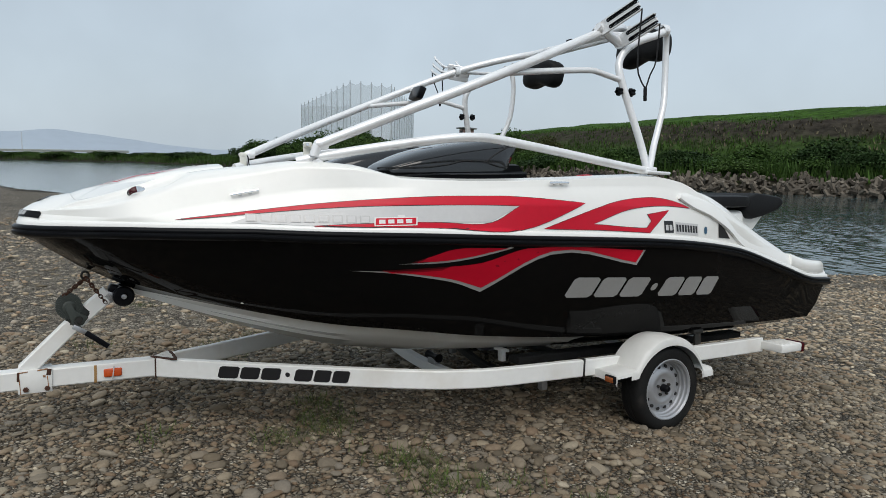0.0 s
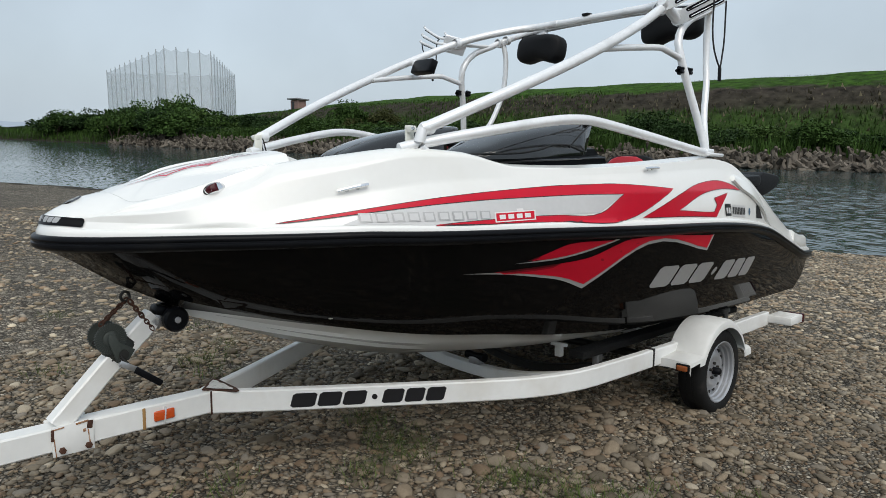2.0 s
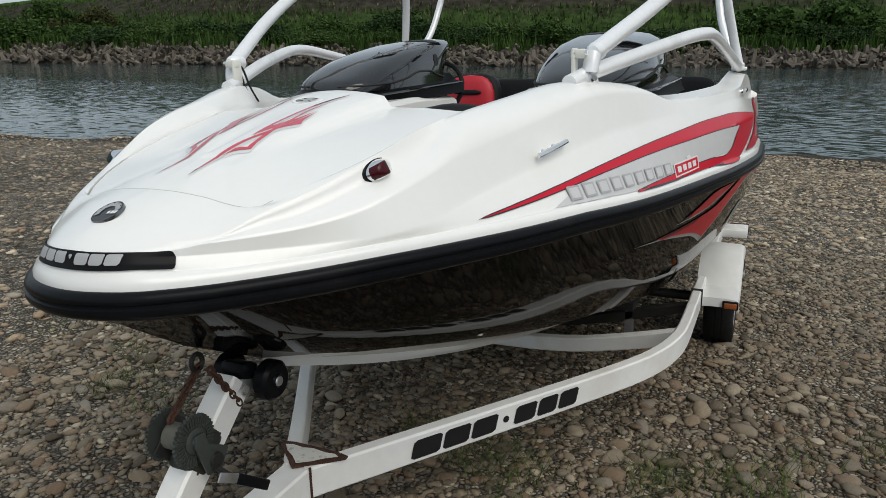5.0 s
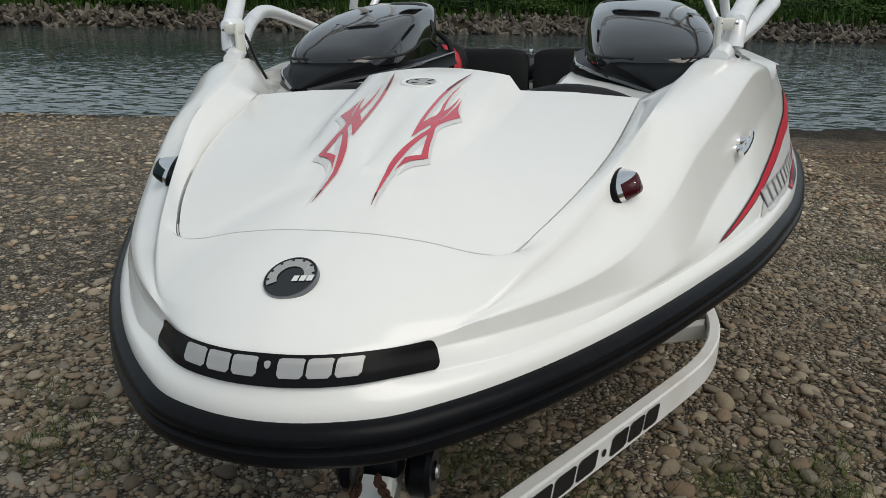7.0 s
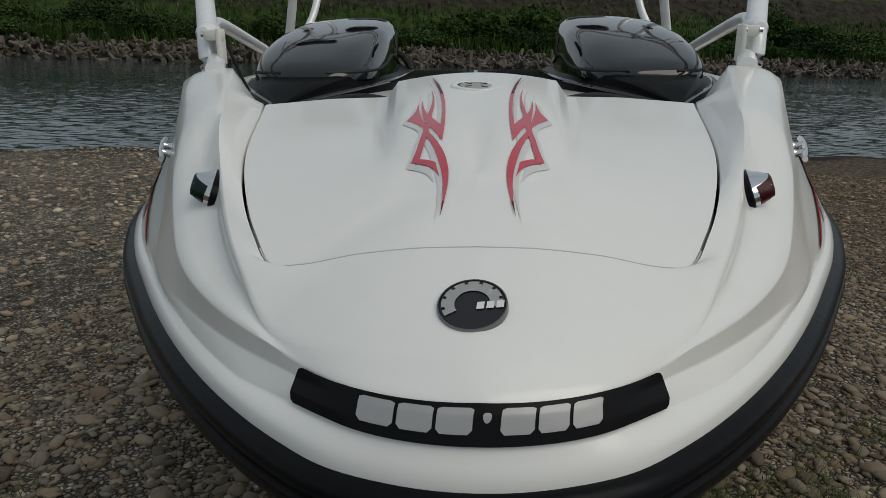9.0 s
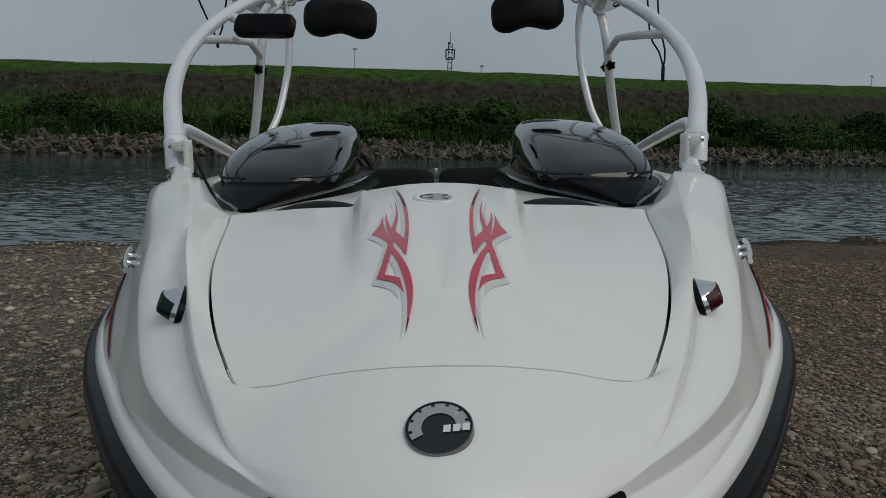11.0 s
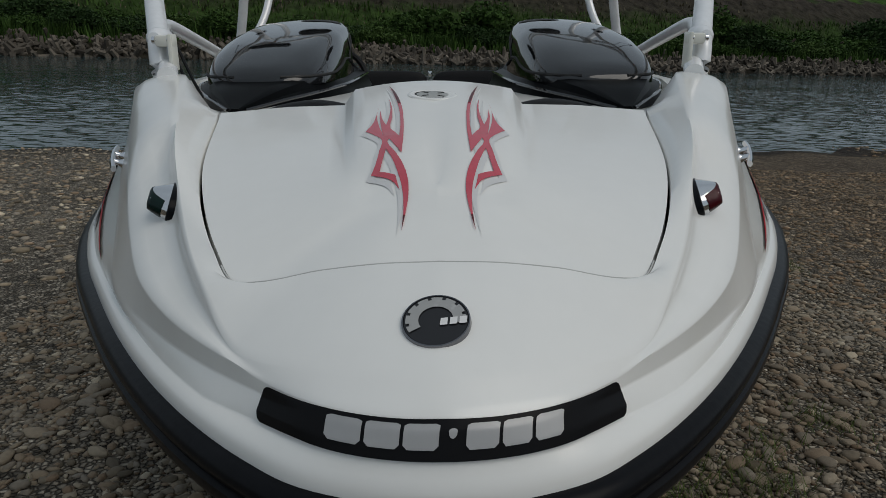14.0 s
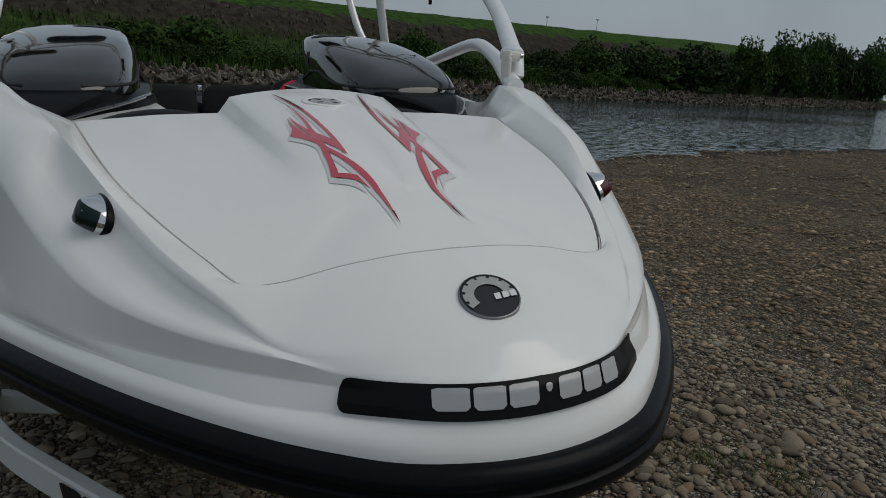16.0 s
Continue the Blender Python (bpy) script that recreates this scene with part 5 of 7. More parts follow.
    # seams of the cowl: a waved brow line round its foot and a sweep up to the after corner on each flank
    def on_flank(x, z, way):
        hit = shell.ray_cast(Vector((x, side * (0.585 + way * 1.0), z)), Vector((0, -side * way, 0)))
        return hit[0] + hit[1] * 0.001 if hit[0] is not None else None

    brow = keyed((1.98, 1.672), (2.2, 1.674), (2.36, 1.690), (2.5, 1.716), (2.6, 1.714), (2.69, 1.690), (2.76, 1.676), (2.86, 1.674))
    sweep_up = keyed((2.62, 1.70), (2.70, 1.75), (2.80, 1.795), (2.90, 1.825), (2.97, 1.842))
    for way in (1, -1):
        for name, line, xa, xb in (("cowl_seam", brow, 1.985, 2.85), ("cowl_crease", sweep_up, 2.62, 2.97)):
            pts = [q for q in (on_flank(x, float(line(x)), way) for x in np.linspace(xa, xb, 30)) if q is not None]
            if len(pts) > 3:
                part(name, tube(bmesh.new(), pts, 0.0055 if name == "cowl_seam" else 0.004, 6, rounded=False), GROOVE, cowl, "black seam line")
    # knee pad in front of the dash
    bm = bmesh.new()
    sweep(bm, smooth_path([(1.43, side * 0.20, 1.585), (1.46, side * 0.30, 1.60), (1.50, side * 0.40, 1.585), (1.52, side * 0.47, 1.56)], 0.03),
          [(0.06 * math.cos(i * 0.524), 0.045 * math.sin(i * 0.524)) for i in range(12)])
    part("dash_pad", bm, VINYL, boat, "black padded dash bolster")


def cushion(bm, at, size, turn=(0, 0, 0), e=0.35, seg=20):
    """A plump rounded block."""
    m = pose(*at, *turn)
    grid = []
    for i in range(seg // 2 + 1):
        a = -math.pi / 2 + math.pi * i / (seg // 2)
        row = []
        for j in range(seg):
            b = 2 * math.pi * j / seg
            pw = lambda v: math.copysign(abs(v) ** e, v)
            row.append(bm.verts.new(m @ Vector((size[0] / 2 * pw(math.cos(a)) * pw(math.cos(b)), size[1] / 2 * pw(math.cos(a)) * pw(math.sin(b)), size[2] / 2 * pw(math.sin(a))))))
        grid.append(row)
    for r, s in zip(grid, grid[1:]):
        for j in range(seg):
            bm.faces.new((r[j], r[(j + 1) % seg], s[(j + 1) % seg], s[j]))
    bmesh.ops.remove_doubles(bm, verts=bm.verts, dist=1e-4)
    return bm


def prism(profile, y0, y1, bevel=0.0):
    """A body of one side outline in x and z, from y0 to y1, with rounded edges."""
    bm = bmesh.new()
    a, b = [bm.verts.new((x, y0, z)) for x, z in profile], [bm.verts.new((x, y1, z)) for x, z in profile]
    n = len(profile)
    bm.faces.new(a), bm.faces.new(b[::-1])
    for i in range(n):
        bm.faces.new((a[i], b[i], b[(i + 1) % n], a[(i + 1) % n]))
    bmesh.ops.recalc_face_normals(bm, faces=bm.faces)
    if bevel:
        bmesh.ops.bevel(bm, geom=bm.edges[:], offset=bevel, segments=3, affect="EDGES", profile=0.5)
    return bm


for word, side in SIDES:
    seat = part("bucket_seat", cushion(bmesh.new(), (3.46, side * 0.56, 1.16), (0.44, 0.44, 0.14)), VINYL, boat, "black and red bucket seat")
    part("seat_back", cushion(bmesh.new(), (3.70, side * 0.56, 1.42), (0.13, 0.41, 0.45), (0, 8, 0), 0.5), VINYL, seat)
    panel = part("seat_panel", cushion(bmesh.new(), (3.655, side * 0.555, 1.455), (0.10, 0.35, 0.37), (0, 8, 0), 0.7), VINYL_RED, seat, "red padded panel")
    part("seat_slot", cushion(bmesh.new(), (3.612, side * 0.555, 1.53), (0.02, 0.20, 0.034), (0, 8, 0), 0.9), VINYL, panel, "dark slot in the red panel")
    part("seat_base", boxes(((3.46, side * 0.56, 1.02), (0.34, 0.34, 0.20), (0, 0, 0), 0.02)), GEL_DULL, seat)
    part("bench_back", cushion(bmesh.new(), (3.95, side * 0.49, 1.39), (0.16, 0.96, 0.40), (0, 10, 0), 0.22), VINYL, boat, "black padded rear bench back")
    part("bench_seat", cushion(bmesh.new(), (3.78, side * 0.48, 1.11), (0.30, 0.94, 0.12), (0, 0, 0), 0.3), VINYL, boat)
    pad = part("sun_pad", cushion(bmesh.new(), (4.53, side * 0.50, 1.432), (1.04, 0.98, 0.10), (0, 1, 0), 0.28), VINYL, boat, "black vinyl sun pad")
    part("pad_end", prism([(4.97, 1.36), (5.0, 1.455), (5.12, 1.487), (5.40, 1.452), (5.44, 1.425), (5.435, 1.39), (5.38, 1.35), (5.20, 1.305), (5.06, 1.285)], side * 0.03, side * 0.93, 0.016), VINYL, pad, "rolled end of the sun pad")
    part("pad_foot", prism([(4.98, 1.10), (5.0, 1.33), (5.33, 1.345), (5.17, 1.20)], side * 0.04, side * 0.86, 0.012), GEL, pad, "white moulded foot of the pad")
part("pad_latch", boxes(((3.92, 0, 1.577), (0.05, 0.025, 0.03), (0, 0, 0), 0.004)), CHROME, boat)
part("engine_hatch", boxes(((4.55, 0, 1.18), (0.85, 1.86, 0.36), (0, 0, 0), 0.05, 3)), GEL, boat, "white engine hatch under the sun pads")
wheel = bmesh.new()
tube(wheel, [(2.93 + 0.06 * math.sin(a), 0.45 + 0.15 * math.cos(a), 1.60 + 0.14 * math.sin(a)) for a in np.linspace(0, 2 * math.pi, 25)], 0.014, 8, rounded=False, up=(1, 0, 0))
part("steering_wheel", wheel, VINYL, boat, "black steering wheel")

# ---------------------------------------------------------------- the tower
def slotted_fork(cx, side, reach):
    """A flat cast fork: a rounded root and three prongs with two round-ended slots between them."""
    half = [(0.0, -0.036), (0.020, -0.033), (0.034, -0.020), (0.040, 0.005), (0.042, 0.05), (0.0415, reach - 0.012), (0.037, reach), (0.031, reach - 0.004), (0.031, 0.085)]
    half += [(0.0225 + 0.0085 * math.cos(t), 0.085 - 0.0085 * math.sin(t)) for t in np.linspace(0, math.pi, 9)[1:-1]] + [(0.014, 0.085), (0.014, reach - 0.016), (0.009, reach - 0.006)]
    rim_ = half + [(-x, q) for x, q in half[:0:-1]]
    bm = bmesh.new()
    top_, low_ = ([bm.verts.new((cx + x, side * q, z)) for x, q in rim_] for z in (0.011, -0.011))
    bm.faces.new(top_), bm.faces.new(low_[::-1])
    for i in range(len(rim_)):
        j = (i + 1) % len(rim_)
        bm.faces.new((top_[i], low_[i], low_[j], top_[j]))
    bmesh.ops.recalc_face_normals(bm, faces=bm.faces)
    bmesh.ops.triangulate(bm, faces=[f for f in bm.faces if len(f.verts) > 4])
    return bm


tower = part("tower", tube(bmesh.new(), [(4.03, y, 2.685) for y in (-0.62, -0.3, 0, 0.3, 0.62)], 0.026), ALU, boat, "polished aluminium wakeboard tower")
for word, side in SIDES:
    M = lambda pts: mirrored(pts, side)
    part("front_leg", tube(bmesh.new(), M([(1.60, 0.755, 1.80), (2.0, 0.895, 1.965), (2.4, 0.985, 2.125), (2.8, 1.01, 2.285), (3.15, 0.98, 2.425), (3.47, 0.905, 2.548), (3.72, 0.80, 2.625), (3.92, 0.66, 2.672), (4.03, 0.50, 2.687), (4.03, 0.30, 2.687)]), 0.0285, 18),
         ALU, tower, "long slanting front leg of the tower")
    part("leg_joint", lathe(bmesh.new(), [(0.0, -0.036), (0.018, -0.033), (0.028, -0.018), (0.031, 0.0), (0.031, 0.03), (0.029, 0.04)], (1.60, side * 0.755, 1.80), "x", 18), ALU, tower)
    part("leg_foot", tube(bmesh.new(), M([(1.585, 0.752, 1.795), (1.57, 0.748, 1.755), (1.565, 0.745, 1.715), (1.60, 0.745, 1.685)]), 0.027, 16, 0.02), ALU, tower, "bent foot of the front leg")
    part("hinge_plate", boxes(((1.545, side * 0.700, 1.765), (0.05, 0.012, 0.095), (0, 0, 0), 0.004), ((1.54, side * 0.715, 1.795), (0.035, 0.05, 0.03), (0, 0, 0), 0.008)), GEL_DULL, tower, "pale hinge bracket")
    part("hinge_bolt", lathe(bmesh.new(), [(0, -0.024), (0.009, -0.024), (0.009, -0.016), (0.006, -0.015), (0.006, 0.015), (0.010, 0.016), (0.010, 0.024), (0, 0.024)], (1.530, side * 0.722, 1.797), "y", 12), CHROME, tower)
    part("grab_rail", tube(bmesh.new(), M([(1.48, 0.70, 1.705), (1.62, 0.745, 1.735), (1.95, 0.875, 1.79), (2.25, 0.975, 1.832), (2.42, 1.02, 1.842), (2.58, 1.04, 1.832), (3.0, 1.065, 1.768), (3.4, 1.085, 1.702), (3.72, 1.10, 1.652)]), 0.0265, 16), ALU, tower, "bowed grab rail along the gunwale")
    part("rear_post", tube(bmesh.new(), M([(3.73, 1.105, 1.645), (3.705, 1.055, 1.845), (3.645, 1.0, 2.10), (3.606, 0.975, 2.25), (3.60, 0.956, 2.35), (3.648, 0.95, 2.43), (3.755, 0.95, 2.505), (3.94, 0.95, 2.57), (4.06, 0.93, 2.62), (4.16, 0.78, 2.67), (4.20, 0.55, 2.695), (4.215, 0.25, 2.705), (4.22, 0, 2.707)]), 0.025, 16, up=(-0.6, side * 0.6, 0.5)), ALU, tower, "bent rear hoop of the tower")
    part("rear_strut", tube(bmesh.new(), M([(3.765, 1.085, 1.655), (3.88, 1.01, 1.82), (3.963, 0.967, 1.94), (4.047, 0.935, 2.12), (4.075, 0.915, 2.25), (4.09, 0.905, 2.45), (4.08, 0.915, 2.57), (4.065, 0.93, 2.62)]), 0.022, 14, up=(0, 1, 0)), ALU, tower)
    part("side_brace", tube(bmesh.new(), M([(2.68, 0.995, 2.226), (3.0, 0.985, 2.262), (3.33, 0.97, 2.292), (3.41, 0.97, 2.286), (3.605, 0.975, 2.246)]), 0.019, 12, 0.03), ALU, tower)
    part("cross_stay", tube(bmesh.new(), M([(3.49, 0.90, 2.548), (3.70, 0.925, 2.558), (3.94, 0.95, 2.572)]), 0.016, 10), ALU, tower)
    for cx, cy, cz, rr in ((3.47, 0.895, 2.548, 0.036), (4.035, 0.937, 2.611, 0.032), (4.085, 0.89, 2.633, 0.032)):
        part("tube_clamp", lathe(bmesh.new(), [(rr, -0.022), (rr + 0.006, -0.02), (rr + 0.006, 0.02), (rr, 0.022)], (cx, side * cy, cz), "x", 18), ALU, tower)
    part("foot_plate", boxes(((3.80, side * 1.10, 1.640), (0.22, 0.085, 0.02), (0, 3, side * -2), 0.008), ((3.75, side * 1.10, 1.66), (0.09, 0.06, 0.035), (0, 0, 0), 0.012)), ALU, tower, "deck plate of the rear posts")
    for o in (-0.056, 0.056):
        knob = bmesh.new()
        lathe(knob, [(0.0, 0.016), (0.022, 0.016), (0.026, 0.008), (0.024, -0.014), (0.012, -0.02)], (3.635 + o, side * 0.985, 2.172), "x", 30)
        for v in knob.verts:
            dy, dz = v.co.y - side * 0.985, v.co.z - 2.172
            k = 1 + 0.16 * math.cos(5 * math.atan2(dz, dy))
            v.co.y, v.co.z = side * 0.985 + dy * k, 2.172 + dz * k
        part("clamp_knob", knob, RUBBER, tower, "black clamp knob")
    # padded pod under the hoop
    pod = bmesh.new()
    cushion(pod, (0, 0, 0), (0.20, 0.465, 0.25), (0, 0, 0), 0.62, 28)
    for v in pod.verts:
        if v.co.z < 0:
            v.co.z += 0.045 * math.exp(-(v.co.y / 0.10) ** 2)
    speaker = part("padded_pod", placed(pod, Matrix.Translation((4.19, side * 0.595, 2.527 if side > 0 else 2.555)) @ pose(0, 0, 0, side * 4, 8, 0)), VINYL, tower, "black kidney-shaped padded pod")
    part("pod_bracket", boxes(((4.205, side * 0.595, 2.665), (0.05, 0.09, 0.07), (0, 0, 0), 0.01)), ALU, speaker)
    # board rack: a plate with slotted prongs reaching outboard; the starboard one is swung upright
    if side > 0:
        continue
    across, away = Vector((0.196, side * 0.333, -0.922)), Vector((0.21, side * 0.90, 0.37)).normalized()
    across = (across - across.dot(away) * away).normalized()
    face = across.cross(-side * -away).normalized()
    tips, roots = [], []
    plate = part("board_rack", tube(bmesh.new(), [(3.44, side * 0.925, 2.585), (3.55, side * 0.925, 2.532), (3.66, side * 0.925, 2.482)], 0.030, 14), ALU, tower, "aluminium wakeboard rack with two slotted forks")
    for mid_tip, reach in ((Vector((3.534, side * 1.200, 2.682)), 0.315), (Vector((3.690, side * 1.200, 2.608)), 0.300)):
        root = mid_tip - away * reach
        y_ = away * side
        rk = Matrix(((across.x, y_.x, face.x, root.x), (across.y, y_.y, face.y, root.y), (across.z, y_.z, face.z, root.z), (0, 0, 0, 1)))
        part("rack_fork", placed(slotted_fork(0, side, reach), rk), ALU, plate, "white cast fork with three prongs")
        for o in (-0.0225, 0.0225):
            for z in (-0.010, 0.010):
                u_path = [(o + 0.0085, side * reach * 0.97, z)] + [(o + 0.0085 * math.cos(t), side * (0.085 - 0.0085 * math.sin(t)), z) for t in np.linspace(0, math.pi, 7)] + [(o - 0.0085, side * reach * 0.97, z)]
                part("slot_rubber", placed(tube(bmesh.new(), u_path, 0.0048, 6, rounded=False), rk), RUBBER, plate, "black rubber lining of a slot")
        tips.append(rk @ Vector((0.037, side * reach, 0)))
    b, a = tips
    low = Vector((3.526, side * 1.265, 2.151))
    part("bungee_cord", tube(bmesh.new(), [a, a.lerp(low, 0.5) + Vector((0.045, side * -0.012, -0.02)), low + Vector((0.05, side * -0.01, 0.09)), low + Vector((0.007, 0, 0.012)), low + Vector((-0.007, 0, 0.012)), low + Vector((-0.05, side * -0.01, 0.09)), b.lerp(low, 0.5) + Vector((-0.035, side * -0.012, -0.02)), b], 0.005, 6, 0.04, up=(0, 1, 0)), VINYL, plate, "black bungee cord hanging from the rack")
    part("bungee_grip", boxes(((low.x, low.y, low.z - 0.032), (0.017, 0.017, 0.082), (0, 0, 0), 0.003)), VINYL, plate)
plate_c, plate_u, plate_v = Vector((3.545, 0.99, 2.555)), Vector((0.19, -0.10, -0.043)).normalized(), Vector((-0.119, -0.03, 0.127)).normalized()
plate_n = plate_u.cross(plate_v).normalized()
plate_v = plate_n.cross(plate_u)
rk = Matrix.Translation(plate_c) @ Matrix((plate_u, plate_v, plate_n)).transposed().to_4x4()
plate = part("board_rack", placed(boxes(((0, 0, 0), (0.20, 0.15, 0.018), (0, 0, 0), 0.009, 3), ((0.0, -0.015, -0.02), (0.13, 0.075, 0.045), (0, 0, 0), 0.014, 3)), rk), ALU, tower, "aluminium wakeboard rack fork")
for a, b, c in (((3.47, 1.0, 2.60), (3.445, 1.075, 2.622), (3.455, 1.237, 2.712)), ((3.46, 1.0, 2.56), (3.43, 1.075, 2.575), (3.45, 1.262, 2.657)), ((3.45, 1.01, 2.52), (3.415, 1.075, 2.529), (3.436, 1.268, 2.602)), ((3.60, 0.99, 2.58), (3.625, 1.05, 2.605), (3.66, 1.205, 2.682))):
    tip = Vector(c) + (Vector(c) - Vector(b)).normalized() * 0.012 + Vector((0, 0, 0.016))
    prong = part("rack_prong", tube(bmesh.new(), [a, b, c, tip], 0.0105, 8, 0.02), ALU, plate)
    mid = Vector(b).lerp(Vector(c), 0.55) - Vector((0, 0, 0.012))
    part("prong_rubber", tube(bmesh.new(), [Vector(b) - Vector((0, 0, 0.011)), mid, Vector(c) - Vector((0, 0, 0.011))], 0.006, 6), RUBBER, prong, "black rubber lining")
low = Vector((3.457, 1.166, 2.3))
part("bungee_cord", tube(bmesh.new(), [(3.436, 1.26, 2.60), (3.43, 1.25, 2.54), low + Vector((0.0, 0.03, 0.09)), low + Vector((0, 0.006, 0.03)), low, low + Vector((0, -0.006, 0.03)), low + Vector((0.01, -0.03, 0.09)), (3.44, 1.09, 2.56), (3.45, 1.06, 2.61), (3.48, 1.0, 2.625)], 0.005, 6, 0.03, up=(1, 0, 0)), VINYL, plate, "black bungee cord hanging from the rack")
part("bungee_grip", boxes(((low.x, low.y, low.z - 0.005), (0.014, 0.014, 0.035), (0, 0, 0), 0.003)), VINYL, plate)
# rear-view mirror on the starboard leg, and its cords
mirror_ = part("mirror", cushion(bmesh.new(), (3.035, 0.81, 2.328), (0.06, 0.30, 0.11), (3, 24, -11), 0.3), RUBBER, tower, "black rear-view mirror housing")
part("mirror_arm", boxes(((3.075, 0.965, 2.372), (0.04, 0.06, 0.045), (25, 0, 0), 0.012)), ALU, mirror_)
part("pod_cable", tube(bmesh.new(), [(4.16, 0.78, 2.67), (4.12, 0.73, 2.60), (4.14, 0.67, 2.60), (4.18, 0.62, 2.64)], 0.006, 6, 0.03), VINYL, tower)
part("leg_cable", tube(bmesh.new(), [(1.56, 0.728, 1.80), (1.57, 0.712, 1.772), (1.57, 0.698, 1.735), (1.575, 0.686, 1.69), (1.60, 0.67, 1.64)], 0.0045, 6, 0.03), VINYL, tower, "thin black cable")
part("leg_cable", tube(bmesh.new(), [(1.57, 0.722, 1.80), (1.58, 0.70, 1.778), (1.58, 0.683, 1.735), (1.585, 0.668, 1.69), (1.60, 0.65, 1.64)], 0.0045, 6, 0.03), VINYL, tower)
part("top_clip", boxes(((4.03, 0.03, 2.715), (0.06, 0.06, 0.02), (0, 0, 0), 0.006)), VINYL, tower)

# bow eye
eye = bmesh.new()
tube(eye, [(0.452 + 0.019 * math.cos(a), 0, 1.085 - 0.012 + 0.022 * math.sin(a)) for a in np.linspace(0, 2 * math.pi, 15)], 0.007, 8, rounded=False, up=(0, 1, 0))
part("bow_eye", eye, DARK_STEEL, boat, "steel bow eye")


# ---------------------------------------------------------------- the trailer
MARKER_LENS = material("amber_brown_lens", (0.30, 0.085, 0.025), 0.25, coat=0.3, vary=0.1, grain=90, bump=0.2)
trailer = thing("boat_trailer", "white steel single-axle boat trailer with rusty joints", "trailer", RIG)


def beam(pts, w, h, step=0.06, rounded=True):
    path = smooth_path(pts, step) if rounded else [np.array(p, float) for p in pts]
    c = 0.007
    sec = [(-w / 2 + c, -h / 2), (w / 2 - c, -h / 2), (w / 2, -h / 2 + c), (w / 2, h / 2 - c), (w / 2 - c, h / 2), (-w / 2 + c, h / 2), (-w / 2, h / 2 - c), (-w / 2, -h / 2 + c)]
    return sweep(bmesh.new(), path, sec)


part("drawbar", beam([(-1.1, 0, 0.545), (-0.4, 0, 0.53), (0.3, 0, 0.515), (0.86, 0, 0.497)], 0.10, 0.105), WHITE_STEEL, trailer, "white square drawbar")
rails = {}
for word, side in SIDES:
    M = lambda pts: mirrored(pts, side)
    rails[side] = part("side_rail", beam(M([(0.80, 0.025, 0.499), (1.124, 0.225, 0.478), (1.5, 0.465, 0.458), (1.85, 0.685, 0.440), (2.10, 0.835, 0.428), (2.28, 0.915, 0.418), (2.45, 0.962, 0.409), (2.65, 0.985, 0.398), (3.1, 0.99, 0.375), (3.7, 0.99, 0.348), (4.5, 0.99, 0.318), (5.12, 0.99, 0.298)]), 0.052, 0.112),
                       WHITE_STEEL, trailer, "white steel side rail bent outwards")
    part("weld_seam", beam(M([(0.795, 0.052, 0.442), (0.797, 0.054, 0.557)]), 0.008, 0.008), RUST, rails[side], "rusty weld")
    # fender
    bm, rows = bmesh.new(), []
    arc = [(3.375, 0.300), (3.375, 0.352)] + [(3.872 + 0.345 * math.cos(a), 0.190 + 0.345 * math.sin(a)) for a in np.linspace(math.radians(152), math.radians(16), 22)] + [(4.185, 0.272), (4.300, 0.272), (4.31, 0.225)]
    arc[0:2] = [(3.37, 0.292), (3.375, 0.345), (3.50, 0.350)]
    for y, dz in ((0.965, 0.0), (0.965, 0.0), (1.06, 0.012), (1.19, 0.008), (1.212, -0.004), (1.218, -0.022)):
        rows.append([bm.verts.new((x + (3.84 - x) * 0.02 * (y > 1.2), side * y, z + dz)) for x, z in arc])
    for a, b in zip(rows, rows[1:]):
        for i in range(len(arc) - 1):
            bm.faces.new((a[i], a[i + 1], b[i + 1], b[i]))
    skirt = [bm.verts.new((x + (3.84 - x) * 0.02, side * 1.218, z - 0.05)) for x, z in arc]
    for i in range(2, len(arc) - 2):
        bm.faces.new((rows[-1][i], rows[-1][i + 1], skirt[i + 1], skirt[i]))
    bmesh.ops.remove_doubles(bm, verts=bm.verts, dist=1e-4)
    fender = part("fender", bm, material("pale_plastic_fender", (0.66, 0.66, 0.64), 0.5, vary=0.08, grain=14, stain=(0.45, 0.44, 0.41), stain_scale=4, stain_amount=0.5), trailer, "scuffed white mudguard over the wheel", sharp=40)
    front = part("front_marker", boxes(((3.366, side * 1.172, 0.320), (0.022, 0.088, 0.050), (0, 0, 0), 0.007)), RUBBER, fender, "small amber front marker")
    part("marker_lens", boxes(((3.354, side * 1.172, 0.320), (0.012, 0.070, 0.034), (0, 0, 0), 0.004)), MARKER_LENS, front)
    # wheel
    hub = (3.893, side * 1.098, 0.172)
    prof = [(0.165, -0.072), (0.185, -0.078), (0.215, -0.081), (0.245, -0.077), (0.262, -0.064), (0.270, -0.04), (0.2715, -0.022), (0.268, -0.020), (0.268, -0.014), (0.272, -0.012), (0.272, 0.012), (0.268, 0.014), (0.268, 0.020), (0.2715, 0.022), (0.270, 0.04), (0.262, 0.064), (0.245, 0.077), (0.215, 0.081), (0.185, 0.078), (0.165, 0.072)]
    tyre = part("wheel", lathe(bmesh.new(), [(r, h * side) for r, h in [(0.205 + (r - 0.165) * 0.85, 1.12 * h) for r, h in prof]], hub, "y", 48), TYRE, trailer, "black road tyre on a silver steel rim")
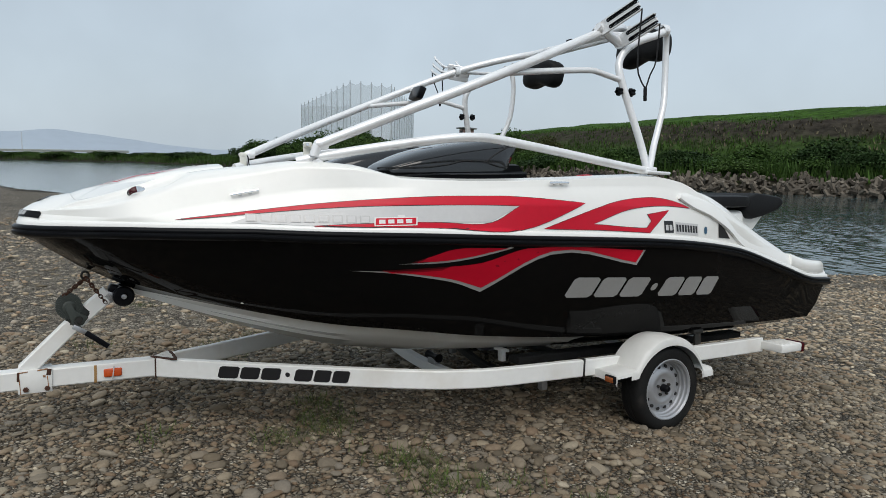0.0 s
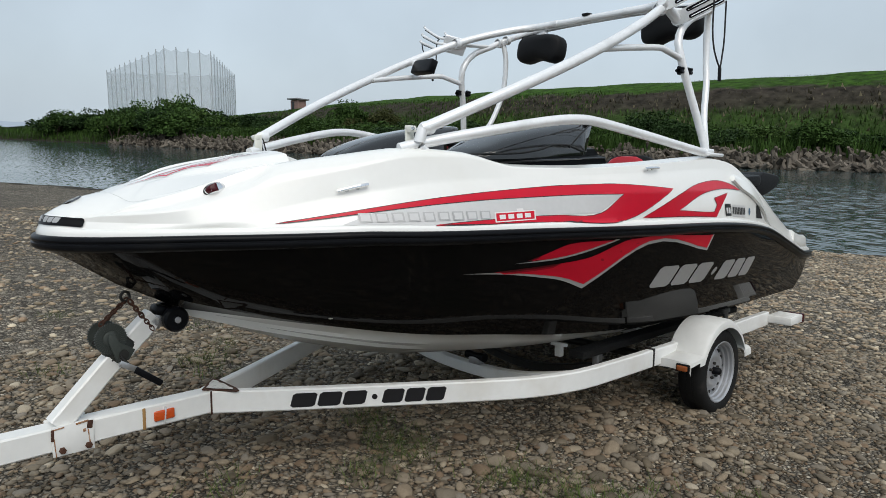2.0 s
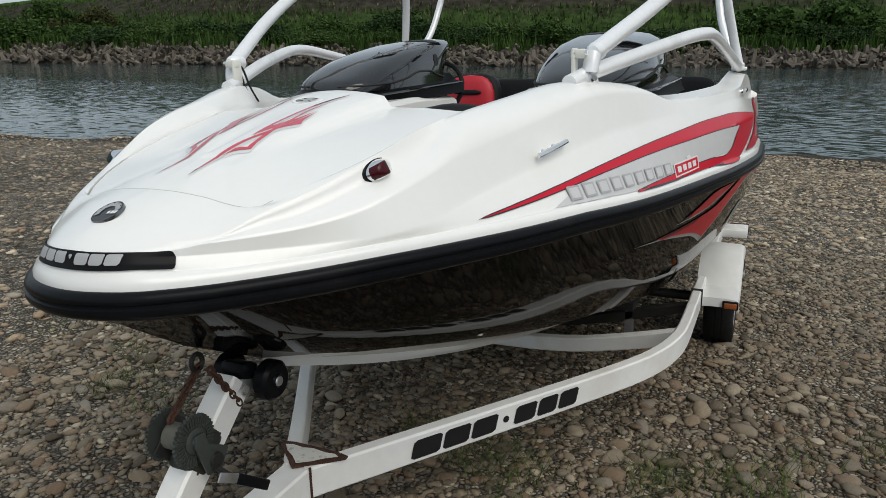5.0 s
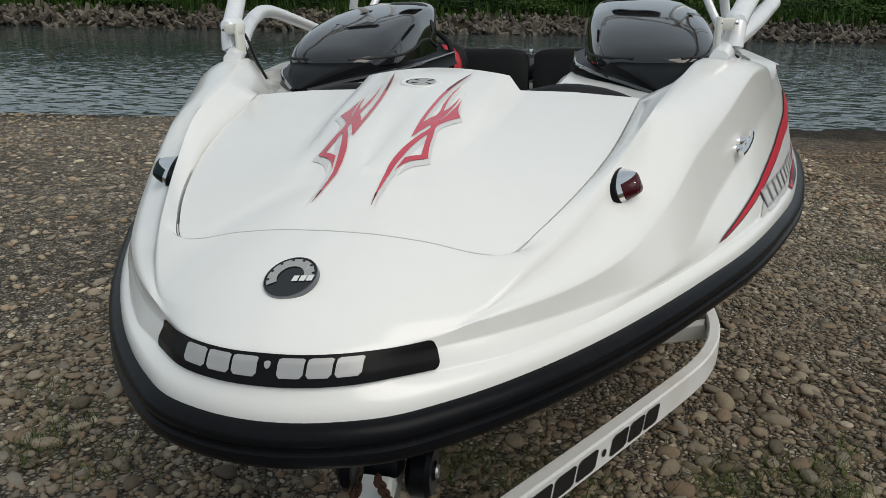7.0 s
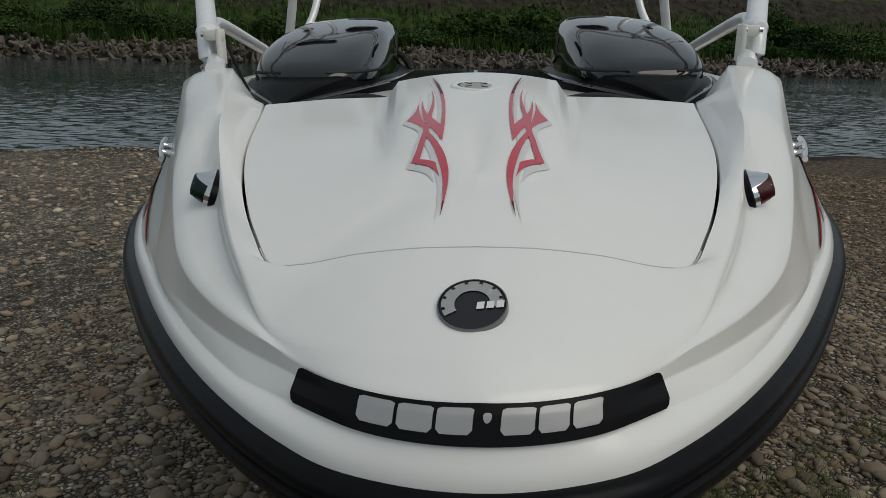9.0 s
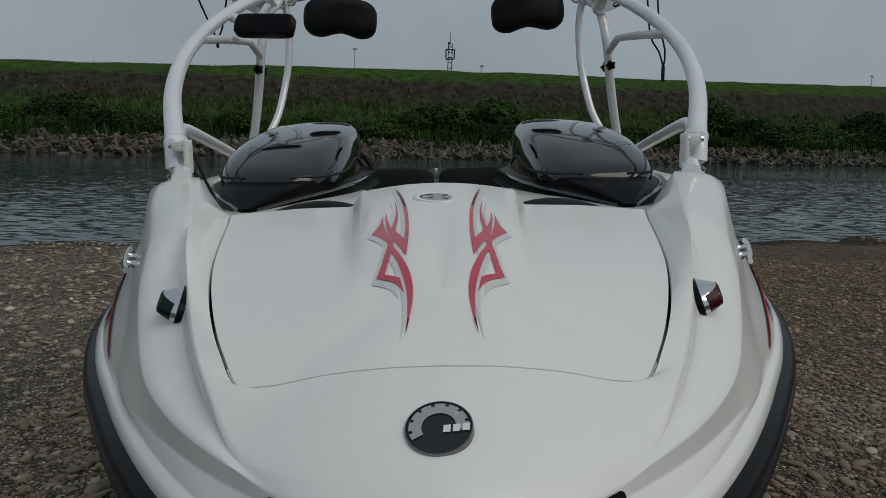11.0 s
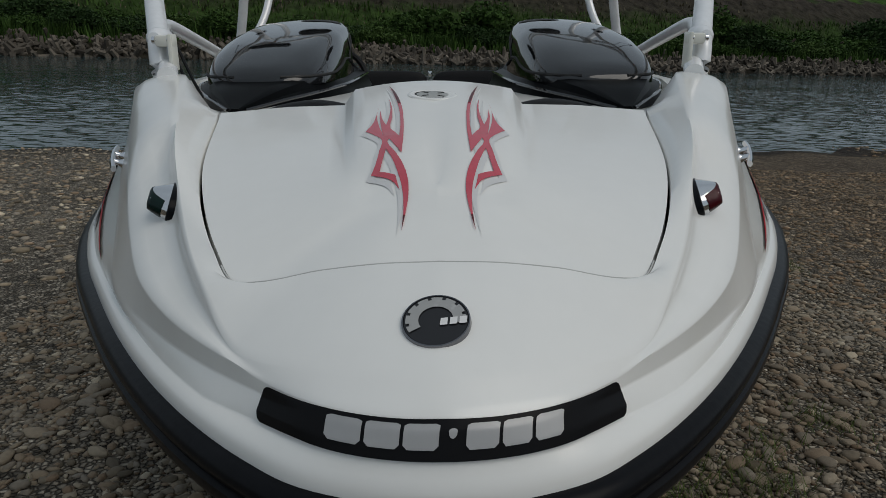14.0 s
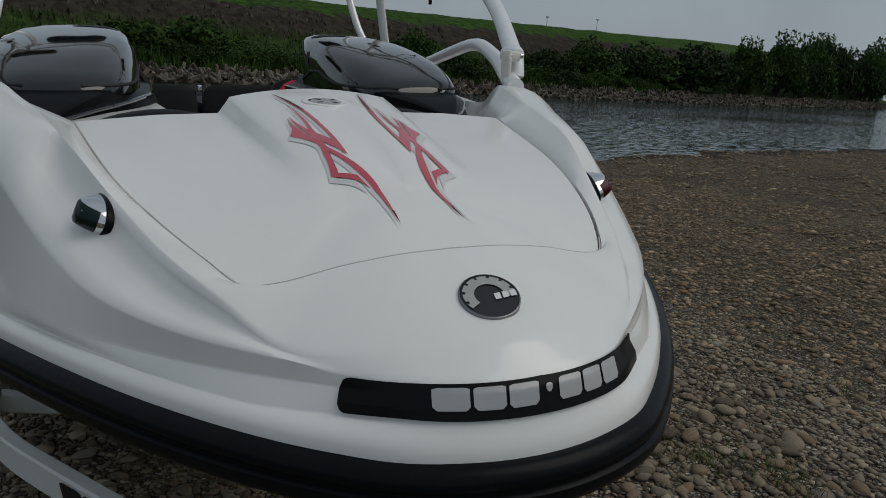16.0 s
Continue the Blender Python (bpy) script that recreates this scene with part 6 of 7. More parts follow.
    rim_p = [(0.168, -0.07), (0.150, -0.065), (0.140, 0.0), (0.143, 0.022), (0.151, 0.028), (0.152, 0.046), (0.160, 0.052), (0.161, 0.068), (0.170, 0.076), (0.176, 0.074), (0.176, 0.068), (0.168, 0.06)]
    part("rim", lathe(bmesh.new(), [(1.205 * r, 1.12 * h * side) for r, h in rim_p], hub, "y", 48), WHEEL_PAINT, tyre, "silver steel rim")
    dish = [(0.0, 0.028), (0.045, 0.028), (0.060, 0.026), (0.075, 0.036), (0.090, 0.038), (0.105, 0.030), (0.128, 0.010), (0.149, 0.012)]
    disc = part("wheel_disc", lathe(bmesh.new(), [(1.205 * r, h * side) for r, h in dish], hub, "y", 48), WHEEL_PAINT, tyre)
    for i in range(14):
        a = 2 * math.pi * i / 14
        part("disc_hole", lathe(bmesh.new(), [(0, 0.024 * side), (0.012, 0.024 * side), (0.013, 0.012 * side)], (hub[0] + 0.147 * math.cos(a), hub[1], hub[2] + 0.147 * math.sin(a)), "y", 10), GROOVE, disc)
    for i in range(5):
        a = 2 * math.pi * i / 5 + 0.3
        part("wheel_nut", lathe(bmesh.new(), [(0, 0.046 * side), (0.008, 0.046 * side), (0.010, 0.040 * side), (0.010, 0.026 * side)], (hub[0] + 0.052 * math.cos(a), hub[1], hub[2] + 0.052 * math.sin(a)), "y", 6), DARK_STEEL, disc)
    part("hub_cap", lathe(bmesh.new(), [(0, 0.085 * side), (0.016, 0.083 * side), (0.024, 0.074 * side), (0.027, 0.03 * side)], hub, "y", 16), RUBBER, tyre, "black hub cap")
    # leaf spring, bunk, tail light
    part("leaf_spring", beam([(3.45, side * 0.99, 0.285), (3.66, side * 0.975, 0.225), (3.875, side * 0.975, 0.20), (4.06, side * 0.975, 0.225), (4.23, side * 0.99, 0.26)], 0.05, 0.035), DARK_STEEL, trailer)
    part("bunk", boxes(((4.15, side * 0.62, 0.335), (2.3, 0.12, 0.05), (0, 2.0, 0), 0.008)), CARPET, trailer, "carpeted support plank")
    for bx in (3.25, 4.75):
        part("bunk_post", boxes(((bx, side * 0.62, 0.24), (0.05, 0.05, 0.22), (0, 0, 0), 0.004)), GALV, trailer)
    part("guide_bracket", boxes(((4.42, side * 0.965, 0.40), (0.06, 0.02, 0.15), (0, 0, 0), 0.004), ((4.42, side * 0.955, 0.475), (0.10, 0.05, 0.03), (0, 0, 0), 0.006)), DARK_STEEL, trailer)
    tail = part("tail_board", boxes(((5.22, side * 1.105, 0.295), (0.25, 0.19, 0.062), (0, 2, 0), 0.008)), WHITE_STEEL, trailer, "white tail-lamp board")
    for i in range(7):
        part("rib", boxes(((5.115 + 0.033 * i, side * 1.105, 0.329 - 0.0014 * i), (0.012, 0.17, 0.012), (0, 2, 0), 0.002)), WHITE_STEEL, tail)
    lamp = part("tail_lamp", boxes(((5.352, side * 1.13, 0.288), (0.04, 0.15, 0.075), (0, 2, 0), 0.008)), RED_LENS, tail, "dark red tail lamp")
    part("rail_clamp", boxes(((3.28, side * 0.99, 0.37), (0.012, 0.066, 0.125), (0, 3, 0), 0.002)), DARK_STEEL, rails[side])

part("axle", tube(bmesh.new(), [(3.875, -1.05, 0.176), (3.875, 0, 0.176), (3.875, 1.05, 0.176)], 0.032, 14), DARK_STEEL, trailer, "dark axle tube")
part("front_cross_tube", beam([(2.62, -0.96, 0.40), (2.66, -0.75, 0.33), (2.70, -0.4, 0.245), (2.72, 0, 0.215), (2.70, 0.4, 0.245), (2.66, 0.75, 0.33), (2.62, 0.96, 0.40)], 0.06, 0.08), WHITE_STEEL, trailer, "white curved cross tube under the hull")
part("cross_tube", beam([(3.25, -0.97, 0.33), (3.25, 0, 0.13), (3.25, 0.97, 0.33)], 0.05, 0.06), DARK_STEEL, trailer)
part("rear_cross_tube", beam([(4.75, -0.97, 0.29), (4.75, 0, 0.09), (4.75, 0.97, 0.29)], 0.05, 0.06), WHITE_STEEL, trailer)
roller = part("keel_roller_bracket", boxes(((2.72, 0, 0.27), (0.05, 0.10, 0.06), (0, 0, 0), 0.004)), GALV, trailer)
part("keel_roller", lathe(bmesh.new(), [(0.0, -0.08), (0.032, -0.08), (0.022, 0), (0.032, 0.08), (0.0, 0.08)], (2.72, 0, 0.305), "y", 16), RUBBER, roller)
part("side_post", boxes(((2.985, -0.50, 0.385), (0.035, 0.05, 0.08), (0, 0, 0), 0.004), ((2.985, -0.50, 0.425), (0.07, 0.09, 0.02), (0, 12, 0), 0.004)), WHITE_STEEL, trailer)

# fork plate with its rusty rim
fork = bmesh.new()
for z0, z1, g in ((0.5545, 0.560, 0.0),):
    low = [(0.775, 0.0), (0.888, 0.130), (0.906, 0.128), (0.914, 0.085), (0.914, -0.085), (0.906, -0.128), (0.888, -0.130)]
    a = [fork.verts.new((x, y, z0 - 0.045 * (x - 0.78))) for x, y in low]
    b = [fork.verts.new((x, y, z1 - 0.045 * (x - 0.78))) for x, y in low]
    fork.faces.new(a[::-1]), fork.faces.new(b)
    for i in range(7):
        fork.faces.new((a[i], a[(i + 1) % 7], b[(i + 1) % 7], b[i]))
plate = part("fork_plate", fork, RUST, trailer, "triangular joint plate with rusty edges")
top = bmesh.new()
top.faces.new([top.verts.new((x, y, 0.5635 - 0.045 * (x - 0.78))) for x, y in ((0.797, 0.0), (0.83, 0.037), (0.852, 0.074), (0.884, 0.106), (0.893, 0.080), (0.889, 0.04), (0.897, 0.0), (0.890, -0.05), (0.895, -0.085), (0.884, -0.106), (0.856, -0.068), (0.826, -0.041))])
part("plate_paint", top, material("flaking_white_paint", (0.66, 0.65, 0.60), 0.5, vary=0.1, grain=40, stain=(0.09, 0.04, 0.018), stain_scale=34, stain_amount=0.98), plate, "flaking white paint")

rng_t = random.Random(4)
RUST_THIN = material("thin_rust_stain", (0.30, 0.15, 0.07), 0.8, vary=0.5, grain=120, stain=(0.62, 0.56, 0.47), stain_scale=60, stain_amount=0.9)
# drawbar bracket, winch post, winch, bow roller, reflector
post = part("winch_post", beam([(0.13, 0, 0.565), (0.35, 0, 0.775), (0.57, 0, 0.965)], 0.075, 0.085, rounded=False), WHITE_STEEL, trailer, "white leaning winch post")
for s in (-1, 1):
    br = part("post_bracket", boxes(((0.177, s * 0.056, 0.512), (0.165, 0.008, 0.132), (0, 2, 0), 0.0035)), WHITE_STEEL, trailer, "rust-streaked post bracket")
    for bx, bz in ((0.130, 0.472), (0.233, 0.466)):
        part("bolt", lathe(bmesh.new(), [(0, s * 0.016), (0.012, s * 0.016), (0.0145, s * 0.010), (0.0145, 0)], (bx, s * 0.060, bz), "y", 6), RUST, br, "rusty bolt head")
    part("rust_streak", boxes(((0.245, s * 0.0605, 0.555), (0.022, 0.003, 0.035), (0, 10, 0), 0.001)), RUST, br, "rust along the weld")
    part("rust_run", boxes(((0.098, s * 0.0605, 0.545), (0.012, 0.003, 0.05), (0, 4, 0), 0.001)), RUST, br)
    for rx, rz, rw, rh in ((0.104, 0.49, 0.004, 0.085), (0.238, 0.50, 0.005, 0.07), (0.222, 0.535, 0.012, 0.014), (0.12, 0.568, 0.05, 0.006), (0.215, 0.572, 0.05, 0.008)):
        part("rust_run", boxes(((rx, s * 0.0607, rz), (rw, 0.0022, rh), (0, rng_t.uniform(-4, 4), 0), 0.0005)), RUST_THIN, br, "thin brown rust run")
    refl = part("side_reflector", boxes(((0.565, s * 0.056, 0.506), (0.095, 0.014, 0.048), (0, 1.5, 0), 0.007, 3)), ORANGE, trailer, "orange rectangular reflector")
    part("cable_tie", boxes(((0.567, s * 0.057, 0.506), (0.006, 0.018, 0.075), (0, 8, 0), 0.001)), PALE, refl)
    part("tape_mark", boxes(((0.475, s * 0.0515, 0.508), (0.014, 0.003, 0.10), (0, 2, 0), 0.001)), material("amber_rust_stain", (0.35, 0.20, 0.07), 0.7), trailer)
    wl_ = part("bow_roller", lathe(bmesh.new(), [(0.0, s * 0.045), (0.018, s * 0.045), (0.022, s * 0.040), (0.048, s * 0.040), (0.058, s * 0.030), (0.058, s * 0.0), (0.045, s * -0.012), (0, s * -0.012)], (0.640, s * 0.058, 0.948), "y", 28), RUBBER, trailer, "black rubber bow roller")
    part("roller_cap", lathe(bmesh.new(), [(0, s * 0.050), (0.013, s * 0.049), (0.016, s * 0.044)], (0.640, s * 0.058, 0.948), "y", 14), GALV, wl_)
part("roller_yoke", boxes(((0.59, 0, 0.955), (0.09, 0.075, 0.06), (0, -40, 0), 0.006)), GALV, trailer)
part("bow_chock", boxes(((0.60, 0, 0.985), (0.07, 0.085, 0.05), (0, 20, 0), 0.015)), RUBBER, trailer, "black bow stop")
winch = part("winch", boxes(((0.385, -0.035, 0.875), (0.11, 0.008, 0.12), (0, -42, 0), 0.003), ((0.385, 0.035, 0.875), (0.11, 0.008, 0.12), (0, -42, 0), 0.003), ((0.40, 0, 0.835), (0.10, 0.078, 0.008), (0, -42, 0), 0.002)), DARK_STEEL, trailer, "greasy hand winch")
part("winch_drum", lathe(bmesh.new(), [(0.0, -0.03), (0.035, -0.03), (0.035, 0.03), (0.0, 0.03)], (0.362, 0, 0.905), "y", 24), material("winch_strap", (0.12, 0.12, 0.10), 0.9, vary=0.3), winch)
gear_steel = material("grey_gear_steel", (0.055, 0.064, 0.058), 0.55, metal=0.35, vary=0.25, grain=60)
for off in (-0.046, 0.046):
    gearb = bmesh.new()
    ringv = []
    for i in range(72):
        a = 2 * math.pi * i / 72
        r = 0.070 if i % 2 else 0.064
        ringv.append((0.362 + r * math.cos(a), 0.905 + r * math.sin(a)))
    fa = [gearb.verts.new((x, off - 0.004, z)) for x, z in ringv]
    fb = [gearb.verts.new((x, off + 0.004, z)) for x, z in ringv]
    gearb.faces.new(fa), gearb.faces.new(fb[::-1])
    for i in range(72):
        gearb.faces.new((fa[i], fb[i], fb[(i + 1) % 72], fa[(i + 1) % 72]))
    part("winch_gear", gearb, gear_steel, winch, "toothed winch wheel")
part("winch_housing", boxes(((0.405, 0, 0.845), (0.125, 0.086, 0.085), (0, -42, 0), 0.022, 3)), material("grey_green_casting", (0.034, 0.039, 0.036), 0.55, metal=0.35, vary=0.3, grain=50, bump=0.2, stain=(0.09, 0.06, 0.04), stain_scale=16), winch, "greasy grey-green winch casting")
ribs = bmesh.new()
for i in range(36):
    a = 2 * math.pi * i / 36
    box(ribs, (0.362 + 0.050 * math.cos(a), -0.0515, 0.905 + 0.050 * math.sin(a)), (0.022, 0.004, 0.004), (0, -math.degrees(a), 0))
part("gear_ribs", ribs, gear_steel, winch, "cast ribs round the winch wheel")
part("gear_hub", lathe(bmesh.new(), [(0.034, -0.050), (0.034, -0.054), (0.026, -0.058), (0.018, -0.058), (0.016, -0.064), (0, -0.064)], (0.362, 0, 0.905), "y", 24), gear_steel, winch)
bracket = [(0.350, 0.925), (0.378, 0.925), (0.392, 0.885), (0.455, 0.842), (0.425, 0.800), (0.375, 0.800), (0.362, 0.842), (0.345, 0.893)]
part("winch_bracket", prism(bracket, -0.058, -0.068, 0.003), gear_steel, winch, "grey-green cast bracket of the winch")
part("handle_link", boxes(((0.405, -0.101, 0.783), (0.075, 0.006, 0.026), (0, 33, 0), 0.002)), GALV, winch, "bare steel link of the crank")
part("winch_axle", lathe(bmesh.new(), [(0, -0.06), (0.014, -0.06), (0.014, 0.06), (0, 0.06)], (0.362, 0, 0.905), "y", 14), GALV, winch)
part("winch_pinion", lathe(bmesh.new(), [(0, -0.075), (0.02, -0.075), (0.024, -0.06), (0.024, 0.04), (0, 0.04)], (0.405, 0, 0.83), "y", 16), DARK_STEEL, winch)
part("winch_handle", tube(bmesh.new(), [(0.385, -0.085, 0.825), (0.41, -0.092, 0.790), (0.46, -0.097, 0.740)], 0.008, 8), DARK_STEEL, winch, "dark crank handle")
part("handle_grip", boxes(((0.491, -0.101, 0.716), (0.145, 0.012, 0.030), (0, 39.5, 0), 0.005)), RUBBER, winch, "flat black crank blade")
for start, stop, y, count in (((0.345, 0.968), (0.452, 1.055), 0.0, 9), ((0.462, 1.050), (0.545, 0.918), -0.035, 9)):
    for i in range(count):
        t = i / (count - 1)
        cx, cz = start[0] + (stop[0] - start[0]) * t, start[1] + (stop[1] - start[1]) * t
        ax_ = Vector((stop[0] - start[0], 0, stop[1] - start[1])).normalized()
        side_on = Vector((0, 1, 0)) if i % 2 else Vector((ax_.z, 0, -ax_.x))
        ring_ = [Vector((cx, y, cz)) + ax_ * (0.0145 * math.cos(a)) + side_on * (0.0085 * math.sin(a)) for a in np.linspace(0, 2 * math.pi, 13)]
        part("chain_link", tube(bmesh.new(), ring_, 0.0042, 6, rounded=False, up=tuple(ax_.cross(side_on))), RUST, winch, "rusty safety chain link")


def rail_side(side):
    """Places on the outer face of the side rail: a along its length in metres from x = 1.10, b up it."""
    d = Vector((1.806 - 1.124, side * (0.66 - 0.225), -0.03)).normalized()
    n_ = Vector((-d.y, d.x, 0)) * (1 if side * d.x > 0 else -1)
    return lambda a, b: (Vector((1.124, side * 0.225, 0.478)) + d * a + Vector((0, 0, b - 0.056)), n_.normalized())


for word, side in SIDES:
    order = (lambda a, b: (a, b)) if side < 0 else (lambda a, b: (0.78 - a, b))
    for piece in moved(blocks(0.78, 0.072, 0.28 if side < 0 else -0.28), lambda a, b: order(a, 0.018 + b)):
        decal("rail_mark", [piece], rail_side(side), INK, rails[side], 0.0285, 0.2, label="black wordmark drawn as plain slanted blocks")


# ---------------------------------------------------------------- across the river
rng = np.random.default_rng(11)


def leaf_cloud(rng, lobes, n, size):
    """Leaf quads scattered over overlapping lobes (x, y, z, radius, height), thinner inside."""
    lobes = np.array(lobes, float)
    w = lobes[:, 3] ** 2
    pick = rng.choice(len(lobes), n, p=w / w.sum())
    d = rng.normal(size=(n, 3))
    d /= np.linalg.norm(d, axis=1)[:, None]
    d[:, 2] = np.where(d[:, 2] < -0.3, -d[:, 2] * 0.6, d[:, 2])
    r = 0.72 + 0.36 * rng.random(n) ** 0.7
    lump = 1 + 0.16 * np.sin(5 * d[:, 0] + pick) * np.sin(4 * d[:, 1] + 2 * pick) + 0.1 * np.sin(9 * d[:, 2] + 3 * pick)
    return lobes[pick, :3] + d * (r * lump)[:, None] * np.stack([lobes[pick, 3], lobes[pick, 3], lobes[pick, 4]], 1), size * (0.6 + 0.8 * rng.random(n))


LEAF_V = np.array([(-0.55, -0.3, 0), (0.6, -0.2, 0.06), (0.0, 0.5, -0.05)])
LEAF_F = np.array([(0, 1, 2)])
bushes = []
for k in range(5):
    lobes = []
    for i in range(7 + k):
        a, d = rng.uniform(0, 2 * math.pi), rng.uniform(0, 0.95)
        rr = rng.uniform(0.45, 0.8) * (1.1 - 0.4 * d)
        lobes.append((d * math.cos(a), d * math.sin(a), 0.45 + rng.uniform(0, 0.55) * (1.25 - d), rr * 0.75, rr * 0.7))
    pts, sz = leaf_cloud(rng, lobes, 3900, 0.080)
    b = thing("bush", "dense green willow bush on the river bank", "bush", Matrix.Translation((0, 0, -400)), "bushes along the far bank")
    crown = new("crown", many("crown", LEAF_V, LEAF_F, pts, random_turns(rng, len(pts)), np.repeat(sz[:, None], 3, 1), (LEAF_DARK, LEAF, LEAF, LEAF_PALE, LEAF_DARK)[k], False))
    crown.parent = b
    for i in range(3):
        a = rng.uniform(0, 6.28)
        bm = bmesh.new()
        path = smooth_path([(0.05 * math.cos(a), 0.05 * math.sin(a), -0.25), (0.15 * math.cos(a), 0.15 * math.sin(a), 0.3), (0.4 * math.cos(a), 0.4 * math.sin(a), 0.8)], 0.15)
        sweep(bm, path, [(0.035 * math.cos(t), 0.035 * math.sin(t)) for t in np.linspace(0, 5.3, 6)])
        part("stem", bm, BARK, b)
    bushes.append(b)
first = [True] * 5


def put_bush(x, y, z, wide, high, k):
    m = Matrix.Translation((x, y, z)) @ pose(0, 0, 0, 0, 0, rng.uniform(0, 360))
    if first[k]:
        bushes[k].matrix_basis = m @ Matrix.Diagonal((wide, wide, high, 1))
        first[k] = False
    else:
        c = copy_thing(bushes[k], m)
        c.matrix_basis = m @ Matrix.Diagonal((wide, wide, high, 1))


def bank_bush(bearing_y, off, wide, high, k):
    put_bush(float(far_shore(bearing_y)) + off, bearing_y, bank_z(off, bearing_y) - 0.24 * high, wide, high, k)


for y, off, wide, high, k in ((-2.5, 10, 5.2, 4.3, 1), (-7, 11, 3.0, 3.2, 2), (3.5, 10, 2.6, 2.4, 1), (-29, 10, 4.4, 4.0, 2), (-39, 10, 4.6, 3.4, 1), (9, 8, 2.4, 1.6, 3), (-33, 9, 3.6, 3.3, 0), (-46, 10, 4.2, 3.2, 1), (-56, 9, 3.2, 2.8, 2), (-20, 10, 2.2, 1.8, 3),
                              (31, 10, 3.3, 2.8, 4), (37, 8, 2.3, 1.7, 1), (26, 10, 2.4, 1.6, 2), (18, 11, 2.2, 1.4, 3), (48, 9, 3.0, 2.2, 0), (60, 8, 3.2, 2.3, 1), (70, 7, 3.0, 2.2, 2), (78, 10, 3.4, 2.4, 3)):
    bank_bush(y, off, wide, high, k)
for i in range(58):  # unbroken scrub above the riprap
    bank_bush(-80 + 3.05 * i + rng.uniform(-1, 1), rng.uniform(5.2, 8.0), rng.uniform(2.0, 3.2), rng.uniform(1.2, 2.1), i % 5)
for i in range(36):
    bank_bush(-80 + 4.9 * i + rng.uniform(-2, 2), rng.uniform(9, 13), rng.uniform(2.6, 4.6), rng.uniform(1.1, 1.9), (i * 3) % 5)
for i in range(24):  # hedge and trees downstream
    y = -74 - 7.0 * i + rng.uniform(-2, 2)
    bank_bush(y, 7 + rng.uniform(-2, 6), rng.uniform(5.2, 7.6), rng.uniform(0.80, 1.06) * float(np.interp(y, (-190, -160, -130, -105, -74), (13.6, 13.0, 10.6, 8.4, 6.0))), (0, 2, 4)[i % 3])
for y, off, wide, high, k in ((-53, 10, 4.4, 4.6, 0), (-64, 11, 5.0, 5.4, 2), (-71, 11, 4.6, 5.5, 4), (-84, 12, 4.6, 5.0, 0), (-97, 10, 5.0, 5.6, 2)):
    bank_bush(y, off, wide, high, k)
for i in range(26):  # wooded bend upstream
    y = 88 + 2.15 * i + rng.uniform(-1, 1)
    bank_bush(y, 2 + rng.uniform(0, 9), rng.uniform(3.4, 5.0), rng.uniform(0.85, 1.1) * float(np.interp(y, (88, 96, 104, 112, 124, 143), (3.0, 4.2, 5.2, 4.4, 3.9, 3.4))), i % 5)
for i in range(40):  # low scrub further up
    y = 144 + 6.5 * i
    bank_bush(y, 3 + rng.uniform(0, 12), rng.uniform(3.5, 7), rng.uniform(0.8, 1.6), i % 5)


def blades(rng, pts, height, mat, name, lean=0.35, width=0.16):
    n = len(pts)
    v = np.array([(-0.5, 0, 0), (0.5, 0, 0), (0.0, lean, 1.0)])
    f = np.array([(0, 1, 2)])
    a = rng.uniform(0, 2 * math.pi, n)
    c, s, z, o = np.cos(a), np.sin(a), np.zeros(n), np.ones(n)
    t = np.stack([np.stack([c, -s, z], -1), np.stack([s, c, z], -1), np.stack([z, z, o], -1)], 1)
    h = height * (0.5 + 0.8 * rng.random(n))
    return many(name, v, f, np.array(pts), t, np.stack([h * width, h, h], 1), mat, False)


def bank_points(rng, n, y0, y1, o0, o1):
    ys_, os_ = rng.uniform(y0, y1, n), rng.uniform(o0, o1, n)
    return [(float(far_shore(y)) + o, y, bank_z(o, y) - 0.05) for y, o in zip(ys_, os_)]


for name, n, y0, y1, o0, o1, h, mat, lab in (("reed_bed", 26000, -75, 100, 2.7, 14.5, 1.05, GRASS, "rough green weeds along the foot of the levee"), ("low_scrub", 9000, -75, 100, 3.5, 9, 1.3, LEAF, "dark leafy undergrowth on the bank"),
                                             ("reeds_upstream", 16000, 100, 300, 0.0, 9, 0.8, GRASS, "low reeds along the upper river bank"), ("dry_grass", 2600, -75, 110, 13.5, 24, 0.30, DRY_GRASS, "dry straw-coloured grass on the dark slope"), ("slope_weeds", 14000, -75, 110, 9, 19.5, 0.55, GRASS, "dark weeds on the slope"),
                                             ("crest_grass", 14000, -110, 115, 23.5, 33, 0.12, GRASS, "mown green grass on the levee top")):
    tagged(new(name, blades(rng, bank_points(rng, n, y0, y1, o0, o1), h, mat, name, 0.35, 0.3 if h < 0.7 else 0.16)), lab, "grass", kind="stuff")

# concrete tetrapods heaped at the water's edge: four tapered legs each
def tetrapod():
    v, f = [], []
    for d in ((0, 0, 1), (0.943, 0, -0.333), (-0.471, 0.816, -0.333), (-0.471, -0.816, -0.333)):
        d = Vector(d)
        a = d.orthogonal().normalized()
        b = d.cross(a)
        k = len(v)
        for r, h in ((0.30, 0.05), (0.19, 1.0)):
            v += [tuple(d * h + (a * math.cos(t) + b * math.sin(t)) * r) for t in (0.4, 1.66, 2.91, 4.17, 5.43)]
        f += [(k + i, k + (i + 1) % 5, k + 5 + (i + 1) % 5, k + 5 + i) for i in range(5)] + [tuple(k + 5 + i for i in range(5))]
    return v, f


